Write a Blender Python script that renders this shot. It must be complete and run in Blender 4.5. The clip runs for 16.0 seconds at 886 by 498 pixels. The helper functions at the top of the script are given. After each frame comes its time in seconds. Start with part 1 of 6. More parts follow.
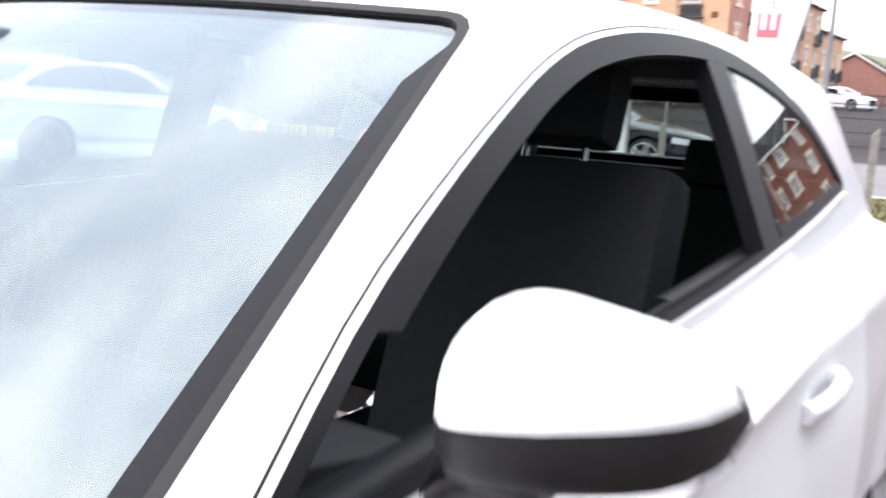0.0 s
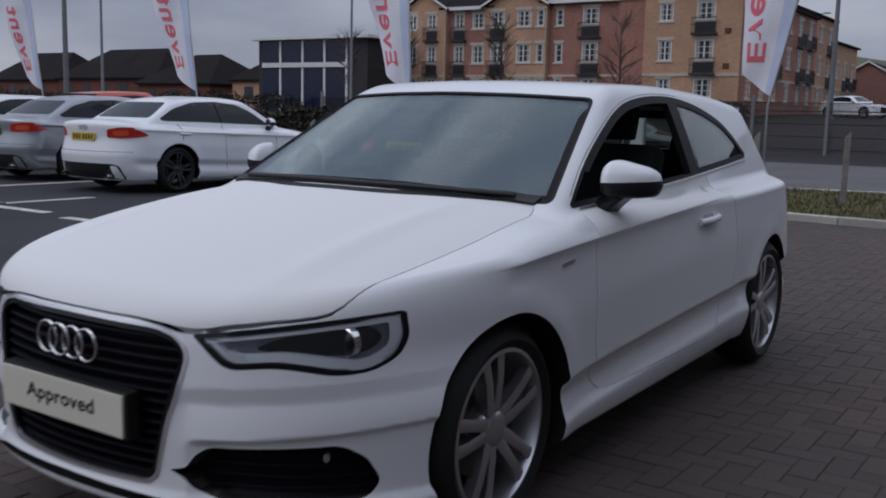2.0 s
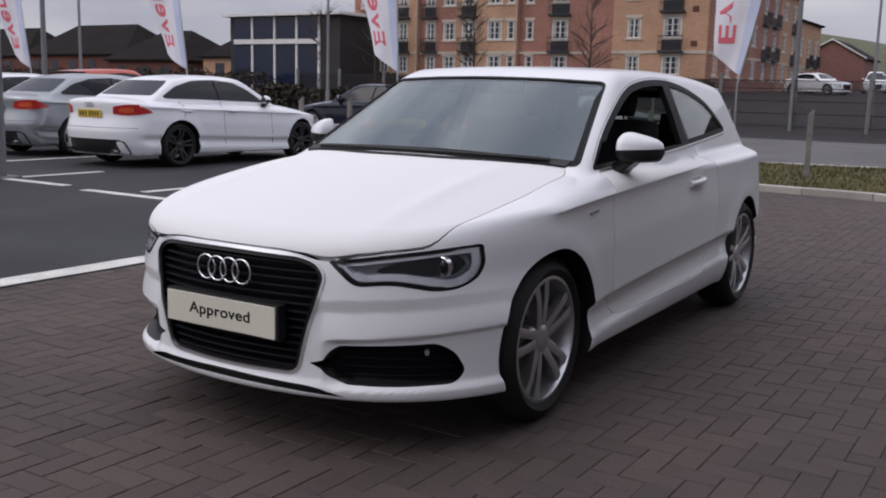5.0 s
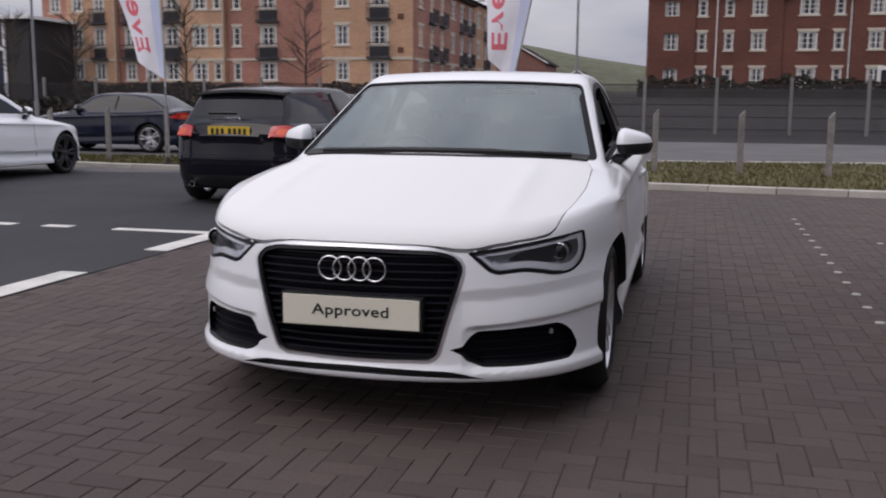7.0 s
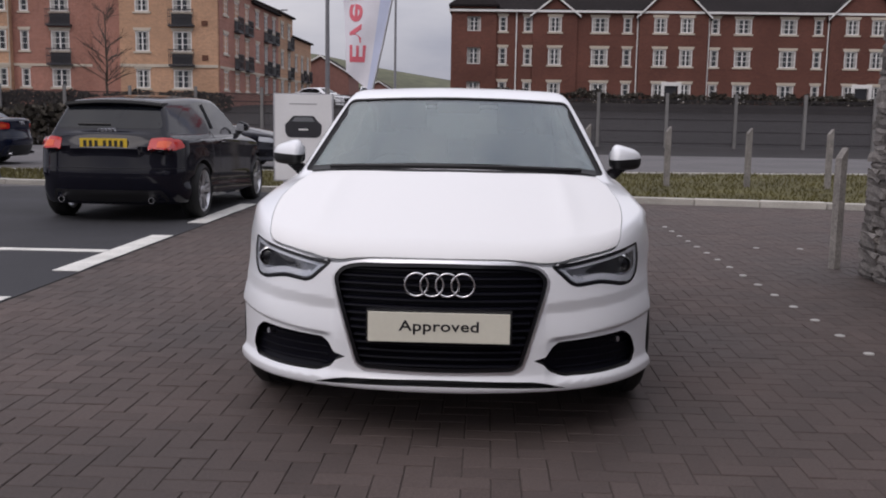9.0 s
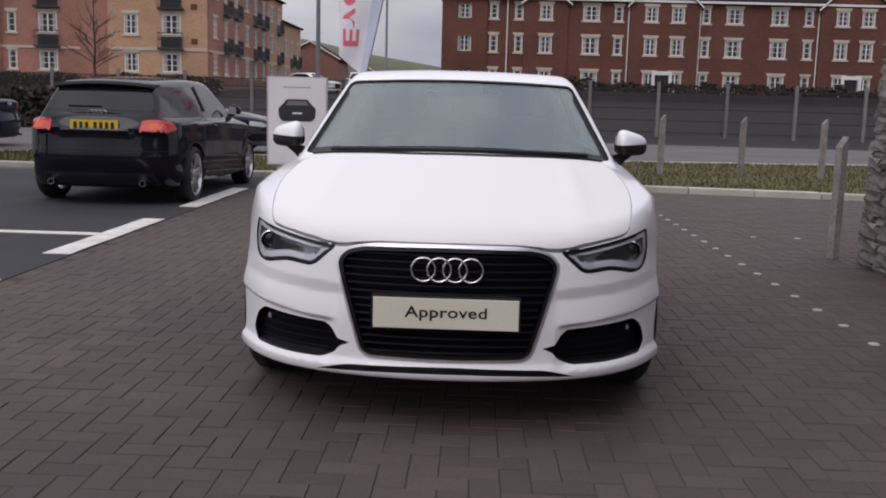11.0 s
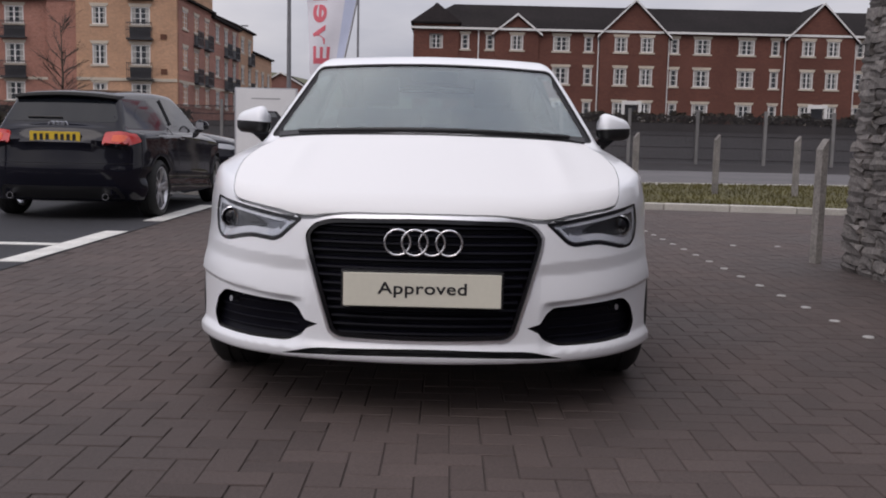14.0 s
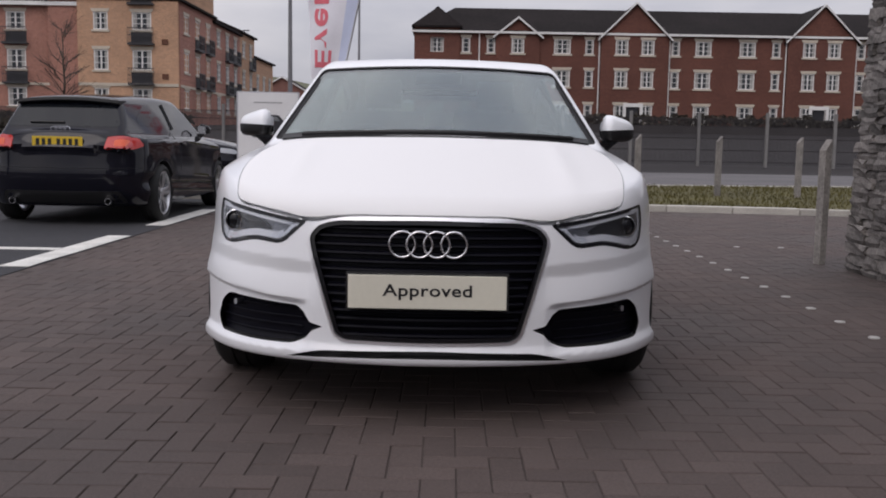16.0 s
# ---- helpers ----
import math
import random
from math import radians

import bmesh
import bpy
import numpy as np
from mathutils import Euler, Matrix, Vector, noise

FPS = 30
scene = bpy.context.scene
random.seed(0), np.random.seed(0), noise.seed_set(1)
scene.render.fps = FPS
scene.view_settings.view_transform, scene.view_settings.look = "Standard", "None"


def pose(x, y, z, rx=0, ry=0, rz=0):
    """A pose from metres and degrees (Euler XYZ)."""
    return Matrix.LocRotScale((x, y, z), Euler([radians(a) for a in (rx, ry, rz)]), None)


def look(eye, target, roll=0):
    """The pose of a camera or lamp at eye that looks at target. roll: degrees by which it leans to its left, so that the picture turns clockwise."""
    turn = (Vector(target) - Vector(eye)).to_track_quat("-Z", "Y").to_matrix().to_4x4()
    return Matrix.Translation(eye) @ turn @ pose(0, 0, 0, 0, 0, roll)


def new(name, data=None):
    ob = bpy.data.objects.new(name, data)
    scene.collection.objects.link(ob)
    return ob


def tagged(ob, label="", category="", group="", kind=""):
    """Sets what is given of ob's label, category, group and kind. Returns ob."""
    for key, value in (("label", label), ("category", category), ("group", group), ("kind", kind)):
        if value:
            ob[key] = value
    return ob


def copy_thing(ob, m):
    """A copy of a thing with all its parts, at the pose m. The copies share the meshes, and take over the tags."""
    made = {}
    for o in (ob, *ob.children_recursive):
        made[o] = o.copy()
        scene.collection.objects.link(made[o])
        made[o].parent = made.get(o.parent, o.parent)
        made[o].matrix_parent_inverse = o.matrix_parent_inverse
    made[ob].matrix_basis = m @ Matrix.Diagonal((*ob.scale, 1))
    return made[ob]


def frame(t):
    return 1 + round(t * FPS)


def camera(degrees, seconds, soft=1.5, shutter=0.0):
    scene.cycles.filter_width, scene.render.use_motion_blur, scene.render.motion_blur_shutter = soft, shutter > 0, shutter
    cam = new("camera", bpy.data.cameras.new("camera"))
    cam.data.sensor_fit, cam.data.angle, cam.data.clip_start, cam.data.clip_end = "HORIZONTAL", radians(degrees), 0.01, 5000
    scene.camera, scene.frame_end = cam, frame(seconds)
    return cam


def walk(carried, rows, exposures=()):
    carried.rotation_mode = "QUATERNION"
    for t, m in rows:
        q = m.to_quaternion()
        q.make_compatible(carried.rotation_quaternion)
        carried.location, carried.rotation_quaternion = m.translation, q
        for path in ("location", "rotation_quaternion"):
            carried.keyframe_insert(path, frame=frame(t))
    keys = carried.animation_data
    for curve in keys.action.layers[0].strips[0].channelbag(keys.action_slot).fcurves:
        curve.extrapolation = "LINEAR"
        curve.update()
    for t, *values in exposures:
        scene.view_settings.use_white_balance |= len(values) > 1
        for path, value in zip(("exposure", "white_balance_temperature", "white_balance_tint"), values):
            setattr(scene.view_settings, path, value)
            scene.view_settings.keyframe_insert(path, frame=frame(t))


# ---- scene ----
cam = camera(49.3, 16.0, soft=1.9, shutter=0.4)
PATH = [
    (0, (1.139, 1.014, 1.217), (0.068, 2.673, 0.902), 3.3),
    (0.2, (1.262, 0.785, 1.196), (0.231, 2.478, 0.925), 1.8),
    (0.5, (1.477, 0.355, 1.201), (0.427, 2.039, 0.953), 1.2),
    (1, (1.769, -0.325, 1.223), (0.686, 1.338, 0.975), 2.0),
    (1.5, (2.005, -0.926, 1.215), (0.866, 0.696, 0.949), 0.6),
    (2, (2.23, -1.497, 1.225), (1.113, 0.139, 0.95), 1.4),
    (2.5, (2.427, -1.934, 1.23), (1.301, -0.309, 0.926), 0.7),
    (3, (2.566, -2.181, 1.248), (1.43, -0.569, 0.914), 1.3),
    (5.5, (2.289, -2.526, 1.226), (1.305, -0.813, 0.917), 1.4),
    (6, (1.988, -2.814, 1.209), (1.155, -1.021, 0.91), 1.1),
    (6.5, (1.561, -2.997, 1.212), (0.894, -1.133, 0.929), 0.2),
    (7, (1.182, -3.226, 1.199), (0.683, -1.313, 0.901), 0.4),
    (7.5, (0.777, -3.372, 1.219), (0.398, -1.434, 0.905), 0.4),
    (8, (0.449, -3.447, 1.208), (0.205, -1.484, 0.909), 0.2),
    (8.5, (0.25, -3.484, 1.217), (0.112, -1.509, 0.936), 0.5),
    (9, (0.161, -3.462, 1.22), (0.075, -1.482, 0.947), 0.9),
    (11.5, (0.086, -3.324, 1.172), (0.027, -1.348, 0.871), 1.5),
    (12, (0.083, -3.235, 1.103), (0.041, -1.256, 0.815), 0.7),
    (12.5, (0.072, -3.156, 1.037), (0.05, -1.176, 0.755), 1.1),
    (13, (0.073, -3.173, 0.992), (0.057, -1.189, 0.737), 0.9),
    (13.5, (0.08, -3.147, 0.961), (0.071, -1.161, 0.721), 1.1),
    (14, (0.073, -3.147, 0.955), (0.068, -1.161, 0.725), 1.3),
    (14.5, (0.068, -3.142, 0.949), (0.062, -1.155, 0.722), 1.5),
    (15, (0.061, -3.14, 0.947), (0.054, -1.153, 0.721), 1.4),
    (15.5, (0.063, -3.127, 0.949), (0.056, -1.14, 0.724), 1.1),
    (16, (0.063, -3.137, 0.948), (0.054, -1.149, 0.725), 1.0),
]
walk(cam, [(t, look(eye, target, roll)) for t, eye, target, roll in PATH],
     [(0, 2.24, 6700, 13), (0.3, 1.74, 6550, 13), (0.5, 1.13, 6400, 12), (0.8, 0.6, 6150, 13), (1.0, 0.36, 6050, 13), (1.5, -0.12, 5950, 13), (2.0, -0.4, 5950, 13), (2.5, 0.07, 6100, 14), (3.0, 0.14, 6250, 14), (5.5, 0.16, 6550, 17), (8.0, 0.19, 6650, 17), (12.5, 0.20, 6700, 17), (16, 0.19, 6700, 16)])

# ---------------------------------------------------------------- world and light
world = bpy.data.worlds.new("world")
scene.world = world
world.use_nodes = True
wn = world.node_tree.nodes
sky = wn.new("ShaderNodeTexSky")
sky.sky_type, sky.sun_disc = "NISHITA", False
sky.sun_elevation, sky.sun_rotation = radians(46), radians(210)
sky.air_density, sky.dust_density, sky.ozone_density = 1.0, 4.0, 1.0
# an overcast deck: cloud grey mixed over the clear sky
tex = wn.new("ShaderNodeTexCoord")
cloud_map = wn.new("ShaderNodeMapping")
cloud_map.inputs["Scale"].default_value = (1.0, 1.0, 3.2)
cloud = wn.new("ShaderNodeTexNoise")
cloud.inputs["Scale"].default_value, cloud.inputs["Detail"].default_value = 2.2, 6.0
ramp = wn.new("ShaderNodeValToRGB")
ramp.color_ramp.elements[0].position, ramp.color_ramp.elements[0].color = 0.36, (4.7, 5.1, 6.1, 1)
ramp.color_ramp.elements[1].position, ramp.color_ramp.elements[1].color = 0.66, (9.2, 9.4, 9.8, 1)
mixer = wn.new("ShaderNodeMix")
mixer.data_type = "RGBA"
mixer.inputs["Factor"].default_value = 0.9
wl = world.node_tree.links
wl.new(tex.outputs["Generated"], cloud_map.inputs["Vector"])
wl.new(cloud_map.outputs["Vector"], cloud.inputs["Vector"])
wl.new(cloud.outputs["Fac"], ramp.inputs["Fac"])
wl.new(sky.outputs["Color"], mixer.inputs["A"])
wl.new(ramp.outputs["Color"], mixer.inputs["B"])
# an overcast sky is about three times brighter overhead than at the horizon
sep, grad, scl = wn.new("ShaderNodeSeparateXYZ"), wn.new("ShaderNodeMapRange"), wn.new("ShaderNodeVectorMath")
grad.inputs["From Min"].default_value, grad.inputs["From Max"].default_value = 0.0, 1.0
grad.inputs["To Min"].default_value, grad.inputs["To Max"].default_value = 0.62, 1.58
scl.operation = "SCALE"
wl.new(tex.outputs["Generated"], sep.inputs["Vector"])
wl.new(sep.outputs["Z"], grad.inputs["Value"])
wl.new(mixer.outputs["Result"], scl.inputs[0])
wl.new(grad.outputs["Result"], scl.inputs["Scale"])
wl.new(scl.outputs["Vector"], wn["Background"].inputs["Color"])
wn["Background"].inputs["Strength"].default_value = 0.1
sun = new("sun", bpy.data.lights.new("sun", "SUN"))
sun.data.energy, sun.data.angle, sun.data.color = 0.55, radians(36), (1.0, 0.97, 0.93)
sun.matrix_world = look((-3.5, -6.0, 7.2), (0, 0, 0))

# ---------------------------------------------------------------- materials
MATS = {}


def mat(name, color, rough=0.5, metal=0.0, vary=0.12, scale=3.0, grain=0.06, grain_scale=60.0, bump=0.0, bump_scale=120.0, coat=0.0,
        spec=0.5, emit=0.0, trans=0.0, ior=1.45, rand=0.0, island=0.0, rough_vary=0.0, alpha=1.0):
    """A surface with broad stains and fine grain in its colour, and fine relief."""
    if name in MATS:
        return MATS[name]
    m = bpy.data.materials.new(name)
    MATS[name] = m
    m.use_nodes = True
    n, l = m.node_tree.nodes, m.node_tree.links
    b = n["Principled BSDF"]
    b.inputs["Roughness"].default_value, b.inputs["Metallic"].default_value = rough, metal
    b.inputs["Coat Weight"].default_value, b.inputs["Coat Roughness"].default_value = coat, 0.03
    b.inputs["Specular IOR Level"].default_value = spec
    b.inputs["Transmission Weight"].default_value, b.inputs["IOR"].default_value = trans, ior
    b.inputs["Alpha"].default_value = alpha
    c = (*color, 1)
    b.inputs["Base Color"].default_value = c
    if emit:
        b.inputs["Emission Color"].default_value, b.inputs["Emission Strength"].default_value = c, emit
    if vary or grain:
        tc = n.new("ShaderNodeTexCoord")
        big, small = n.new("ShaderNodeTexNoise"), n.new("ShaderNodeTexNoise")
        big.inputs["Scale"].default_value, big.inputs["Detail"].default_value = scale, 5.0
        small.inputs["Scale"].default_value, small.inputs["Detail"].default_value = grain_scale, 3.0
        geo = n.new("ShaderNodeNewGeometry")
        for t in (big, small):
            l.new(geo.outputs["Position"], t.inputs["Vector"])
        value = None
        for t, amount in ((big, vary), (small, grain)):
            mr = n.new("ShaderNodeMapRange")
            mr.inputs["From Min"].default_value, mr.inputs["From Max"].default_value = 0.3, 0.7
            mr.inputs["To Min"].default_value, mr.inputs["To Max"].default_value = 1 - amount, 1 + amount
            l.new(t.outputs["Fac"], mr.inputs["Value"])
            if value is None:
                value = mr.outputs["Result"]
            else:
                mu = n.new("ShaderNodeMath")
                mu.operation = "MULTIPLY"
                l.new(value, mu.inputs[0]), l.new(mr.outputs["Result"], mu.inputs[1])
                value = mu.outputs["Value"]
        for amount, source in ((rand, "object"), (island, "island")):
            if amount:
                src = n.new("ShaderNodeObjectInfo").outputs["Random"] if source == "object" else geo.outputs["Random Per Island"]
                mr = n.new("ShaderNodeMapRange")
                mr.inputs["To Min"].default_value, mr.inputs["To Max"].default_value = 1 - amount, 1 + amount
                l.new(src, mr.inputs["Value"])
                mu = n.new("ShaderNodeMath")
                mu.operation = "MULTIPLY"
                l.new(value, mu.inputs[0]), l.new(mr.outputs["Result"], mu.inputs[1])
                value = mu.outputs["Value"]
        vm = n.new("ShaderNodeVectorMath")
        vm.operation = "SCALE"
        vm.inputs[0].default_value = color
        l.new(value, vm.inputs["Scale"])
        l.new(vm.outputs["Vector"], b.inputs["Base Color"])
        if rough_vary:
            mr = n.new("ShaderNodeMapRange")
            mr.inputs["From Min"].default_value, mr.inputs["From Max"].default_value = 0.3, 0.7
            mr.inputs["To Min"].default_value, mr.inputs["To Max"].default_value = max(0.02, rough - rough_vary), min(1, rough + rough_vary)
            l.new(big.outputs["Fac"], mr.inputs["Value"])
            l.new(mr.outputs["Result"], b.inputs["Roughness"])
        if bump:
            bn, bt = n.new("ShaderNodeBump"), n.new("ShaderNodeTexNoise")
            bt.inputs["Scale"].default_value, bt.inputs["Detail"].default_value = bump_scale, 4.0
            l.new(geo.outputs["Position"], bt.inputs["Vector"])
            bn.inputs["Strength"].default_value, bn.inputs["Distance"].default_value = bump, 0.01
            l.new(bt.outputs["Fac"], bn.inputs["Height"])
            l.new(bn.outputs["Normal"], b.inputs["Normal"])
    return m


def glass(name, tint, rough=0.0, sheen=0.04, cast=(1.0, 1.0, 1.0)):
    """Tinted safety glass: clear through, with the sheen of its surface."""
    if name in MATS:
        return MATS[name]
    m = bpy.data.materials.new(name)
    MATS[name] = m
    m.use_nodes = True
    n, l = m.node_tree.nodes, m.node_tree.links
    n.remove(n["Principled BSDF"])
    clear, gloss, fres, mx = n.new("ShaderNodeBsdfTransparent"), n.new("ShaderNodeBsdfGlossy"), n.new("ShaderNodeLayerWeight"), n.new("ShaderNodeMixShader")
    clear.inputs["Color"].default_value = (*tint, 1)
    gloss.inputs["Roughness"].default_value = rough
    gloss.inputs["Color"].default_value = (*cast, 1)
    fres.inputs["Blend"].default_value = 0.5
    steep, span = n.new("ShaderNodeMath"), n.new("ShaderNodeMapRange")
    steep.operation = "POWER"
    steep.inputs[1].default_value = 5.0
    span.inputs["To Min"].default_value = sheen
    l.new(fres.outputs["Facing"], steep.inputs[0])
    l.new(steep.outputs["Value"], span.inputs["Value"])
    l.new(span.outputs["Result"], mx.inputs["Fac"])
    l.new(clear.outputs["BSDF"], mx.inputs[1])
    l.new(gloss.outputs["BSDF"], mx.inputs[2])
    l.new(mx.outputs["Shader"], n["Material Output"].inputs["Surface"])
    return m


white_paint = mat("white_paint", (0.82, 0.835, 0.86), 0.28, vary=0.015, grain=0.0, coat=0.6, scale=1.5)
silver_paint = mat("silver_paint", (0.34, 0.36, 0.38), 0.3, metal=0.6, vary=0.03, grain=0.02, coat=0.5)
black_paint = mat("black_paint", (0.006, 0.006, 0.011), 0.07, vary=0.05, grain=0.0, spec=0.42)
red_paint = mat("red_paint", (0.55, 0.09, 0.06), 0.3, vary=0.03, grain=0.0, coat=0.5)
blue_paint = mat("dark_blue_paint", (0.007, 0.010, 0.024), 0.09, vary=0.04, grain=0.0, spec=0.45)
black_plastic = mat("black_plastic", (0.012, 0.012, 0.013), 0.5, vary=0.1, bump=0.05, bump_scale=400)
gloss_black = mat("gloss_black", (0.006, 0.006, 0.008), 0.12, vary=0.05, grain=0.0)
rubber = mat("rubber", (0.012, 0.012, 0.012), 0.75, vary=0.15, grain=0.1, bump=0.1, bump_scale=200)
window_black = mat("window_black", (0.010, 0.010, 0.012), 0.5, vary=0.1, grain=0.05, spec=0.15)
grille_black = mat("grille_black", (0.005, 0.005, 0.009), 0.45, vary=0.1, grain=0.0, spec=0.12)
chrome = mat("chrome", (0.75, 0.75, 0.77), 0.12, metal=1.0, vary=0.03, grain=0.0)
frame_chrome = mat("frame_chrome", (0.82, 0.82, 0.84), 0.38, metal=1.0, vary=0.03, grain=0.0)
satin_metal = mat("satin_metal", (0.55, 0.55, 0.57), 0.3, metal=1.0, vary=0.06, grain=0.04)
alloy = mat("alloy", (0.56, 0.56, 0.58), 0.28, metal=0.85, vary=0.06, grain=0.03)
dark_alloy = mat("dark_alloy", (0.06, 0.06, 0.065), 0.4, metal=0.7, vary=0.1, grain=0.03)
interior_dark = mat("interior_dark", (0.014, 0.014, 0.017), 0.8, vary=0.12, grain=0.1, bump=0.08)
clear_glass = glass("windscreen_glass", (0.66, 0.72, 0.70))
screen_glass = glass("coated_screen_glass", (0.70, 0.76, 0.75), rough=0.0, sheen=0.12, cast=(0.92, 0.98, 1.0))
lens_glass = glass("lamp_glass", (0.92, 0.93, 0.95))
lamp_red = mat("lamp_red", (0.45, 0.02, 0.015), 0.12, vary=0.1, grain=0.05, coat=0.8)
plate_white = mat("plate_cream", (0.66, 0.64, 0.54), 0.4, vary=0.03, grain=0.02)
plate_yellow = mat("plate_yellow", (0.62, 0.42, 0.03), 0.35, vary=0.03, grain=0.02)
ink = mat("ink", (0.01, 0.01, 0.012), 0.5, vary=0.0, grain=0.0)


# ---------------------------------------------------------------- mesh helpers
def mesh_of(bm, smooth=None):
    me = bpy.data.meshes.new("mesh")
    bm.normal_update()
    bm.to_mesh(me)
    bm.free()
    if smooth is not None:
        me.shade_smooth()
        me.set_sharp_from_angle(angle=radians(smooth))
    return me


def part(name, bm, material, parent=None, label="", smooth=None, **tags):
    """Links a bmesh (or a mesh) as ONE mesh object, under its thing."""
    me = mesh_of(bm, smooth) if isinstance(bm, bmesh.types.BMesh) else bm
    if not me.materials:
        for m in material if isinstance(material, (list, tuple)) else [material]:
            me.materials.append(m)
    ob = new(name, me)
    ob.parent = parent
    tagged(ob, label, **tags)
    return ob


def empty(name, label, category, group="", kind="", at=None):
    ob = new(name)
    ob.empty_display_size = 0.2
    if at is not None:
        ob.matrix_world = at
    return tagged(ob, label, category, group, kind)


def box(bm, x0, x1, y0, y1, z0, z1, m=None):
    vs = [bm.verts.new((x, y, z)) for z in (z0, z1) for y in (y0, y1) for x in (x0, x1)]
    for f in ((0, 2, 3, 1), (4, 5, 7, 6), (0, 1, 5, 4), (2, 6, 7, 3), (0, 4, 6, 2), (1, 3, 7, 5)):
        bm.faces.new([vs[i] for i in f])
    if m is not None:
        bmesh.ops.transform(bm, matrix=m, verts=vs)
    return vs


def boxm(x0, x1, y0, y1, z0, z1, bevel=0.0, m=None):
    bm = bmesh.new()
    box(bm, x0, x1, y0, y1, z0, z1)
    if bevel:
        bmesh.ops.bevel(bm, geom=bm.edges[:], offset=bevel, segments=2, affect="EDGES", profile=0.7)
    if m is not None:
        bmesh.ops.transform(bm, matrix=m, verts=bm.verts)
    return bm


def ring_loft(bm, rings, closed=True, cap=True):
    """Joins rings of equal length with quads."""
    vs = [[bm.verts.new(p) for p in r] for r in rings]
    n = len(vs[0])
    for a, b in zip(vs, vs[1:]):
        for i in range(n if closed else n - 1):
            bm.faces.new((a[i], a[(i + 1) % n], b[(i + 1) % n], b[i]))
    if cap:
        bm.faces.new(list(reversed(vs[0])))
        bm.faces.new(vs[-1])
    return vs


def lathe(profile, n=40, axis="x", closed=False, bm=None):
    """Turns a profile of (along, radius) about an axis."""
    bm = bm or bmesh.new()
    rings = []
    for a, r in profile:
        ring = []
        for i in range(n):
            t = 2 * math.pi * i / n
            c, s = r * math.cos(t), r * math.sin(t)
            ring.append({"x": (a, c, s), "y": (c, a, s), "z": (c, s, a)}[axis])
        rings.append(ring)
    if closed:
        rings.append(rings[0])
    vs = [[bm.verts.new(p) for p in r] for r in (rings[:-1] if closed else rings)]
    if closed:
        vs.append(vs[0])
    for p, q in zip(vs, vs[1:]):
        for i in range(n):
            bm.faces.new((p[i], p[(i + 1) % n], q[(i + 1) % n], q[i]))
    if not closed:
        bm.faces.new(list(reversed(vs[0])))
        bm.faces.new(vs[-1])
    bmesh.ops.recalc_face_normals(bm, faces=bm.faces)
    return bm


def tube(points, r, n=8, closed=False, bm=None, flat=1.0):
    """A round bar along a line of points."""
    bm = bm or bmesh.new()
    pts = [Vector(p) for p in points]
    rings = []
    up = Vector((0, 0, 1))
    for i, p in enumerate(pts):
        a = pts[(i - 1) % len(pts)] if closed or i else p
        b = pts[(i + 1) % len(pts)] if closed or i < len(pts) - 1 else p
        d = (b - a).normalized()
        side = d.cross(up)
        side = side.normalized() if side.length > 1e-4 else Vector((1, 0, 0))
        nor = side.cross(d).normalized()
        rings.append([p + side * r * math.cos(t) + nor * r * flat * math.sin(t) for t in (2 * math.pi * k / n for k in range(n))])
    if closed:
        vs = [[bm.verts.new(p) for p in ring] for ring in rings]
        for a, b in zip(vs, vs[1:] + vs[:1]):
            for i in range(n):
                bm.faces.new((a[i], a[(i + 1) % n], b[(i + 1) % n], b[i]))
    else:
        ring_loft(bm, rings)
    bmesh.ops.recalc_face_normals(bm, faces=bm.faces)
    return bm


def extrude_outline(pts, axis, a, b, bm=None):
    """A prism: an outline in the two other axes, from a to b along the axis."""
    bm = bm or bmesh.new()
    put3 = {"x": lambda u, v, w: (w, u, v), "y": lambda u, v, w: (u, w, v), "z": lambda u, v, w: (u, v, w)}[axis]
    ring_loft(bm, [[put3(u, v, w) for u, v in pts] for w in (a, b)])
    bmesh.ops.recalc_face_normals(bm, faces=bm.faces)
    return bm


def rounded(points, r, per=5):
    """An outline with its corners rounded; r is one radius or one a corner."""
    P = [np.array(p, float) for p in points]
    n, out = len(P), []
    for i in range(n):
        ri = r[i] if isinstance(r, (list, tuple)) else r
        a, b, c = P[i - 1], P[i], P[(i + 1) % n]
        u, v = (a - b) / np.linalg.norm(a - b), (c - b) / np.linalg.norm(c - b)
        d = min(ri, 0.45 * np.linalg.norm(a - b), 0.45 * np.linalg.norm(c - b))
        p, q = b + u * d, b + v * d
        for k in range(per + 1):
            t = k / per
            out.append(tuple((1 - t) ** 2 * p + 2 * t * (1 - t) * b + t * t * q))
    return out


def dense(pts, step=0.03):
    """The same outline with points at even steps along its sides."""
    out = []
    for a, b in zip(pts, pts[1:] + pts[:1]):
        a, b = np.array(a, float), np.array(b, float)
        k = max(1, int(np.ceil(np.linalg.norm(b - a) / step)))
        out += [tuple(a + (b - a) * i / k) for i in range(k)]
    return out


def grow(pts, d):
    """The outline moved outwards by d."""
    P = np.array(pts, float)
    area = np.sum(P[:, 0] * np.roll(P[:, 1], -1) - np.roll(P[:, 0], -1) * P[:, 1])
    t = np.roll(P, -1, 0) - np.roll(P, 1, 0)
    t /= np.linalg.norm(t, axis=1)[:, None] + 1e-9
    nrm = np.stack([t[:, 1], -t[:, 0]], 1) * (1 if area > 0 else -1)
    return [tuple(p) for p in P + nrm * d]


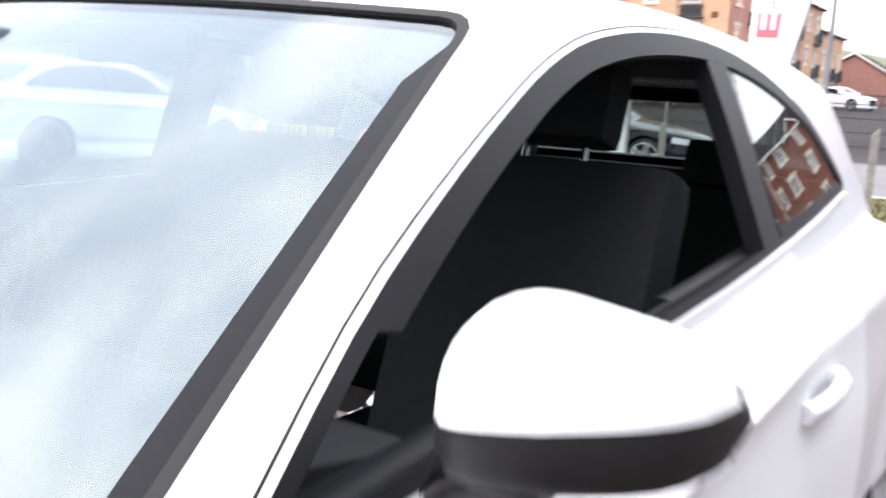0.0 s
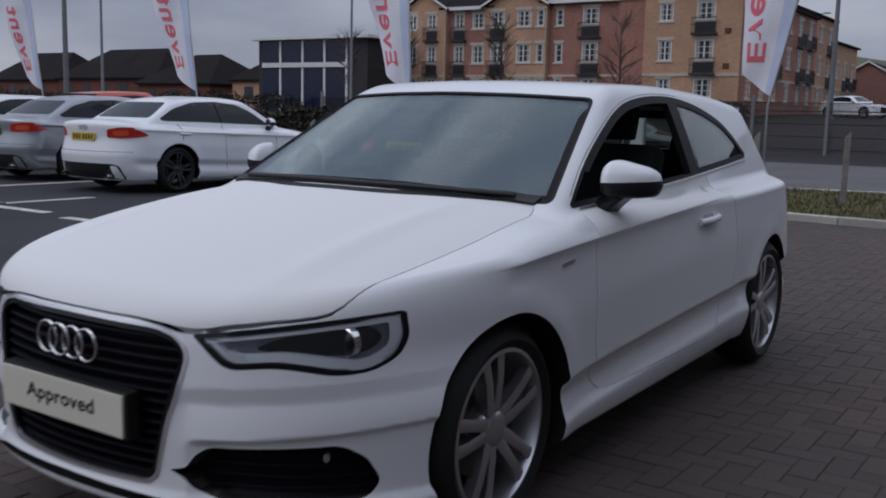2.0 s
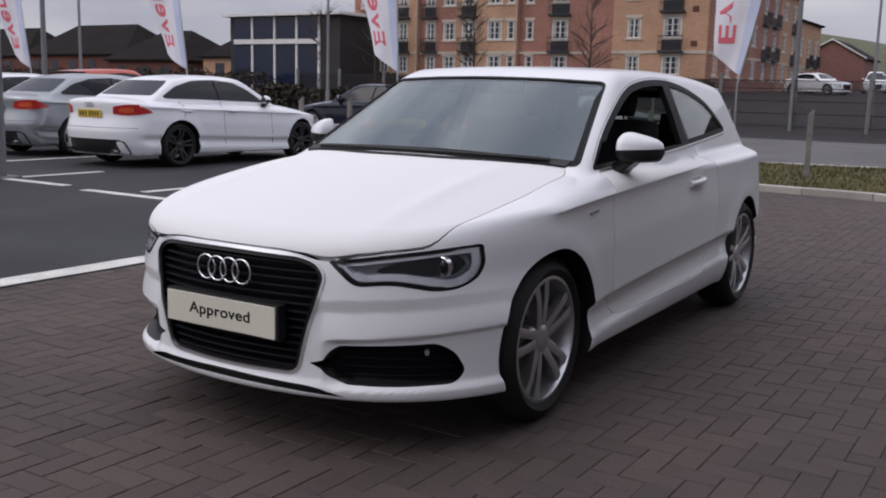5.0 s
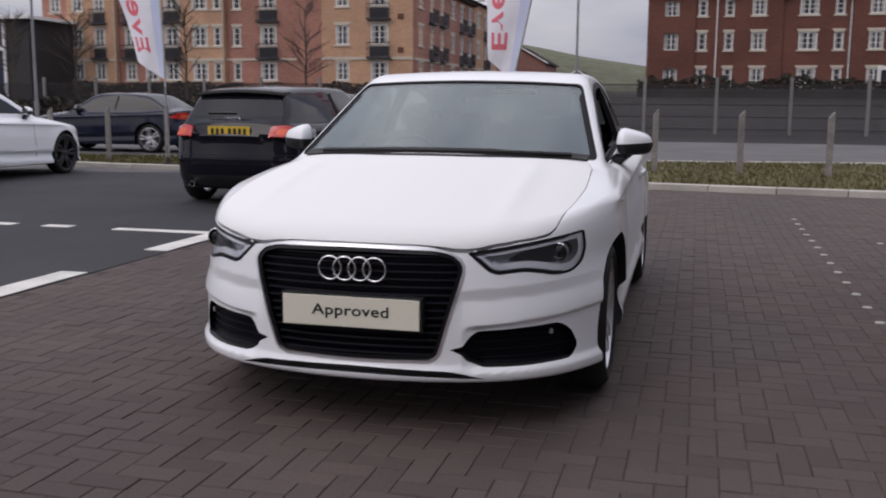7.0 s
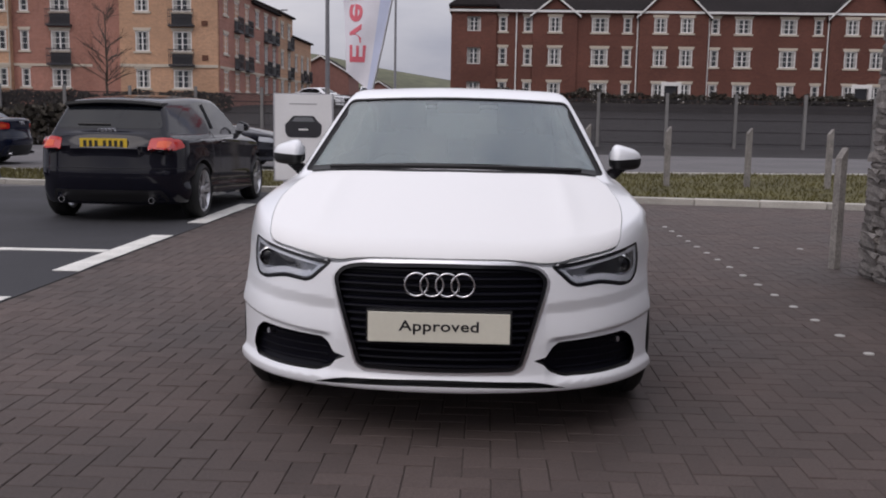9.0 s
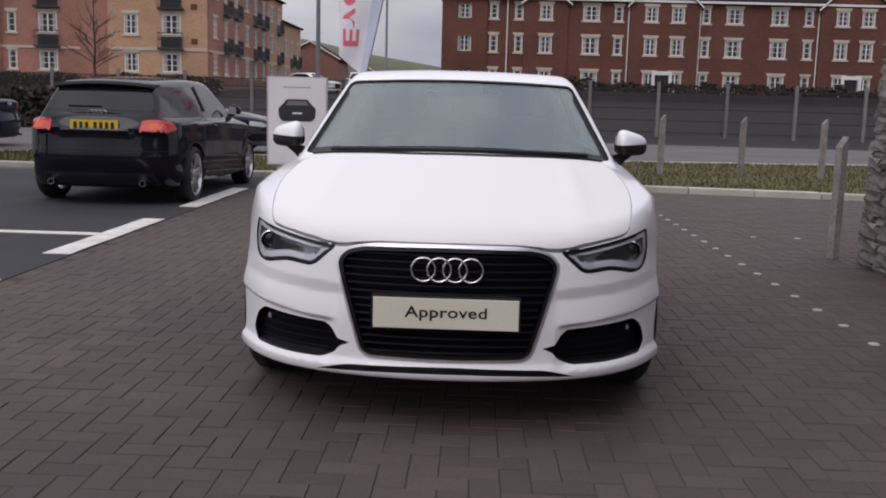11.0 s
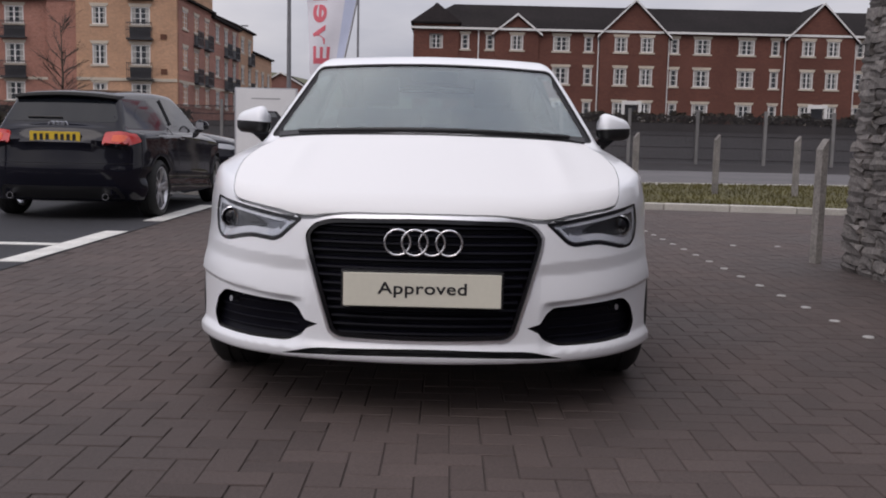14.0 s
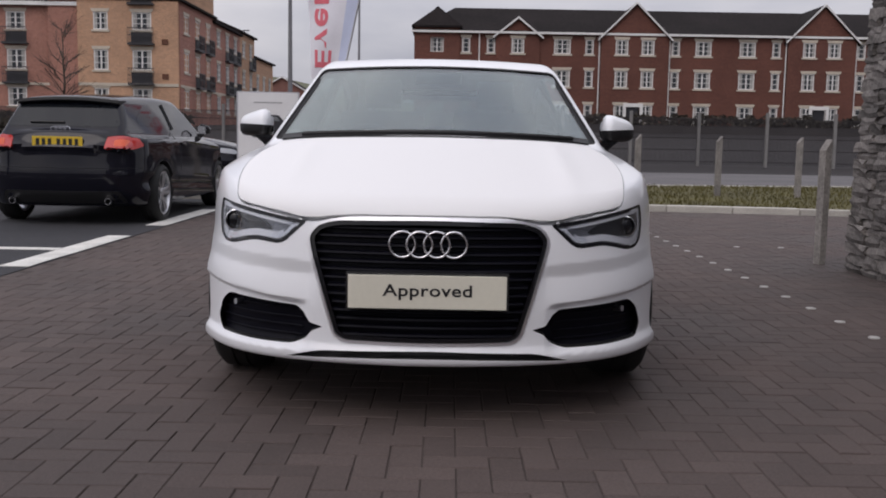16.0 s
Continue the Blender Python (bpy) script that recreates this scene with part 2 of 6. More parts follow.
def boolean(ob, cutters, op="DIFFERENCE"):
    """Applies exact booleans to an object's mesh and takes the cutters away."""
    for c in cutters:
        b = ob.modifiers.new("cut", "BOOLEAN")
        b.operation, b.solver, b.object, b.use_self, b.material_mode = op, "MANIFOLD", c, False, "TRANSFER"
    bpy.context.view_layer.update()
    me = bpy.data.meshes.new_from_object(ob.evaluated_get(bpy.context.evaluated_depsgraph_get()))
    ob.modifiers.clear()
    ob.data = me
    for c in cutters:
        bpy.data.objects.remove(c)
    return ob


def writing(text, size, depth, material, m, parent, name="lettering", bold=0.0, width=1.0):
    """Raised letters in the built-in font."""
    cu = bpy.data.curves.new("letters", "FONT")
    cu.body, cu.size, cu.extrude, cu.align_x, cu.align_y, cu.offset = text, size, depth, "CENTER", "CENTER", bold
    cu.space_character = 1.05
    tmp = new("letters", cu)
    bpy.context.view_layer.update()
    me = bpy.data.meshes.new_from_object(tmp.evaluated_get(bpy.context.evaluated_depsgraph_get()))
    bpy.data.objects.remove(tmp)
    me.materials.clear()
    me.transform(m @ Matrix.Diagonal((width, 1, 1, 1)))
    return part(name, me, material, parent)


# ---------------------------------------------------------------- car bodies
def smax(a, b, k):
    h = np.clip(0.5 + 0.5 * (a - b) / k, 0, 1)
    return b + (a - b) * h + k * h * (1 - h)


def smin(a, b, k):
    return -smax(-a, -b, k)


CURVES = {}


def curve(x, xs, ys):
    """A smooth monotone line through a few stations, read from a fine table."""
    key = (tuple(xs), tuple(ys))
    if key not in CURVES:
        xs, ys = np.array(xs, float), np.array(ys, float)
        h, d = np.diff(xs), np.diff(ys) / np.diff(xs)
        m = np.zeros(len(xs))
        m[0], m[-1] = d[0], d[-1]
        same = d[1:] * d[:-1] > 0
        m[1:-1] = np.where(same, 2 * d[1:] * d[:-1] / np.where(same, d[1:] + d[:-1], 1), 0)
        u = np.linspace(xs[0], xs[-1], 1600)
        i = np.clip(np.searchsorted(xs, u) - 1, 0, len(xs) - 2)
        t = (u - xs[i]) / h[i]
        CURVES[key] = u, ys[i] * (1 + 2 * t) * (1 - t) ** 2 + m[i] * h[i] * t * (1 - t) ** 2 + ys[i + 1] * t * t * (3 - 2 * t) + m[i + 1] * h[i] * t * t * (t - 1)
    return np.interp(x, *CURVES[key])


class Shape:
    """The outer skin of a car as a field: below zero inside. Nose at y = 0, tail at y = length, z up from the road."""

    def __init__(self, **p):
        self.length, self.half, self.front_axle, self.rear_axle, self.axle_z, self.arch = p["length"], p["half"], p["front_axle"], p["rear_axle"], p["axle_z"], p["arch"]
        self.crease0, self.crease1, self.tail_from, self.k_top, self.rake, self.tail = p["crease0"], p["crease1"], p["tail_from"], p["k_top"], p["rake"], p["tail"]
        self.floor_z, self.top_y, self.top_z, self.screen_y, self.screen_z, self.screen_slope = p["floor_z"], p["top_y"], p["top_z"], p["screen_y"], p["screen_z"], p["screen_slope"]
        self.back_y, self.back_z, self.back_slope, self.cabin_half, self.cabin_taper, self.roof_y = p["back_y"], p["back_z"], p["back_slope"], p["cabin_half"], p["cabin_taper"], p["roof_y"]
        self.roof_z, self.roof_bow, self.roof_round, self.crease2 = p["roof_z"], p.get("roof_bow", 0.16), p.get("roof_round", 0.07), p.get("crease2", 0.0)

    def crease(self, y):
        return self.crease0 + self.crease1 * y + self.crease2 * y * y

    def side(self, y, z):
        """Half width of the lower body."""
        s = z - self.crease(y)
        w = curve(s, (-0.75, -0.63, -0.575, -0.535, -0.48, -0.455, -0.424, -0.414, -0.38, -0.22, -0.10, -0.04, -0.006, 0.0, 0.006, 0.035, 0.08, 0.14, 0.25),
                  (-0.060, -0.014, -0.006, -0.022, -0.034, -0.030, -0.001, 0.005, 0.004, 0.003, -0.007, -0.011, -0.008, 0.0, -0.0025, -0.021, -0.060, -0.116, -0.23))
        # plainer flanks ahead of the front wheel
        plain = curve(s, (-0.75, -0.62, -0.57, -0.5, -0.38, -0.22, -0.10, -0.04, -0.006, 0.0, 0.006, 0.035, 0.08, 0.14, 0.25),
                      (-0.050, -0.018, -0.010, -0.012, -0.003, 0.003, -0.004, -0.010, -0.0105, -0.004, -0.0065, -0.026, -0.064, -0.118, -0.23))
        # the bumper's shelf and lip run on round the corner
        plain = plain - 0.011 * np.clip((0.540 - z) / 0.045 + 0.5, 0, 1) * np.clip((z - 0.424) / 0.105, 0, 1) - 0.010 * np.clip((0.436 - z) / 0.014 + 0.5, 0, 1) * np.clip((z - 0.236) / 0.03, 0, 1)
        blend = np.clip((self.front_axle - 0.02 - y) / 0.42, 0, 1)
        w = w + (plain - w) * blend * blend * (3 - 2 * blend)
        rear = np.clip((y - self.tail_from) / (self.length - self.tail_from), 0, 1)
        front = np.clip((1.5 - y) / 1.5, 0, 1)
        w = w + self.half - 0.085 * rear ** 2 + 0.004 * front ** 2
        for ay in (self.front_axle, self.rear_axle):
            r = np.hypot(y - ay, z - self.axle_z)
            w = w + 0.013 * np.exp(-((r - self.arch - 0.03) / 0.07) ** 2) * (z < self.crease(y) + 0.05)
        return w

    def front(self, x, z):
        ax = np.abs(x)
        rake = curve(z, (0.15, 0.20, 0.235, 0.27, 0.45, 0.60, 0.70, 0.80, 0.95), self.rake)
        wide = np.clip((ax - 0.36) / 0.04, 0, 1)
        # the lip over the side intakes, and the recess under it
        lip = 0.398 + 0.085 * (ax - 0.40)
        inset = 0.024 * np.clip((lip - z) / 0.012 + 0.5, 0, 1) * np.clip((z - 0.234) / 0.024, 0, 1) * np.clip((ax - 0.40) / 0.05, 0, 1)
        # a shelf across the bumper below the lamps, hollow down to the lip
        fold = 0.518 + 0.05 * (ax - 0.40)
        inset = inset + 0.016 * np.clip((fold - z) / 0.045 + 0.5, 0, 1) * np.clip((z - lip + 0.012) / (fold - lip), 0, 1) * wide
        return rake + inset + 0.34 * ax ** 2 + curve(z, (0.2, 0.45, 0.64, 1.0), (0.62, 0.70, 1.02, 1.05)) * ax ** 6

    def rear(self, x, z):
        ax = np.abs(x)
        return self.length - curve(z, (0.2, 0.35, 0.55, 0.62, 0.8, 0.95, 1.1), self.tail) - 0.22 * ax ** 2 - 0.5 * ax ** 6

    def top(self, x, y):
        ax = np.abs(x)
        c = curve(y, self.top_y, self.top_z)
        bulge = 0.008 * np.exp(-((ax - 0.50) / 0.05) ** 2) * np.clip((1.3 - y) / 0.4, 0, 1) * np.clip(y / 0.5, 0, 1)
        return c - 0.105 * ax ** 2 - 0.06 * ax ** 6 + bulge

    def screen(self, x, z):
        return self.screen_y + (z - self.screen_z) * self.screen_slope + 0.39 * x * x

    def back(self, x, z):
        return self.back_y - (z - self.back_z) * self.back_slope - 0.14 * x * x

    def cabin_side(self, y, z):
        taper = self.cabin_taper * np.clip((y - 2.3) / 1.5, 0, 2) ** 1.6
        return self.cabin_half - 0.40 * (z - 0.95) - 0.12 * np.clip(z - 1.15, 0, 1) ** 1.5 - taper

    def roof(self, x, y):
        return curve(y, self.roof_y, self.roof_z) - self.roof_bow * x * x

    def field(self, x, y, z, inset=0.0):
        low = smax(np.abs(x) - self.side(y, z), z - self.top(x, y), self.k_top)
        low = smax(low, (self.front(x, z) - y) * 0.9, 0.045)
        low = smax(low, (y - self.rear(x, z)) * 0.9, 0.05)
        low = smax(low, self.floor_z - z, 0.02)
        cab = smax(np.abs(x) - self.cabin_side(y, z), (z - self.roof(x, y)), self.roof_round)
        cab = smax(cab, (self.screen(x, z) - y) / math.hypot(1, self.screen_slope), 0.045)
        cab = smax(cab, (y - self.back(x, z)) / math.hypot(1, self.back_slope), 0.05)
        cab = np.maximum(cab, 0.80 - z)
        return smin(low, cab, 0.025) + inset

    # -- sampling
    def hull(self, nx, ny, nz, inset=0.0, keep=None):
        """A closed quad mesh of the skin."""
        L, X, Z0, Z1 = self.length, 1.05, 0.0, 1.65
        xs, ys, zs = np.linspace(-X, X, nx + 1), np.linspace(-0.12, L + 0.12, ny + 1), np.linspace(Z0, Z1, nz + 1)
        zk = zs[int(round((self.crease(L / 2) - 0.1188) / 0.756 / Z1 * nz))]
        zs = np.sort(np.concatenate([zs, (zk - 0.0055, zk + 0.0055)]))
        nz = len(zs) - 1
        index, outer, faces = {}, [], []

        def v(i, j, k):
            key = (i, j, k)
            if key not in index:
                index[key] = len(outer)
                outer.append((xs[i], ys[j], zs[k]))
            return index[key]
        for i in range(nx):
            for j in range(ny):
                faces.append((v(i, j, 0), v(i, j + 1, 0), v(i + 1, j + 1, 0), v(i + 1, j, 0)))
                faces.append((v(i, j, nz), v(i + 1, j, nz), v(i + 1, j + 1, nz), v(i, j + 1, nz)))
        for j in range(ny):
            for k in range(nz):
                faces.append((v(0, j, k), v(0, j, k + 1), v(0, j + 1, k + 1), v(0, j + 1, k)))
                faces.append((v(nx, j, k), v(nx, j + 1, k), v(nx, j + 1, k + 1), v(nx, j, k + 1)))
        for i in range(nx):
            for k in range(nz):
                faces.append((v(i, 0, k), v(i + 1, 0, k), v(i + 1, 0, k + 1), v(i, 0, k + 1)))
                faces.append((v(i, ny, k), v(i, ny, k + 1), v(i + 1, ny, k + 1), v(i + 1, ny, k)))
        P = np.array(outer)
        f = keep or (lambda x, y, z: self.field(x, y, z, inset))

        def middle(P):
            u = (P[:, 1] + 0.12) / (L + 0.24)
            return np.stack([P[:, 0] / X * 0.42, 0.75 + u * (L - 1.35), 0.44 + (P[:, 2] - Z0) / (Z1 - Z0) * 0.16], 1)

        def skin(P, steps=24):
            O = middle(P)
            lo, hi = np.zeros(len(P)), np.ones(len(P))
            for _ in range(steps):
                m = (lo + hi) / 2
                q = O + (P - O) * m[:, None]
                inside = f(q[:, 0], q[:, 1], q[:, 2]) < 0
                lo, hi = np.where(inside, m, lo), np.where(inside, hi, m)
            return O + (P - O) * ((lo + hi) / 2)[:, None]
        # one row of the mesh runs along the shoulder line
        at = (self.crease((0.75 + (ys + 0.12) / (L + 0.24) * (L - 1.35)) * 0.27 + 0.73 * ys) - 0.1188) / 0.756
        for _ in range(6):
            q = skin(np.stack([np.full(ny + 1, X), ys, at], 1), 20)
            at = at + np.where((ys > 0.1) & (ys < L - 0.1), (self.crease(q[:, 1]) - q[:, 2]) / 0.85, 0)
        live = np.where((ys > 0.1) & (ys < L - 0.1))[0]
        at[:live[0]], at[live[-1] + 1:] = at[live[0]], at[live[-1]]
        at = np.interp(P[:, 1], ys, at)
        P[:, 2] = np.where(P[:, 2] < zk, P[:, 2] * at / zk, at + (P[:, 2] - zk) * (Z1 - at) / (Z1 - zk))
        q = skin(P)
        me = bpy.data.meshes.new("hull")
        me.from_pydata(q.tolist(), [], faces)
        me.update()
        return me

    def meet(self, u, v, axis, inset=0.0):
        """Where lines along an axis first meet the skin from outside: 'front' (x, z), 'side' (y, z) on +x, 'top' (x, y), 'back' (x, z)."""
        u, v = np.atleast_1d(np.array(u, float)), np.atleast_1d(np.array(v, float))
        way = {"front": lambda w: (u, w, v), "side": lambda w: (w, u, v), "top": lambda w: (u, v, w), "back": lambda w: (u, w, v)}[axis]
        far, near = {"front": (-0.3, 2.3), "side": (1.2, 0.0), "top": (1.7, 0.3), "back": (self.length + 0.3, 2.4)}[axis]
        steps = 44
        w = far + (near - far) * np.arange(1, steps + 1)[:, None] / steps + np.zeros(u.shape)
        at = [np.broadcast_to(c, w.shape).ravel() for c in way(w)]
        hit = (self.field(*at, inset) < 0).reshape(w.shape)
        k, done = hit.argmax(0), hit.any(0)
        hi = np.where(done, far + (near - far) * (k + 1) / steps, near)
        lo = np.where(done, far + (near - far) * k / steps, near)
        for _ in range(16):
            m = (lo + hi) / 2
            ins = self.field(*way(m), inset) < 0
            hi, lo = np.where(ins, m, hi), np.where(ins, lo, m)
        return np.stack(way((lo + hi) / 2), 1)

    def normal(self, p, e=0.012):
        g = np.stack([self.field(p[:, 0] + e * (i == 0), p[:, 1] + e * (i == 1), p[:, 2] + e * (i == 2))
                      - self.field(p[:, 0] - e * (i == 0), p[:, 1] - e * (i == 1), p[:, 2] - e * (i == 2)) for i in range(3)], 1)
        return g / (np.linalg.norm(g, axis=1)[:, None] + 1e-9)

    def slab(self, outline, axis, off, thick, rings=8, mirror=False, hole=None, flat=False):
        """A closed slab that follows the skin inside an outline; off: how proud it stands; hole: an inner outline left open."""
        P = np.array(outline, float)
        n = len(P)
        c = P.mean(0)
        if hole is None:
            levels = [P + (c - P) * (1 - (1 - s)) for s in np.linspace(0, 1, rings + 1)[:-1]]
        else:
            Q = np.array(hole, float)
            levels = [P + (Q - P) * s for s in np.linspace(0, 1, rings)]
        rows = []
        ax = {"front": (0, -1, 0), "side": (1, 0, 0), "top": (0, 0, 1), "back": (0, 1, 0)}[axis]
        every = levels + ([c[None]] if hole is None else [])
        flatpts = np.concatenate(every)
        s_all = self.meet(flatpts[:, 0], flatpts[:, 1], axis)
        n_all = np.tile(np.array(ax, float), (len(s_all), 1)) if flat else self.normal(s_all)
        k0 = 0
        for lv in every:
            s, nr = s_all[k0:k0 + len(lv)], n_all[k0:k0 + len(lv)]
            k0 += len(lv)
            rows.append((s + nr * off, s + nr * (off - thick)))
        bm = bmesh.new()
        sx = -1 if mirror else 1
        add = lambda pts: [bm.verts.new((p[0] * sx, p[1], p[2])) for p in pts]
        top, bot = [add(r[0]) for r in rows], [add(r[1]) for r in rows]
        last = len(levels)
        for side in (top, bot):
            for a, b in zip(side[:last], side[1:last]):
                for i in range(n):
                    bm.faces.new((a[i], a[(i + 1) % n], b[(i + 1) % n], b[i]))
            if hole is None:
                for i in range(n):
                    bm.faces.new((side[last - 1][i], side[last - 1][(i + 1) % n], side[last][0]))
        for ring in ((0,) if hole is None else (0, last - 1)):
            for i in range(n):
                bm.faces.new((top[ring][i], top[ring][(i + 1) % n], bot[ring][(i + 1) % n], bot[ring][i]))
        bmesh.ops.recalc_face_normals(bm, faces=bm.faces)
        return bm


def cutter(bm, material=None):
    me = mesh_of(bm)
    if material:
        me.materials.append(material)
    return new("cutter", me)


def wheel(parent, at, side, radius=0.318, width=0.225, rim=0.232, spokes=5, rim_mat=None, name="wheel"):
    """Tyre, barrel, split spokes, disc and hub; the face looks to +x for side = 1."""
    w = empty(name, "", "")
    w.parent = parent
    w.matrix_world = Matrix.Translation(at) @ Matrix.Diagonal((side, 1, 1, 1))
    h = width / 2
    rim_mat = rim_mat or alloy
    part("tyre", lathe([(-h + 0.02, rim - 0.004), (-h, rim + 0.03), (-h + 0.008, radius - 0.03), (-h + 0.035, radius - 0.004), (-0.03, radius), (-0.028, radius - 0.006), (-0.02, radius - 0.006),
                        (-0.018, radius), (0.018, radius), (0.02, radius - 0.006), (0.028, radius - 0.006), (0.03, radius),
                        (h - 0.035, radius - 0.004), (h - 0.008, radius - 0.03), (h, rim + 0.03), (h - 0.02, rim - 0.004)], 56, closed=True), rubber, w, "black rubber tyre", smooth=50)
    part("rim", lathe([(h - 0.022, rim + 0.002), (h - 0.014, rim + 0.004), (h - 0.012, rim - 0.008), (h - 0.03, rim - 0.016), (-h + 0.03, rim - 0.03), (-h + 0.02, rim)], 56, closed=True), rim_mat, w, smooth=40)
    part("brake_disc", lathe([(-0.005, 0.05), (-0.005, 0.15), (0.015, 0.15), (0.015, 0.05)], 36, closed=True), mat("brake_steel", (0.2, 0.19, 0.18), 0.4, metal=0.9), w, smooth=40)
    part("hub", lathe([(0.0, 0.07), (h - 0.05, 0.066), (h - 0.032, 0.05), (h - 0.028, 0.03), (h - 0.027, 0.002)], 24), rim_mat, w, smooth=40)
    bm = bmesh.new()
    box(bm, -0.05, -0.005, -0.19, -0.12, -0.07, 0.07)
    part("brake_caliper", bm, black_plastic, w)
    arm = bmesh.new()
    # one pair of spokes: two tapering bars that split from the hub
    for s in (-1, 1):
        rings = []
        for r, off, ww, x, d in ((0.03, 0.012, 0.022, h - 0.040, 0.05), (0.09, 0.021, 0.019, h - 0.030, 0.045), (0.16, 0.031, 0.017, h - 0.022, 0.04), (rim - 0.01, 0.041, 0.020, h - 0.022, 0.04)):
            y = s * off
            rings.append([(x, y - ww, r), (x + 0.003, y - ww * 0.5, r), (x + 0.003, y + ww * 0.5, r), (x, y + ww, r), (x - d, y + ww * 0.7, r), (x - d, y - ww * 0.7, r)])
        ring_loft(arm, rings)
    bmesh.ops.recalc_face_normals(arm, faces=arm.faces)
    me = mesh_of(arm, 40)
    me.materials.append(rim_mat)
    for i in range(spokes):
        o = new("spoke", me)
        o.parent = w
        o.matrix_basis = Matrix.Rotation(2 * math.pi * (i + 0.15) / spokes, 4, "X")
    return w


HATCH = dict(length=4.237, half=0.880, front_axle=0.85, rear_axle=3.45, axle_z=0.318, arch=0.345, crease0=0.745, crease1=0.075, crease2=-0.0065, tail_from=2.7, k_top=0.03,
             rake=(0.03, 0.008, 0.0, 0.012, 0.0, 0.010, 0.026, 0.10, 0.5), tail=(0.12, 0.03, 0.0, 0.03, 0.07, 0.12, 0.24), floor_z=0.196,
             top_y=(0.0, 0.12, 0.4, 0.8, 1.15, 1.6, 2.5, 4.3), top_z=(0.705, 0.768, 0.845, 0.925, 0.972, 1.0, 1.0, 1.0),
             screen_y=1.14, screen_z=0.965, screen_slope=1.86, back_y=4.13, back_z=0.95, back_slope=0.62, cabin_half=0.765, cabin_taper=0.085,
             roof_y=(1.2, 1.8, 2.15, 2.6, 3.2, 3.95, 4.4), roof_z=(1.27, 1.352, 1.380, 1.390, 1.376, 1.320, 1.275), roof_bow=0.06, roof_round=0.055)


def skin_normals(S, me):
    """Shades a cut panel by the true skin, and its cut edges flat."""
    me.shade_smooth()
    co, pn = np.empty(len(me.vertices) * 3), np.empty(len(me.polygons) * 3)
    me.vertices.foreach_get("co", co)
    me.polygons.foreach_get("normal", pn)
    co, pn = co.reshape(-1, 3), pn.reshape(-1, 3)
    lv, count = np.empty(len(me.loops), int), np.empty(len(me.polygons), int)
    me.loops.foreach_get("vertex_index", lv)
    me.polygons.foreach_get("loop_total", count)
    pn = np.repeat(pn, count, axis=0)
    vn = S.normal(co, 0.0025)[lv]
    on = (np.abs(S.field(co[:, 0], co[:, 1], co[:, 2])) < 0.012)[lv] & ((vn * pn).sum(1) > 0.35)
    me.normals_split_custom_set(np.where(on[:, None], vn, pn).tolist())


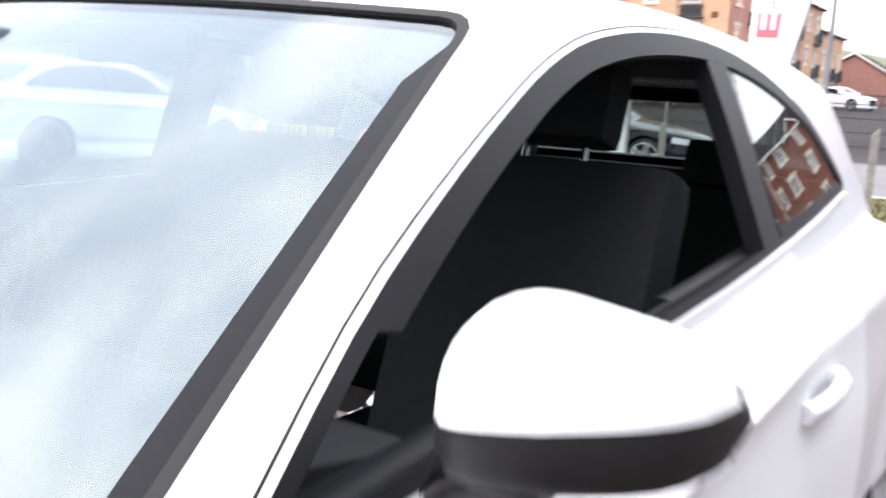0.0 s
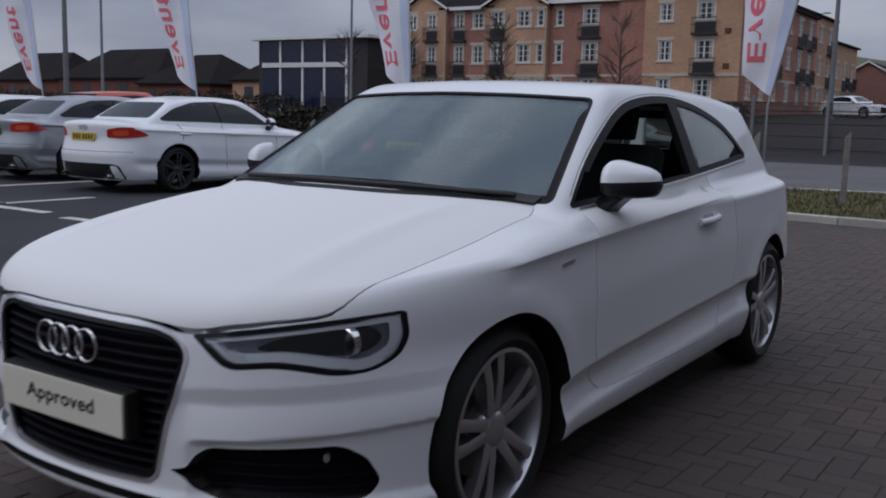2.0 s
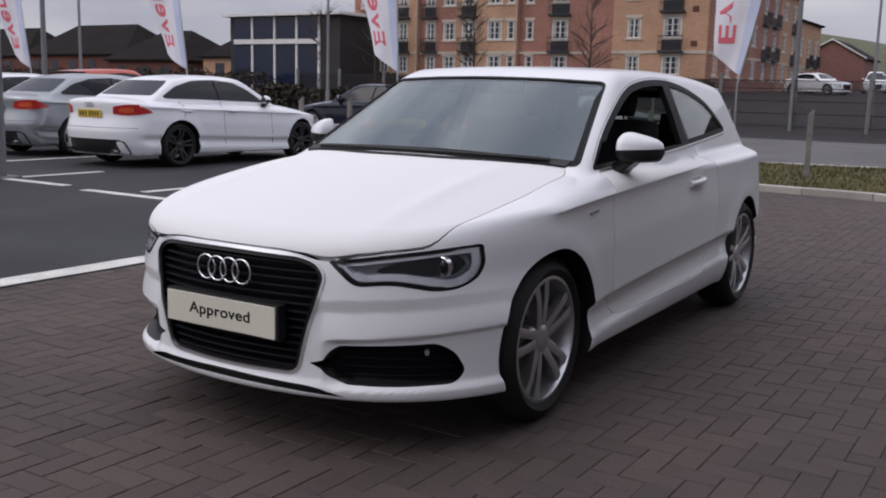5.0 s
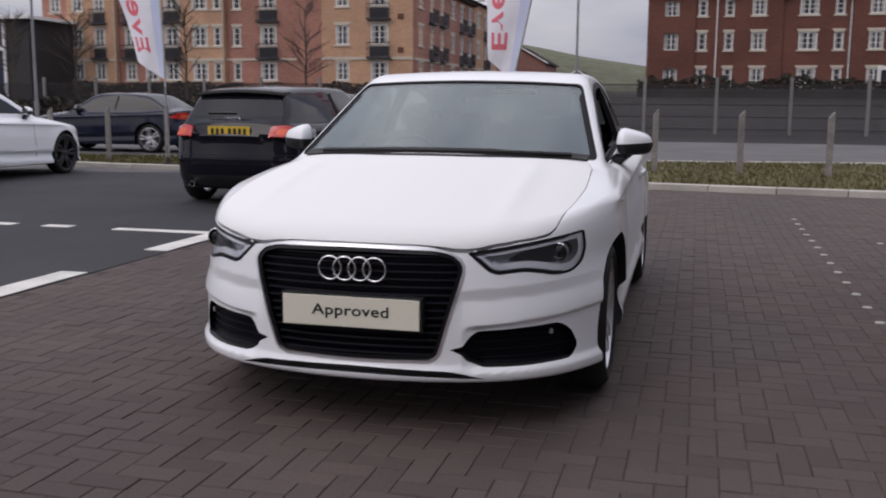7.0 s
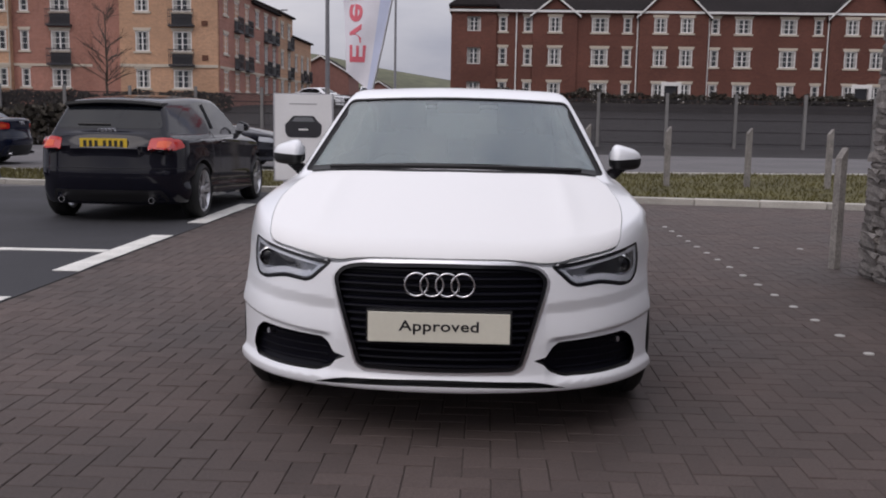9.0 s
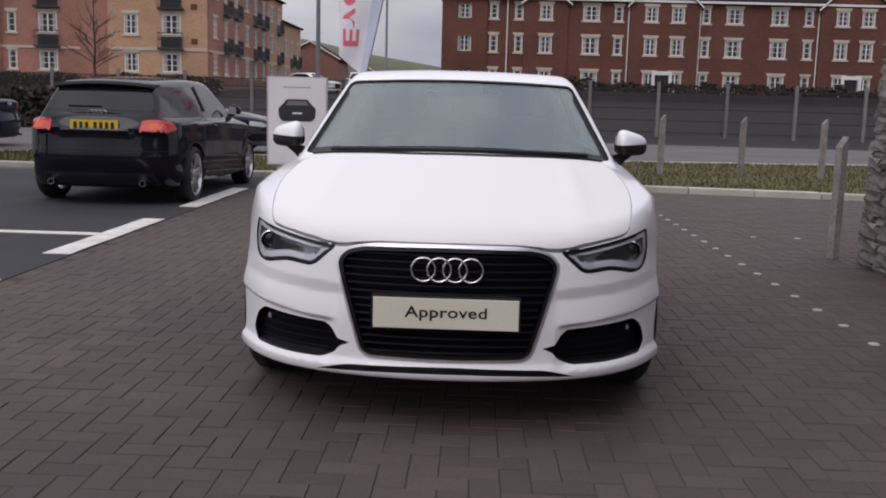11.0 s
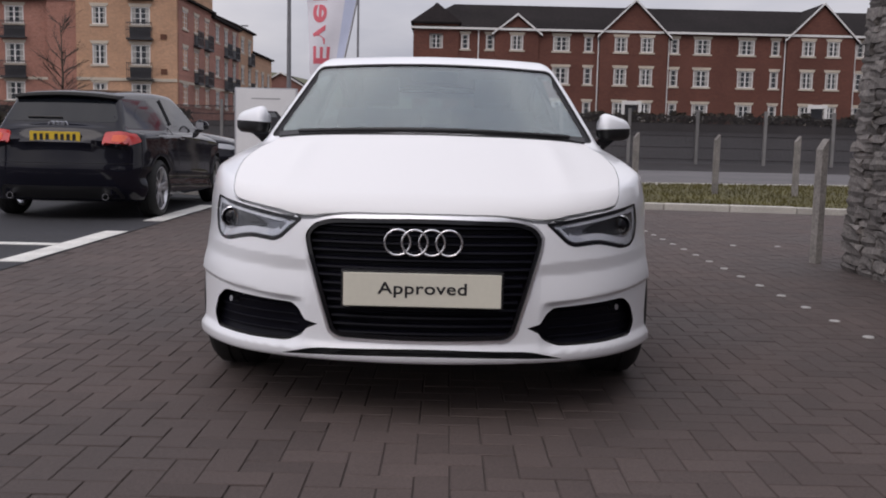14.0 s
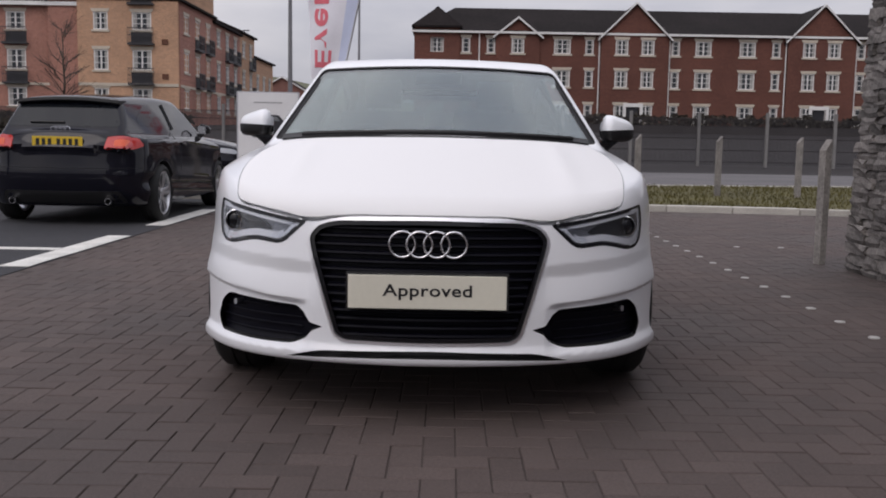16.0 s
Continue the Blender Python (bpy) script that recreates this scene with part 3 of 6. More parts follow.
def hero_car(name):
    """The white three-door hatchback in full."""
    S = Shape(**HATCH)
    car = empty(name, "white three-door hatchback with an open side window, on block paving", "car")
    hull = S.hull(104, 236, 132)
    body = new("body", hull)
    # outlines
    dlo = [(1.385, 0.932), (1.573, 1.058), (1.78, 1.165), (1.963, 1.243), (2.10, 1.285), (2.263, 1.310), (2.45, 1.323), (2.65, 1.324), (2.85, 1.310), (3.05, 1.282), (3.31, 1.222), (3.46, 1.150), (3.590, 1.064),
           (3.555, 1.046), (3.1, 1.021), (2.6, 0.994), (2.0, 0.962), (1.56, 0.938)]
    dlo = dense(rounded(dlo, [0.01] + [0.1] * 11 + [0.012, 0.02, .1, .1, .1, .1], 3), 0.03)
    ws = dense(rounded([(-0.735, 0.945), (-0.40, 0.960), (0, 0.966), (0.40, 0.960), (0.735, 0.945), (0.588, 1.300), (0.32, 1.312), (0, 1.317), (-0.32, 1.312), (-0.588, 1.300)], [0.02, .1, .1, .1, 0.02, 0.03, .1, .1, .1, 0.03], 4), 0.04)
    bw = dense(rounded([(-0.56, 1.03), (0.56, 1.03), (0.50, 1.27), (-0.50, 1.27)], 0.05, 4), 0.05)
    half_g = [(0, 0.692), (0.31, 0.685), (0.372, 0.667), (0.405, 0.626), (0.394, 0.572), (0.313, 0.296), (0.28, 0.276), (0, 0.272)]
    rad_g = [0.1, 0.05, 0.03, 0.04, 0.05, 0.03, 0.03, 0.1]
    grille = dense(rounded(half_g + [(-u, v) for u, v in reversed(half_g[1:-1])], rad_g + list(reversed(rad_g[1:-1])), 4), 0.03)
    lamp = dense(rounded([(0.415, 0.671), (0.60, 0.699), (0.776, 0.723), (0.786, 0.66), (0.776, 0.608), (0.748, 0.580), (0.70, 0.577), (0.655, 0.591), (0.60, 0.603), (0.512, 0.596), (0.486, 0.606)],
                         [0.004, .1, 0.008, 0.04, 0.025, 0.03, 0.03, 0.03, 0.03, 0.02, 0.015], 4), 0.02)
    vent = dense(rounded([(0.352, 0.321), (0.398, 0.333), (0.420, 0.368), (0.446, 0.386), (0.716, 0.398), (0.754, 0.362), (0.776, 0.295), (0.756, 0.253), (0.60, 0.250), (0.458, 0.253), (0.412, 0.277), (0.392, 0.303)],
                         [0.003, 0.006, 0.010, 0.010, 0.020, 0.02, 0.02, 0.015, 0.06, 0.02, 0.012, 0.006], 4), 0.025)
    slot = dense(rounded([(-0.48, 0.2125), (-0.37, 0.242), (0, 0.253), (0.37, 0.242), (0.48, 0.2125), (0.3, 0.221), (0, 0.228), (-0.3, 0.221)], [0.002, 0.04, 0.1, 0.04, 0.002, 0.1, 0.2, 0.1], 4), 0.03)
    # the bonnet's edge runs along the tops of the lamps and of the grille
    over_lamp = S.meet([0.690, 0.62, 0.54, 0.46, 0.415, 0.365, 0.30, 0.15, 0.0], [0.7165, 0.7065, 0.6945, 0.6835, 0.678, 0.680, 0.692, 0.6965, 0.698], "front")
    half_b = [(0, 1.113), (0.40, 1.163), (0.700, 1.268), (0.728, 1.19), (0.748, 0.80), (0.730, 0.56)] + [(a[0], a[1]) for a in over_lamp]
    rad_b = [0.3, 0.2, 0.02, 0.06, 0.2, 0.1, 0.05, 0.05, 0.05, 0.05, 0.02, 0.02, 0.04, 0.1, 0.3]
    bonnet = dense(rounded(half_b + [(-u, v) for u, v in reversed(half_b[1:-1])], rad_b + list(reversed(rad_b[1:-1])), 3), 0.035)
    door = dense(rounded([(1.415, 0.955), (1.392, 0.80), (1.388, 0.45), (1.45, 0.30), (2.62, 0.30), (2.80, 0.45), (2.86, 0.70), (2.76, 1.03)], [0.01, 0.1, 0.1, 0.08, 0.1, 0.12, 0.1, 0.02], 4), 0.04)
    # the separate panels
    panels = []
    for nm, out, axis, mirror in (("bonnet", bonnet, "top", False), ("door", door, "side", False), ("door", door, "side", True)):
        p = new(nm, hull.copy())
        boolean(p, [cutter(S.slab(grow(out, -0.0016 if nm == "bonnet" else -0.0026), axis, 0.03, 0.055, 7, mirror))], "INTERSECT")
        panels.append(p)
    # openings of the shell
    cav = bmesh.new()
    rings = []
    for y in np.linspace(1.40, 3.98, 27):
        top = min(float(S.roof(0.0, np.array(y))) - 0.045, 0.965 + (y - 1.14) / S.screen_slope - 0.05, 0.95 + (S.back_y - y) / S.back_slope - 0.06)
        w0, mid = float(S.cabin_side(np.array(y), np.array(0.95))) - 0.05, 0.5 * (0.95 + top)
        w1, w2 = (float(S.cabin_side(np.array(y), np.array(z))) - 0.05 for z in (mid, top - 0.03))
        half = [(0.0, 0.27), (0.62, 0.27), (0.70, 0.34), (0.71, 0.75), (w0, min(0.95, top - 0.1)), (w1, max(mid, min(0.95, top - 0.1) + 0.01)), (w2 - 0.03, top - 0.03), (w2 - 0.12, top), (0.0, top + 0.012)]
        rings.append([(x, y, z) for x, z in half] + [(-x, y, z) for x, z in reversed(half[1:-1])])
    ring_loft(cav, rings)
    bmesh.ops.recalc_face_normals(cav, faces=cav.faces)
    hollow = cutter(cav)
    hollow.data.materials.append(interior_dark)
    holes = [extrude_outline(dlo, "x", 0.40 * sd, 1.0 * sd) for sd in (1, -1)]
    holes += [extrude_outline(ws, "y", 0.9, 2.2), extrude_outline(bw, "y", 3.6, 4.4)]
    wells = bmesh.new()
    for ay in (S.front_axle, S.rear_axle):
        for s in (1, -1):
            lathe([(0.56 * s, 0.352), (1.1 * s, 0.352)], 64, bm=wells)
    bmesh.ops.translate(wells, verts=wells.verts, vec=(0, 0, S.axle_z))
    # shift the wells to their axles
    quarter = len(wells.verts) // 4
    for i, v in enumerate(wells.verts):
        v.co.y += S.front_axle if i < 2 * quarter else S.rear_axle
    bmesh.ops.recalc_face_normals(wells, faces=wells.faces)
    front = [S.slab(grille, "front", 0.05, 0.10, 6, flat=True), S.slab(slot, "front", 0.04, 0.075, 3, flat=True)]
    for s in (False, True):
        front += [S.slab(lamp, "front", 0.05, 0.095, 5, s, flat=True), S.slab(vent, "front", 0.05, 0.11, 4, s, flat=True)]
    hull.materials.append(white_paint)
    cuts = [hollow] + [cutter(f, window_black) for f in holes] + [cutter(wells, black_plastic)] + [cutter(f, black_plastic) for f in front]
    cuts += [cutter(S.slab(grow(bonnet, 0.0016), "top", 0.04, 0.07, 7))]
    for s in (False, True):
        cuts.append(cutter(S.slab(grow(door, 0.0028), "side", 0.04, 0.05, 7, s)))
    for c in cuts:
        if not c.data.materials:
            c.data.materials.append(white_paint)
    boolean(body, cuts)
    for p in panels:
        window_cut = bmesh.new()
        for s in (1, -1):
            extrude_outline(dlo, "x", 0.40 * s, 1.0 * s, window_cut)
        bmesh.ops.recalc_face_normals(window_cut, faces=window_cut.faces)
        if p.name.startswith("door"):
            boolean(p, [cutter(window_cut, window_black)])
        else:
            window_cut.free()
            boolean(p, [cutter(S.slab(grow(grille, 0.003), "front", 0.08, 0.13, 6, flat=True))] + [cutter(S.slab(grow(lamp, 0.003), "front", 0.08, 0.13, 5, sd, flat=True)) for sd in (False, True)])
    for p in [body] + panels:
        p.parent = car
        if not p.data.materials:
            p.data.materials.append(white_paint)
        skin_normals(S, p.data)
    tagged(panels[0], "white painted bonnet")
    return car, S, dict(dlo=dlo, ws=ws, bw=bw, grille=grille, lamp=lamp, vent=vent, slot=slot, door=door, bonnet=bonnet), panels, body


def mirror_x(bm):
    for v in bm.verts:
        v.co.x = -v.co.x
    bmesh.ops.reverse_faces(bm, faces=bm.faces)
    return bm


def door_mirror(car, side, paint, cx=0.886, cy=1.635, cz=1.007, size=1.0):
    """A door mirror: painted cap over a black lower shell, foot and glass."""
    bm = bmesh.new()
    rings = []
    n = 24
    for u in np.linspace(-1, 1, 15):
        w = max((1 - abs(u) ** 4.4) ** 0.5, 0.03)
        hi, lo_z = (0.069 - 0.021 * u) * w, (-0.052 + 0.008 * u) * w
        ring = []
        for i in range(n):
            t = 2 * math.pi * i / n
            c, s_ = math.cos(t), math.sin(t)
            yy = -0.105 * abs(c) ** 0.8 * w * (1 - 0.25 * max(u, 0)) if c > 0 else 0.028 * abs(c) ** 0.4 * w
            zz = hi * abs(s_) ** 0.8 if s_ > 0 else lo_z * abs(s_) ** 0.55
            ring.append((cx + 0.088 * u * size, cy + yy * size + 0.045 * u, cz + zz * size - 0.004 * u))
        rings.append(ring)
    ring_loft(bm, rings)
    bmesh.ops.recalc_face_normals(bm, faces=bm.faces)
    low = bm.copy()
    cut = cz - 0.038 * size
    bmesh.ops.bisect_plane(bm, geom=bm.verts[:] + bm.edges[:] + bm.faces[:], plane_co=(0, 0, cut), plane_no=(0.05, 0, -1), clear_outer=True)
    bmesh.ops.bisect_plane(low, geom=low.verts[:] + low.edges[:] + low.faces[:], plane_co=(0, 0, cut - 0.002), plane_no=(-0.05, 0, 1), clear_outer=True)
    for b in (bm, low):
        bmesh.ops.holes_fill(b, edges=b.edges)
    foot = bmesh.new()
    ring_loft(foot, [[(cx - 0.115 + dx, cy + dy - 0.01, cz - 0.135) for dx, dy in ((-0.03, -0.05), (0.03, -0.055), (0.04, 0.03), (-0.03, 0.04))],
                     [(cx - 0.085 + dx, cy + dy - 0.02, cz - 0.09) for dx, dy in ((-0.035, -0.06), (0.03, -0.06), (0.04, 0.03), (-0.03, 0.04))],
                     [(cx - 0.045 + dx, cy + dy - 0.02, cz - 0.045) for dx, dy in ((-0.05, -0.06), (0.045, -0.055), (0.05, 0.03), (-0.045, 0.035))]])
    bmesh.ops.recalc_face_normals(foot, faces=foot.faces)
    bmesh.ops.bevel(foot, geom=foot.edges[:], offset=0.008, segments=2, affect="EDGES")
    pane = extrude_outline(rounded([(cx - 0.082, cz - 0.045), (cx + 0.080, cz - 0.05), (cx + 0.085, cz + 0.035), (cx - 0.08, cz + 0.055)], 0.03), "y", cy + 0.028, cy + 0.036)
    for b in (bm, low, foot, pane):
        if side < 0:
            mirror_x(b)
    cap = part("mirror_cap", bm, paint, car, smooth=50)
    part("mirror_lower_shell", low, black_plastic, cap, "black plastic lower shell", smooth=50)
    part("mirror_foot", foot, gloss_black, cap, smooth=50)
    part("mirror_glass", pane, chrome, cap)
    return cap


def seat(car, x, y, name="front_seat", low=0.42):
    base = part(name, boxm(x - 0.25, x + 0.25, y - 0.28, y + 0.26, low, low + 0.17, 0.05), interior_dark, car, "dark cloth seat", smooth=50)
    tilt = Matrix.Translation((x, y + 0.24, low + 0.12)) @ Matrix.Rotation(radians(-18), 4, "X")
    part("seat_back", boxm(-0.25, 0.25, -0.05, 0.09, 0.0, 0.60, 0.05, tilt), interior_dark, base, smooth=50)
    part("headrest", boxm(-0.11, 0.11, -0.05, 0.05, 0.63, 0.79, 0.035, tilt), interior_dark, base, smooth=50)
    for s in (-0.06, 0.06):
        part("headrest_post", tube([tilt @ Vector((s, 0, 0.56)), tilt @ Vector((s, 0, 0.68))], 0.007), chrome, base, smooth=60)
    return base


def finish_hero(car, S, o, panels):
    """Glass, lamps, grille, trim, mirrors, wheels and cabin of the white hatchback."""
    ws, bw, dlo, grille, lamp, vent = o["ws"], o["bw"], o["dlo"], o["grille"], o["lamp"], o["vent"]
    doors = {1: panels[1], -1: panels[2]}
    # glass
    wsg = part("windscreen", S.slab(grow(ws, -0.003), "front", -0.004, 0.005, 12), screen_glass, car, "green-tinted windscreen", smooth=60)
    part("windscreen_border", S.slab(grow(ws, 0.002), "front", -0.0025, 0.003, 3, hole=[a if b[1] < 1.27 else c for a, b, c in zip(grow(ws, -0.022), ws, grow(ws, -0.005))]), window_black, wsg, smooth=60)
    part("windscreen_seal", S.slab(grow(ws, 0.0035), "front", 0.001, 0.008, 3, hole=grow(ws, -0.004)), rubber, wsg, smooth=60)
    bwg = part("rear_window", S.slab(grow(bw, -0.003), "back", -0.004, 0.005, 8), clear_glass, car, smooth=60)
    part("rear_window_seal", S.slab(grow(bw, 0.008), "back", 0.001, 0.01, 3, hole=grow(bw, -0.03)), gloss_black, bwg, smooth=60)

    def clip(y0, y1):
        """The window outline between two stations."""
        P = [(min(max(a, y0), y1), b) for a, b in dlo]
        out = []
        for p in P:
            if not out or (abs(p[0] - out[-1][0]) + abs(p[1] - out[-1][1])) > 1e-6:
                out.append(p)
        # drop points that slid far along the cut
        lo_hi = [p for p in out if y0 + 1e-6 < p[0] < y1 - 1e-6]
        ends = []
        for y in (y0, y1):
            at = [p for p in out if abs(p[0] - y) < 1e-6]
            if len(at) > 1:
                ends.append(y)
        inner = []
        for p in out:
            if p in lo_hi or (p[0] in (y0, y1) and p[0] not in ends):
                inner.append(p)
        for y in ends:
            top = np.interp(y, *zip(*sorted((a, b) for a, b in dlo if b > 1.05 or a > 3.61)))
            bot = np.interp(y, *zip(*sorted((a, b) for a, b in dlo if b <= 1.047 and a < 3.61)))
            inner += [(y, top - 0.002), (y, bot + 0.002)]
        c = np.mean(inner, 0)
        inner.sort(key=lambda p: math.atan2(p[1] - c[1], p[0] - c[0]))
        return dense(inner, 0.03)
    quarter = clip(2.68, 3.9)
    front_pane = clip(1.0, 2.60)
    pillar = clip(2.585, 2.70)
    for s in (1, -1):
        m = s < 0
        inner = [a if b[1] > 1.05 else c for a, b, c in zip(grow(dlo, -0.026), dlo, grow(dlo, -0.008))]
        part("window_surround", S.slab(grow(dlo, 0.005), "side", 0.001, 0.016, 3, m, hole=inner), window_black, car, "satin black window surround", smooth=60)
        seam = [p for p in grow(dlo, 0.013) if p[1] > 0.96 and p[0] < 2.75]
        p = S.meet([a for a, b in seam], [b for a, b in seam], "side")
        part("door_frame_seam", tube([(s * (a[0] - 0.0008), a[1], a[2]) for a in p], 0.0016, 5), ink, doors[s])
        q = part("quarter_window", S.slab(grow(quarter, -0.004), "side", -0.004, 0.005, 6, m), clear_glass, car, smooth=60)
        part("quarter_window_border", S.slab(grow(quarter, -0.002), "side", -0.0032, 0.003, 3, m, hole=grow(quarter, -0.020)), window_black, q, smooth=60)
        part("door_pillar", S.slab(pillar, "side", 0.001, 0.03, 4, m), window_black, car, "gloss black pillar between the windows", smooth=60)
        if s < 0:
            part("side_window", S.slab(grow(front_pane, -0.004), "side", -0.006, 0.005, 8, m), clear_glass, doors[s], smooth=60)
        # bright strip under the windows
        ys = np.linspace(1.42, 3.53, 40)
        zb = np.interp(ys, (1.42, 1.6, 2.0, 2.6, 3.1, 3.53), (0.926, 0.932, 0.954, 0.986, 1.013, 1.037))
        p = S.meet(ys, zb, "side")
        part("belt_trim", tube([(s * (a[0] + 0.005), a[1], a[2] - 0.004) for a in p], 0.006, 6, flat=1.3), frame_chrome, car, "bright metal strip under the windows", smooth=60)
        # handle over a flat grey patch, the shade of its bowl put in as colour
        hp = S.meet([2.36, 2.42, 2.48, 2.54, 2.58], [0.812, 0.815, 0.818, 0.821, 0.823], "side")
        off = (0.004, 0.016, 0.020, 0.018, 0.004)
        part("door_handle", tube([(s * (a[0] + d), a[1], a[2]) for a, d in zip(hp, off)], 0.013, 10, flat=1.1), white_paint, doors[s], smooth=60)
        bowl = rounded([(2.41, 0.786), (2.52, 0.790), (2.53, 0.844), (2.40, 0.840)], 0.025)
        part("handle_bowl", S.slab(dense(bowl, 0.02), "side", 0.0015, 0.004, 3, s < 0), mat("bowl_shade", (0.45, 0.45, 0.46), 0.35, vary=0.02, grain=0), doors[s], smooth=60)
        badge = rounded([(1.155, 0.765), (1.235, 0.772), (1.235, 0.786), (1.155, 0.779)], 0.004, 2)
        part("wing_badge", S.slab(dense(badge, 0.02), "side", 0.004, 0.006, 2, s < 0), satin_metal, car, "small bright badge on the wing", smooth=60)
        door_mirror(car, s, white_paint)
        for y in (S.front_axle, S.rear_axle):
            wheel(car, (0.752 * s, y, 0.318), s, rim=0.240)
        # lamps
        m = s < 0
        lm = part("headlight", S.slab(grow(lamp, 0.002), "front", -0.034, 0.006, 5, m, flat=True), mat("lamp_housing", (0.30, 0.305, 0.32), 0.32, metal=0.4, vary=0.1, grain=0), car, "headlight with light strip and round lens", smooth=50)
        part("headlight_frame", S.slab(grow(lamp, 0.003), "front", 0.001, 0.010, 3, m, hole=[a if a[0] < 0.72 else b for a, b in zip(grow(lamp, -0.008), grow(lamp, -0.0045))], flat=True), gloss_black, lm, "black surround", smooth=50)
        part("light_strip", S.slab([a if a[0] < 0.72 else b for a, b in zip(grow(lamp, -0.012), grow(lamp, -0.007))], "front", -0.006, 0.022, 3, m, hole=[(u, v + (0.012 if v < 0.63 else 0.0)) for u, v in grow(lamp, -0.022)], flat=True), mat("light_guide", (0.74, 0.76, 0.79), 0.2, vary=0.06, grain=0.02, coat=0.6), lm, "pale frosted light strip", smooth=50)
        fin = dense(rounded([(0.535, 0.640), (0.585, 0.668), (0.725, 0.694), (0.748, 0.660), (0.728, 0.624), (0.66, 0.620), (0.58, 0.632)], 0.03, 4), 0.02)
        part("lamp_reflector", S.slab(fin, "front", -0.026, 0.012, 3, m, flat=True), gloss_black, lm, smooth=50)
        y_lens = float(S.meet([0.700], [0.652], "front")[0][1]) + 0.034
        part("projector_ring", mirror_if(lathe([(y_lens - 0.012, 0.031), (y_lens - 0.020, 0.034), (y_lens - 0.018, 0.037), (y_lens, 0.038), (y_lens, 0.031)], 28, "y", closed=True), (0.700, 0, 0.654), m), chrome, lm, smooth=40)
        part("projector_lens", mirror_if(lathe([(y_lens, 0.031), (y_lens - 0.008, 0.030), (y_lens - 0.016, 0.024), (y_lens - 0.020, 0.014), (y_lens - 0.022, 0.002)], 28, "y"), (0.700, 0, 0.654), m), gloss_black, lm, smooth=60)
        part("headlight_glass", S.slab(grow(lamp, -0.004), "front", -0.002, 0.003, 6, m), lens_glass, lm, "clear cover glass", smooth=60)
        # lower side intakes: lattice, blade and sensor
        vt = part("side_intake", S.slab(grow(vent, 0.002), "front", -0.052, 0.006, 4, m, flat=True), grille_black, car, "black side intake", smooth=50)
        for z in np.arange(0.276, 0.39, 0.030):
            xs = [u for u in np.linspace(0.43, 0.785, 14) if inside(vent, u, z)]
            if len(xs) > 2:
                p = S.meet(xs, [z] * len(xs), "front")
                part("intake_bar", tube([(s * a[0], a[1] + 0.042, a[2]) for a in p], 0.003, 6), grille_black, vt)
        p = S.meet([0.690], [0.366], "front")[0]
        part("intake_blade", tube([(s * 0.690, p[1] + 0.001, 0.366), (s * 0.662, p[1] + 0.046, 0.362)], 0.0085, 8, flat=1.3), satin_metal, vt, "pale metal rod", smooth=60)
    # grille
    gr = part("grille", S.slab(grow(grille, 0.002), "front", -0.044, 0.006, 6, flat=True), grille_black, car, "black single-frame grille", smooth=50)
    part("grille_frame", S.slab(grow(grille, 0.004), "front", 0.004, 0.010, 3, hole=grow(grille, -0.005), flat=True), frame_chrome, gr, "thin chrome frame", smooth=50)
    part("grille_lining", S.slab(grow(grille, -0.006), "front", -0.002, 0.03, 3, hole=grow(grille, -0.020), flat=True), gloss_black, gr, smooth=50)
    for z in np.arange(0.298, 0.680, 0.0275):
        xs = [u for u in np.linspace(-0.42, 0.42, 60) if inside(grille, u, z)]
        p = S.meet(xs[1:-1], [z] * (len(xs) - 2), "front")
        bm = bmesh.new()
        ring_loft(bm, [[(a[0], a[1] + d, z + e) for d, e in ((0.014, -0.002), (0.016, 0.004), (0.036, 0.008), (0.036, -0.008))] for a in p])
        bmesh.ops.recalc_face_normals(bm, faces=bm.faces)
        part("grille_slat", bm, grille_black, gr)
    yb = float(S.meet([0.0], [0.608], "front")[0][1])
    for i in range(4):
        cx = (i - 1.5) * 0.0568
        pts = [(cx + 0.0425 * math.cos(t), yb - 0.004 - (0.002 if i % 2 else 0.0) + 0.34 * cx * cx, 0.608 + 0.0425 * math.sin(t)) for t in np.linspace(0, 2 * math.pi, 41)[:-1]]
        part("emblem_ring", ring_tube(pts, 0.0043), chrome, gr, "chrome ring", smooth=60)
    part("plate_holder", boxm(-0.268, 0.268, -0.010, 0.03, 0.392, 0.516, 0.004), black_plastic, gr)
    pl = part("dealer_plate", boxm(-0.26, 0.26, -0.018, -0.011, 0.3985, 0.5095, 0.003), plate_white, car, "cream plate with the word Approved")
    writing("Approved", 0.055, 0.0006, ink, pose(0.002, -0.0188, 0.458, 90, 0, 0), pl, bold=0.0008, width=1.27)
    # lower blade in the slot
    part("lower_grille", S.slab(o["slot"], "front", -0.025, 0.006, 3, flat=True), black_plastic, car)
    # wipers and scuttle
    rear_edge = [(0.70, 1.318), (0.40, 1.214), (0, 1.164), (-0.40, 1.214), (-0.70, 1.318)]
    scuttle = dense(rounded([(-0.695, 1.272), (-0.40, 1.166), (0, 1.116), (0.40, 1.166), (0.695, 1.272)] + rear_edge, [0.004, .2, .2, .2, 0.004, 0.004, .2, .2, .2, 0.004], 3), 0.03)
    P = np.array(scuttle)
    q = S.meet(P[:, 0], P[:, 1], "top")
    bm = bmesh.new()
    n = len(q)
    up, dn = [bm.verts.new((a[0], a[1], a[2] + 0.009)) for a in q], [bm.verts.new((a[0], a[1], a[2] - 0.02)) for a in q]
    for i in range(n):
        bm.faces.new((up[i], up[(i + 1) % n], dn[(i + 1) % n], dn[i]))
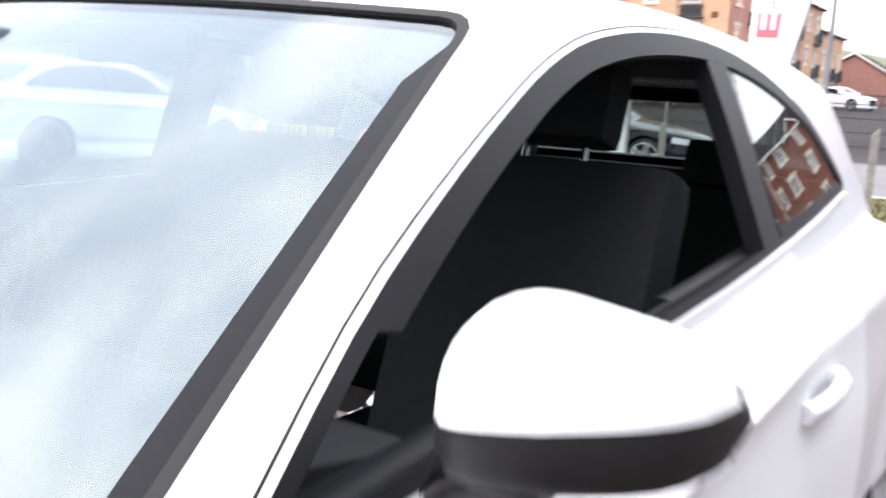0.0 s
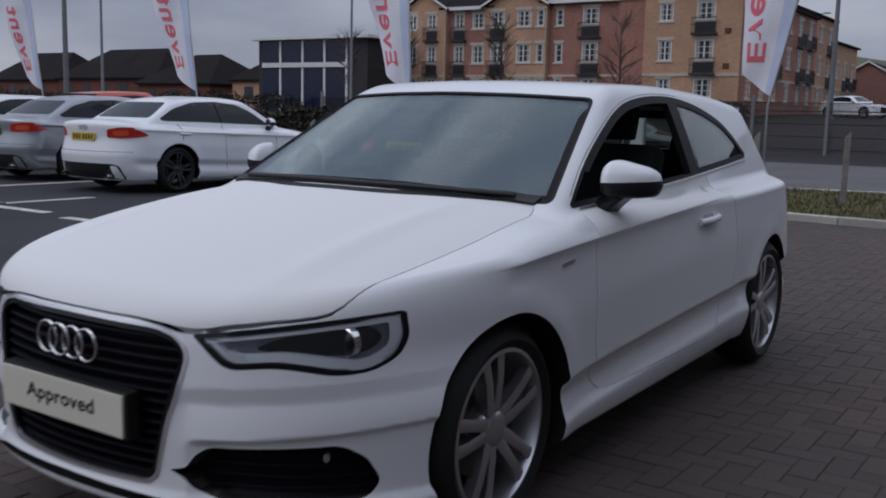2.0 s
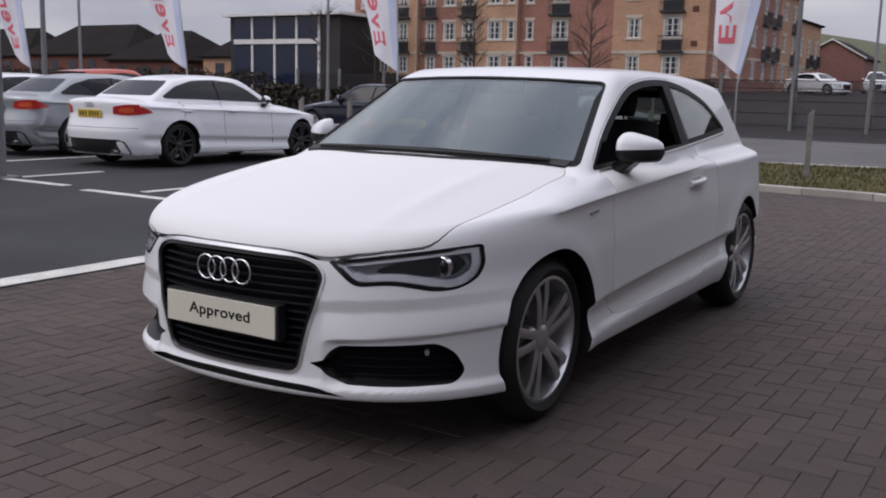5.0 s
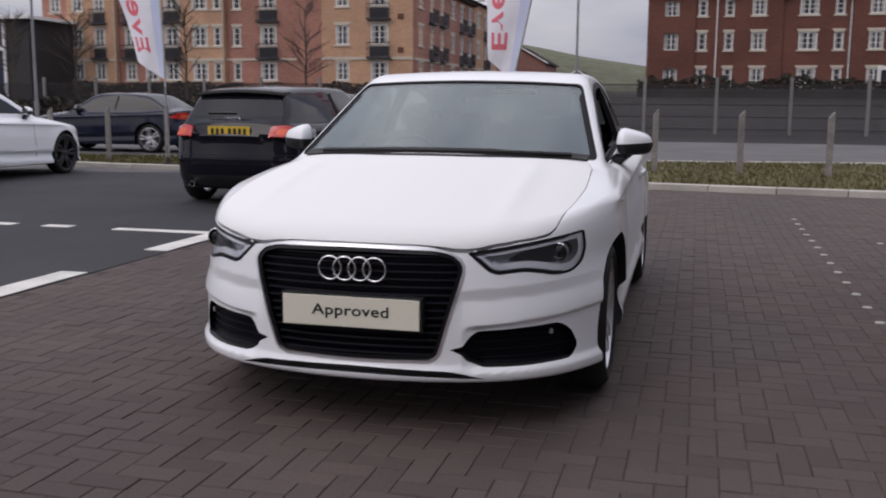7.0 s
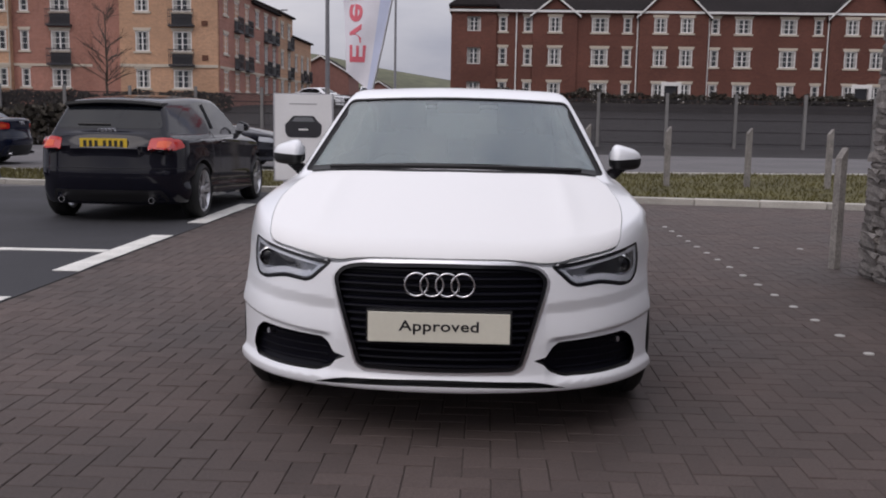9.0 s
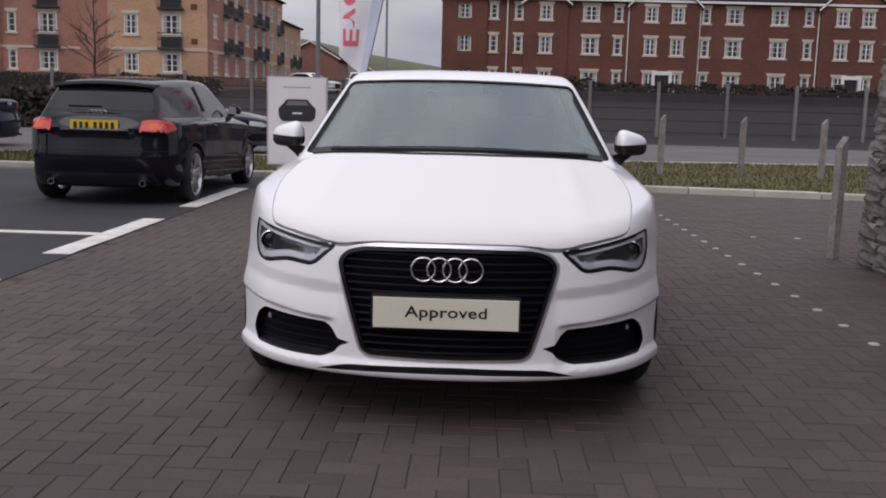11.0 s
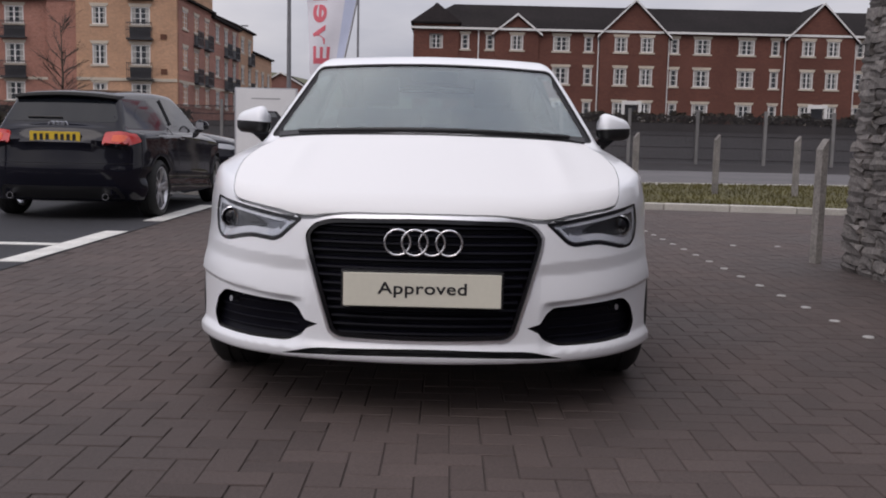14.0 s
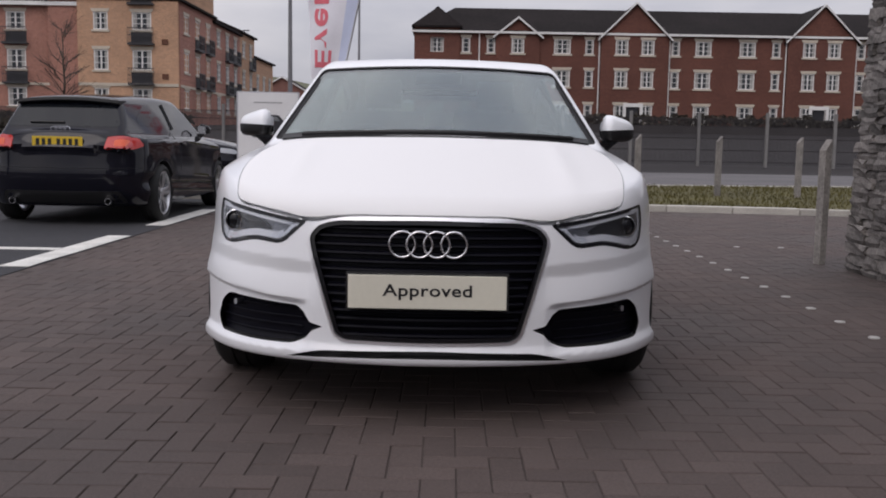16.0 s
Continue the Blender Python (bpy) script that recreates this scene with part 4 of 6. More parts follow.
    bmesh.ops.triangle_fill(bm, edges=[e for e in bm.edges if all(v in up for v in e.verts)])
    bmesh.ops.recalc_face_normals(bm, faces=bm.faces)
    part("scuttle", bm, black_plastic, car, "black plastic scuttle below the windscreen")
    for x0, x1, nm in ((-0.03, 0.62, "wiper"), (-0.60, 0.0, "wiper")):
        u = np.linspace(x0, x1, 12)
        z = 0.973 - 0.020 * (u / 0.7) ** 2
        p = S.meet(u, z, "front")
        nn = S.normal(p)
        q = p + nn * 0.012
        wiper = part(nm, tube([tuple(a) for a in q], 0.007, 8, flat=1.2), black_plastic, car, "black wiper at the foot of the windscreen", smooth=60)
        part("wiper_blade", tube([tuple(a + b * 0.004 + np.array((0, 0.006, 0.012))) for a, b in zip(p, nn)], 0.006, 6), rubber, wiper)
    # tailgate spoiler
    u = np.linspace(-0.52, 0.52, 15)
    rings = []
    for x in u:
        y = float(S.back(x, 1.31)) - 0.02
        z = float(S.roof(np.array(x), np.array(y))) - 0.012
        rings.append([(x, y - 0.14, z + 0.004), (x, y + 0.03, z + 0.004), (x, y + 0.035, z - 0.008), (x, y, z - 0.035), (x, y - 0.12, z - 0.02)])
    bm = bmesh.new()
    ring_loft(bm, rings)
    bmesh.ops.recalc_face_normals(bm, faces=bm.faces)
    part("roof_spoiler", bm, white_paint, car, smooth=40)
    # cabin
    dash = bmesh.new()
    ring_loft(dash, [[(x, y, z) for y, z in ((1.42, 0.45), (1.30, 0.88), (1.36, 0.925), (1.55, 0.930), (1.72, 0.90), (1.80, 0.80), (1.74, 0.45))] for x in np.linspace(-0.68, 0.68, 9)])
    bmesh.ops.recalc_face_normals(dash, faces=dash.faces)
    part("dashboard", dash, interior_dark, car, "dark dashboard", smooth=50)
    cen = Matrix.Translation((-0.36, 1.88, 0.86)) @ Matrix.Rotation(radians(62), 4, "X")
    sw = part("steering_wheel", ring_tube([cen @ Vector((0.18 * math.cos(t), 0.18 * math.sin(t), 0)) for t in np.linspace(0, 2 * math.pi, 33)[:-1]], 0.014), interior_dark, car, "dark steering wheel", smooth=60)
    part("steering_hub", boxm(-0.17, 0.17, -0.03, 0.03, -0.02, 0.02, 0.012, cen), interior_dark, sw)
    for x in (-0.33, 0.33):
        seat(car, x, 2.20)
    bench = part("rear_bench", boxm(-0.60, 0.60, 3.0, 3.45, 0.42, 0.60, 0.05), interior_dark, car, smooth=50)
    tl = Matrix.Translation((0, 3.42, 0.55)) @ Matrix.Rotation(radians(-20), 4, "X")
    part("bench_back", boxm(-0.60, 0.60, -0.05, 0.08, 0, 0.48, 0.05, tl), interior_dark, bench, smooth=50)
    for x in (-0.36, 0.36):
        part("headrest", boxm(x - 0.12, x + 0.12, -0.03, 0.05, 0.49, 0.62, 0.03, tl), interior_dark, bench, smooth=50)
    part("rear_view_mirror", boxm(-0.12, 0.12, 1.93, 1.96, 1.235, 1.295, 0.015), interior_dark, car, smooth=50)


def mirror_if(bm, at, m):
    bmesh.ops.translate(bm, verts=bm.verts, vec=at)
    return mirror_x(bm) if m else bm


def inside(outline, u, v):
    hit = False
    for (a, b), (c, d) in zip(outline, outline[1:] + outline[:1]):
        if (b > v) != (d > v) and u < a + (v - b) * (c - a) / (d - b):
            hit = not hit
    return hit


def ring_tube(points, r, n=8):
    """A round bar round a closed loop that lies in any plane."""
    P = [Vector(p) for p in points]
    c = sum(P, Vector()) / len(P)
    nor = (P[0] - c).cross(P[len(P) // 4] - c).normalized()
    bm = bmesh.new()
    rows = []
    for p in P:
        out = (p - c).normalized()
        rows.append([bm.verts.new(p + out * r * math.cos(t) + nor * r * math.sin(t)) for t in (2 * math.pi * k / n for k in range(n))])
    for a, b in zip(rows, rows[1:] + rows[:1]):
        for i in range(n):
            bm.faces.new((a[i], a[(i + 1) % n], b[(i + 1) % n], b[i]))
    bmesh.ops.recalc_face_normals(bm, faces=bm.faces)
    return bm


SALOON = dict(HATCH, length=4.70, half=0.905, front_axle=0.87, rear_axle=3.68, crease0=0.775, crease1=0.032, tail_from=3.2, arch=0.372, axle_z=0.336,
              tail=(0.10, 0.03, 0.0, 0.02, 0.06, 0.05, 0.12), top_y=(0.0, 0.12, 0.4, 0.9, 1.3, 2.0, 3.3, 3.9, 4.4, 4.8), top_z=(0.66, 0.745, 0.84, 0.93, 0.98, 1.0, 1.01, 1.04, 1.045, 1.01),
              screen_y=1.28, screen_z=0.97, screen_slope=1.85, crease2=0.0, roof_bow=0.14, roof_round=0.07, back_y=4.16, back_z=1.0, back_slope=1.75, cabin_half=0.785, cabin_taper=0.05,
              roof_y=(1.4, 2.0, 2.4, 2.9, 3.4, 4.0), roof_z=(1.31, 1.39, 1.415, 1.415, 1.385, 1.28), floor_z=0.19)
OLD_HATCH = dict(HATCH, roof_bow=0.12, roof_z=(1.30, 1.385, 1.415, 1.422, 1.405, 1.345, 1.30), tail=(0.12, 0.03, 0.0, 0.01, 0.03, 0.06, 0.16), back_slope=0.74, back_y=4.14)
TALL_HATCH = dict(HATCH, roof_z=(1.45, 1.56, 1.60, 1.61, 1.59, 1.53, 1.48), screen_slope=1.55, back_slope=0.40)
dark_glass = mat("dark_car_glass", (0.010, 0.012, 0.015), 0.06, vary=0.0, grain=0.0, spec=0.45)
saloon_dlo = [(1.72, 0.99), (2.05, 1.195), (2.32, 1.300), (2.75, 1.340), (3.20, 1.318), (3.56, 1.225), (3.86, 1.070), (3.80, 1.038), (3.0, 1.025), (2.3, 1.005)]
hatch_dlo = [(1.50, 0.985), (1.75, 1.155), (1.97, 1.265), (2.2, 1.322), (2.6, 1.345), (3.0, 1.325), (3.35, 1.255), (3.62, 1.12), (3.60, 1.06), (3.0, 1.035), (2.2, 1.005)]


def parked_car(name, shape, paint, label, at, kind_of="saloon", rims=None, tall=1.0, front_lamps=True, plate=True, group=""):
    """A parked car: painted shell with wheel wells, glass, lamps, plate, mirrors, seams and wheels."""
    S = Shape(**shape)
    car = empty(name, label, "car", group)
    hull = S.hull(40, 84, 40)
    hull.materials.append(paint)
    body = new("body", hull)
    body.parent = car
    wells = bmesh.new()
    for ay in (S.front_axle, S.rear_axle):
        for s in (1, -1):
            one = lathe([(0.58 * s, S.arch + 0.012), (1.1 * s, S.arch + 0.012)], 40)
            bmesh.ops.translate(one, verts=one.verts, vec=(0, ay, S.axle_z))
            tmp = bpy.data.meshes.new("tmp")
            one.to_mesh(tmp)
            one.free()
            wells.from_mesh(tmp)
            bpy.data.meshes.remove(tmp)
    boolean(body, [cutter(wells, black_plastic)])
    body.data.shade_smooth()
    body.data.set_sharp_from_angle(angle=radians(40))
    saloon = kind_of == "saloon"
    tz = tall
    dlo = [(a, 1.0 + (b - 1.0) * tz) for a, b in (saloon_dlo if saloon else hatch_dlo)]
    dlo = dense(rounded(dlo, 0.05, 2), 0.06)
    top = 1.0 + 0.33 * tz
    ws = dense(rounded([(-0.68, 1.02), (0, 1.03), (0.68, 1.02), (0.52, top), (0, top + 0.03), (-0.52, top)], [0.03, .1, 0.03, 0.05, .1, 0.05], 3), 0.06)
    bw = dense(rounded([(-0.60, 1.08), (0.60, 1.08), (0.50, top - 0.02), (-0.50, top - 0.02)] if saloon else [(-0.60, 1.03), (0.60, 1.03), (0.51, top - 0.07), (-0.51, top - 0.07)], 0.06, 3), 0.05)
    part("windscreen", S.slab(ws, "front", 0.002, 0.012, 5), dark_glass, car, smooth=60)
    part("rear_window", S.slab(bw, "back", 0.002, 0.012, 5), dark_glass, car, smooth=60)
    for s in (1, -1):
        m = s < 0
        w = part("side_window", S.slab(dlo, "side", 0.002, 0.012, 4, m), dark_glass, car, smooth=60)
        yb = 2.72 if saloon else 2.62
        p = S.meet([yb, yb + 0.04], [1.02, top - 0.02], "side")
        part("window_pillar", tube([(s * a[0], a[1], a[2]) for a in p], 0.022, 6, flat=1.2), black_plastic, w)
        for y0 in ((1.62, 2.72, 3.55) if saloon else (1.52, 2.72)):
            z = np.linspace(0.32, 0.99, 10)
            bow = y0 + 0.05 * np.sin((z - 0.3) * 4)
            p = S.meet(bow, z, "side")
            part("door_seam", tube([(s * (a[0] - 0.001), a[1], a[2]) for a in p], 0.0035, 5), ink, car)
        for yh in ((2.50, 3.45) if saloon else (2.52,)):
            p = S.meet([yh, yh + 0.1, yh + 0.2], [0.85, 0.855, 0.86], "side")
            part("door_handle", tube([(s * (a[0] + d), a[1], a[2]) for a, d in zip(p, (0.004, 0.022, 0.004))], 0.013, 8), paint, car, smooth=60)
        lamp = [(0.46, 0.80), (0.47, 0.91), (0.66, 0.945), (0.80, 0.945), (0.80, 0.80), (0.66, 0.785)] if saloon else [(0.48, 0.80), (0.49, 0.925), (0.62, 0.938), (0.700, 0.928), (0.722, 0.83), (0.68, 0.79)]
        lm = part("tail_lamp", S.slab(dense(rounded(lamp, 0.025, 3), 0.04), "back", 0.006, 0.02, 4, m), lamp_red, car, "red tail lamp", smooth=60)
        inner = [(u + (0.67 - u) * 0.45, v + (0.862 - v) * 0.5) for u, v in lamp]
        part("lamp_element", S.slab(dense(rounded(inner, 0.015, 3), 0.04), "back", 0.009, 0.006, 3, m), mat("lamp_orange", (0.62, 0.10, 0.04), 0.2, vary=0.1, grain=0.05), lm, smooth=60)
        L = S.length
        strip = [(L - 0.52, 0.835), (L - 0.32, 0.80), (L - 0.15, 0.80), (L - 0.15, 0.935), (L - 0.36, 0.915)]
        if not saloon:
            strip = [(L - 0.32, 0.835), (L - 0.22, 0.80), (L - 0.15, 0.80), (L - 0.17, 0.925), (L - 0.28, 0.915)]
        if plate or saloon:
            part("tail_lamp_side", S.slab(dense(rounded(strip, 0.02, 3), 0.04), "side", 0.006, 0.02, 4, m), lamp_red, lm, smooth=60)
        head = [(0.45, 0.62), (0.60, 0.69), (0.76, 0.72), (0.77, 0.62), (0.60, 0.59)]
        part("headlight", S.slab(dense(rounded(head, 0.02, 3), 0.04), "front", 0.003, 0.02, 4, m), mat("lamp_pale", (0.5, 0.52, 0.55), 0.12, vary=0.1, grain=0.03), car, smooth=60)
        door_mirror(car, s, paint, 0.90 if saloon else 0.885, 1.80 if saloon else 1.66, 1.03)
        for y in (S.front_axle, S.rear_axle):
            r = 0.336 if saloon else 0.318
            wheel(car, (0.775 * s, y, r), s, radius=r, rim=0.255 if saloon else 0.236, spokes=5, rim_mat=rims or alloy)
    # tail
    low = dense(rounded([(-0.70, 0.215), (0.70, 0.215), (0.66, 0.40), (0.56, 0.43), (-0.56, 0.43), (-0.66, 0.40)] if saloon else [(-0.66, 0.23), (0.66, 0.23), (0.60, 0.36), (-0.60, 0.36)], 0.03, 3), 0.05)
    part("rear_diffuser", S.slab(low, "back", 0.004, 0.03, 4), black_plastic, car, smooth=50)
    bumper_line = S.meet(np.linspace(-0.80, 0.80, 25), np.full(25, 0.60), "back")
    part("bumper_seam", tube([tuple(a) for a in bumper_line], 0.004, 5), ink, car)
    zp = 0.80 if saloon else 0.868
    yb = float(S.meet([0.0], [zp], "back")[0][1])
    if plate:
        pl = part("number_plate", boxm(-0.26, 0.26, yb + 0.004, yb + 0.016, zp - 0.056, zp + 0.056, 0.003), plate_yellow, car, "yellow rear plate")
        for k in range(7):
            u = -0.20 + 0.062 * k + (0.03 if k > 3 else 0.0)
            part("plate_bar", boxm(u - 0.018, u + 0.018, yb + 0.016, yb + 0.0175, zp - 0.034, zp + 0.034), ink, pl)
    ring = [(0.045 * math.cos(t), 0, 0.045 * math.sin(t)) for t in np.linspace(0, 2 * math.pi, 25)[:-1]]
    ze = zp + 0.13
    ye = float(S.meet([0.0], [ze], "back")[0][1])
    for k in range(4):
        part("emblem_ring", ring_tube([((k - 1.5) * 0.045 + 0.7 * a, ye + 0.004, ze + 0.7 * c) for a, _, c in ring], 0.004, 6), chrome, car)
    if not saloon:
        u = np.linspace(-0.54, 0.54, 11)
        rings = []
        for x in u:
            y = float(S.back(x, top - 0.02)) - 0.02
            z = float(S.roof(np.array(x), np.array(y))) - 0.012
            rings.append([(x, y - 0.16, z + 0.006), (x, y + 0.10, z + 0.0), (x, y + 0.105, z - 0.03), (x, y, z - 0.055), (x, y - 0.12, z - 0.03)])
        bm = bmesh.new()
        ring_loft(bm, rings)
        bmesh.ops.recalc_face_normals(bm, faces=bm.faces)
        part("roof_spoiler", bm, black_plastic, car, smooth=40)
        p = S.meet(np.linspace(-0.02, 0.34, 8), np.full(8, 1.075), "back")
        part("rear_wiper", tube([(a[0], a[1] + 0.014, a[2]) for a in p], 0.011, 6), black_plastic, car)
    for s in (-0.5, 0.5):
        part("exhaust_pipe", lathe([(S.length - 0.14, 0.035), (S.length - 0.05, 0.035), (S.length - 0.05, 0.029), (S.length - 0.13, 0.029)], 16, "y", closed=True), chrome, car).matrix_basis = Matrix.Translation((s, 0, 0.255))
    # nose
    gr = dense(rounded([(-0.38, 0.64), (-0.33, 0.68), (0.33, 0.68), (0.38, 0.64), (0.29, 0.31), (-0.29, 0.31)], 0.03, 3), 0.05)
    part("grille", S.slab(gr, "front", 0.003, 0.02, 4), gloss_black, car, smooth=50)
    car.matrix_world = at
    return car


# ---------------------------------------------------------------- ground and paving
asphalt = mat("asphalt", (0.030, 0.030, 0.034), 0.85, vary=0.3, scale=0.7, grain=0.3, grain_scale=180, bump=0.25, bump_scale=260)
road_grey = mat("road_grey", (0.105, 0.099, 0.100), 0.85, vary=0.18, scale=0.5, grain=0.2, grain_scale=120, bump=0.2)
paver_mat = mat("paver", (0.070, 0.0525, 0.0475), 0.82, vary=0.28, scale=0.8, grain=0.2, grain_scale=140, bump=0.25, bump_scale=220, rand=0.13, island=0.13, rough_vary=0.12)
joint_mat = mat("joint_sand", (0.056, 0.044, 0.039), 0.95, vary=0.3, scale=2, grain=0.3)
kerb_mat = mat("kerb_concrete", (0.40, 0.38, 0.34), 0.85, vary=0.2, scale=1.5, grain=0.15, bump=0.2, rand=0.12)
grass_mat = mat("grass", (0.080, 0.070, 0.019), 0.9, vary=0.25, scale=0.9, grain=0.15, grain_scale=12, island=0.12)
soil_mat = mat("turf", (0.075, 0.066, 0.020), 0.95, vary=0.35, scale=1.2, grain=0.4, grain_scale=25)
line_paint = mat("line_paint", (0.62, 0.61, 0.57), 0.7, vary=0.16, scale=4, grain=0.15, grain_scale=70, bump=0.1)
verge_dark = mat("far_asphalt", (0.017, 0.0138, 0.014), 0.9, vary=0.25, scale=0.12, grain=0.25, grain_scale=3)


def kerb_y(x):
    return 11.02 - 0.13 * x


def back_y(x):
    return 16.8 + 0.2 * x


bm = bmesh.new()
ring_loft(bm, [[(-700, y, z), (700, y, z)] for y, z in ((-250, -0.06), (29.5, -0.06), (31, -0.04), (66, 1.75), (95, 2.3), (1500, 14))], closed=False, cap=False)
part("ground", bm, verge_dark, None, "dark asphalt ground that rises towards the houses", kind="structure", category="ground")
bm = bmesh.new()
box(bm, -46, -2.92, -30, 30, -0.4, 0.0)
part("road_car_park", bm, asphalt, None, "dark asphalt of the car park", kind="structure", category="road")
# the public road past the verge
bm = bmesh.new()
vs = [bm.verts.new(p) for p in ((-46, back_y(-46) - 6, 0.004), (60, back_y(60) + 0.1, 0.004), (60, 29.5, 0.004), (-46, 29.5, 0.004))]
bm.faces.new(vs)
part("road", bm, road_grey, None, "light grey road past the grass verge", kind="structure", category="road")
bm = bmesh.new()
vs = [bm.verts.new(p) for p in ((-2.92, -30, -0.006), (30, -30, -0.006), (30, kerb_y(30), -0.006), (-2.92, kerb_y(-2.92), -0.006))]
bm.faces.new(vs)
pavement = part("pavement", bm, joint_mat, None, "grey-brown block paving in a herringbone bond", kind="structure", category="pavement")

# ---------------------------------------------------------------- white lines, studs
for i, (x0, x1, y0, y1) in enumerate(((-3.14, -2.93, -3.6, -1.5), (-3.14, -2.93, 0.3, 2.62), (-3.14, -2.93, 3.68, 5.92), (-3.14, -2.93, 7.05, 9.4), (-3.14, -2.93, -7.2, -4.9),
                                      (-4.12, -3.15, 4.70, 4.84), (-5.62, -5.24, 4.72, 4.86), (-4.90, -4.60, 4.72, 4.86), (-7.2, -5.75, 4.82, 4.96), (-9.0, -7.75, 4.98, 5.12), (-12.0, -10.2, 5.1, 5.24), (-9.12, -9.0, 5.15, 6.6), (-11.6, -11.48, 5.2, 9.2), (-6.6, -6.48, 5.2, 6.0))):
    bm = bmesh.new()
    nx = max(1, int((x1 - x0) / 0.25))
    ny = max(1, int((y1 - y0) / 0.25))
    rng = random.Random(i)
    wob = lambda: rng.uniform(-0.006, 0.006)
    pts = [(x0 + (x1 - x0) * k / nx, y0 + wob()) for k in range(nx)] + [(x1 + wob(), y0 + (y1 - y0) * k / ny) for k in range(ny)]
    pts += [(x1 - (x1 - x0) * k / nx, y1 + wob()) for k in range(nx)] + [(x0 + wob(), y1 - (y1 - y0) * k / ny) for k in range(ny)]
    extrude_outline(pts, "z", 0.001, 0.006, bm)
    tagged(part("line_marking", bm, line_paint), "worn white line painted on the dark asphalt", "line", "white lines of the car park", "structure")
stud_mat = mat("stud", (0.42, 0.41, 0.39), 0.6, vary=0.06, grain=0.05)
stud_me = mesh_of(lathe([(-0.005, 0.029), (0.002, 0.029), (0.004, 0.025), (0.005, 0.008)], 20, "z"), 40)
stud_me.materials.append(stud_mat)
for k in range(15):
    for x in ((2.22,) if k != 10 else (2.22, 2.79, 3.21)):
        o = new("paving_stud", stud_me)
        o.matrix_basis = Matrix.Translation((x, 1.66 + 0.4275 * k, 0.0))
        tagged(o, "round white stud set flush in the paving", "stud", "studs that mark a bay")

# ---------------------------------------------------------------- kerb, verge, posts
for row, fy, step in (("kerb_front", kerb_y, 0.914), ("kerb_back", lambda x: back_y(x) - 0.15, 0.914)):
    holder = empty(row, "pale concrete kerb along the grass verge", "kerb", kind="structure")
    slope = math.atan2(fy(1) - fy(0), 1)
    me = mesh_of(boxm(-0.452, 0.452, 0.0, 0.20, -0.1, 0.085, 0.015))
    me.materials.append(kerb_mat)
    for k in range(-14, 16):
        o = new("kerb_stone", me)
        o.parent = holder
        x = k * step * math.cos(slope)
        o.matrix_basis = Matrix.Translation((x, fy(x), random.uniform(-0.004, 0.004))) @ Matrix.Rotation(slope + random.uniform(-0.004, 0.004), 4, "Z")
bm = bmesh.new()
rows_ = []
for x in np.linspace(-13, 14, 55):
    a, b = kerb_y(x) + 0.18, back_y(x) - 0.14
    rows_.append([(x, a + (b - a) * t, 0.06 + 0.05 * math.sin(math.pi * t) + 0.02 * noise.noise((x, t * 6, 0))) for t in np.linspace(0, 1, 10)])
ring_loft(bm, rows_, closed=False, cap=False)
part("grass_verge", bm, soil_mat, None, "short mossy winter grass on the verge", kind="structure", category="grass")
rng = np.random.default_rng(4)
verts, faces = [], []
for _ in range(26000):
    x = rng.uniform(-12.9, 13.9)
    a, b = kerb_y(x) + 0.21, back_y(x) - 0.16
    t = rng.uniform(0, 1) ** 1.3
    y = a + (b - a) * t
    z = 0.06 + 0.05 * math.sin(math.pi * t)
    h, w, an = rng.uniform(0.03, 0.075), rng.uniform(0.006, 0.014), rng.uniform(0, math.pi)
    dx, dy, lx, ly = math.cos(an) * w, math.sin(an) * w, rng.uniform(-0.03, 0.03), rng.uniform(-0.03, 0.03)
    k = len(verts)
    verts += [(x - dx, y - dy, z), (x + dx, y + dy, z), (x + lx, y + ly, z + h)]
    faces.append((k, k + 1, k + 2))
me = bpy.data.meshes.new("blades")
me.from_pydata(verts, [], faces)
part("grass_blades", me, grass_mat, None, "short green and yellowed grass blades", kind="stuff", category="grass")
timber = mat("weathered_timber", (0.21, 0.195, 0.18), 0.85, vary=0.22, scale=5, grain=0.25, grain_scale=45, bump=0.3, bump_scale=60, rand=0.15)


def timber_post(x, y, h, w, turn, label, group):
    """A square post with chamfered edges, its top sawn to a slope."""
    bm = boxm(-w / 2, w / 2, -w / 2, w / 2, -0.3, h, 0.008)
    for v in bm.verts:
        if v.co.z > h - 0.05:
            v.co.z += (v.co.x / w) * 0.09
    ob = part("timber_post", bm, timber, None, label, category="post", group=group)
    ob.matrix_basis = Matrix.Translation((x, y, 0)) @ Matrix.Rotation(turn, 4, "Z")
    return ob


for k in range(-9, 9):
    x = -0.82 + (1.26 if k < 0 else 1.34) * k
    timber_post(x, 13.0 + 0.02 * random.uniform(-1, 1), 1.06 + random.uniform(-0.03, 0.03), 0.08, 0.3 + random.uniform(-0.1, 0.1), "grey weathered timber post in the grass verge", "posts along the verge")
timber_post(3.11, 4.73, 0.97, 0.070, 0.45, "weathered timber bollard with a sloping top on the paving", "")

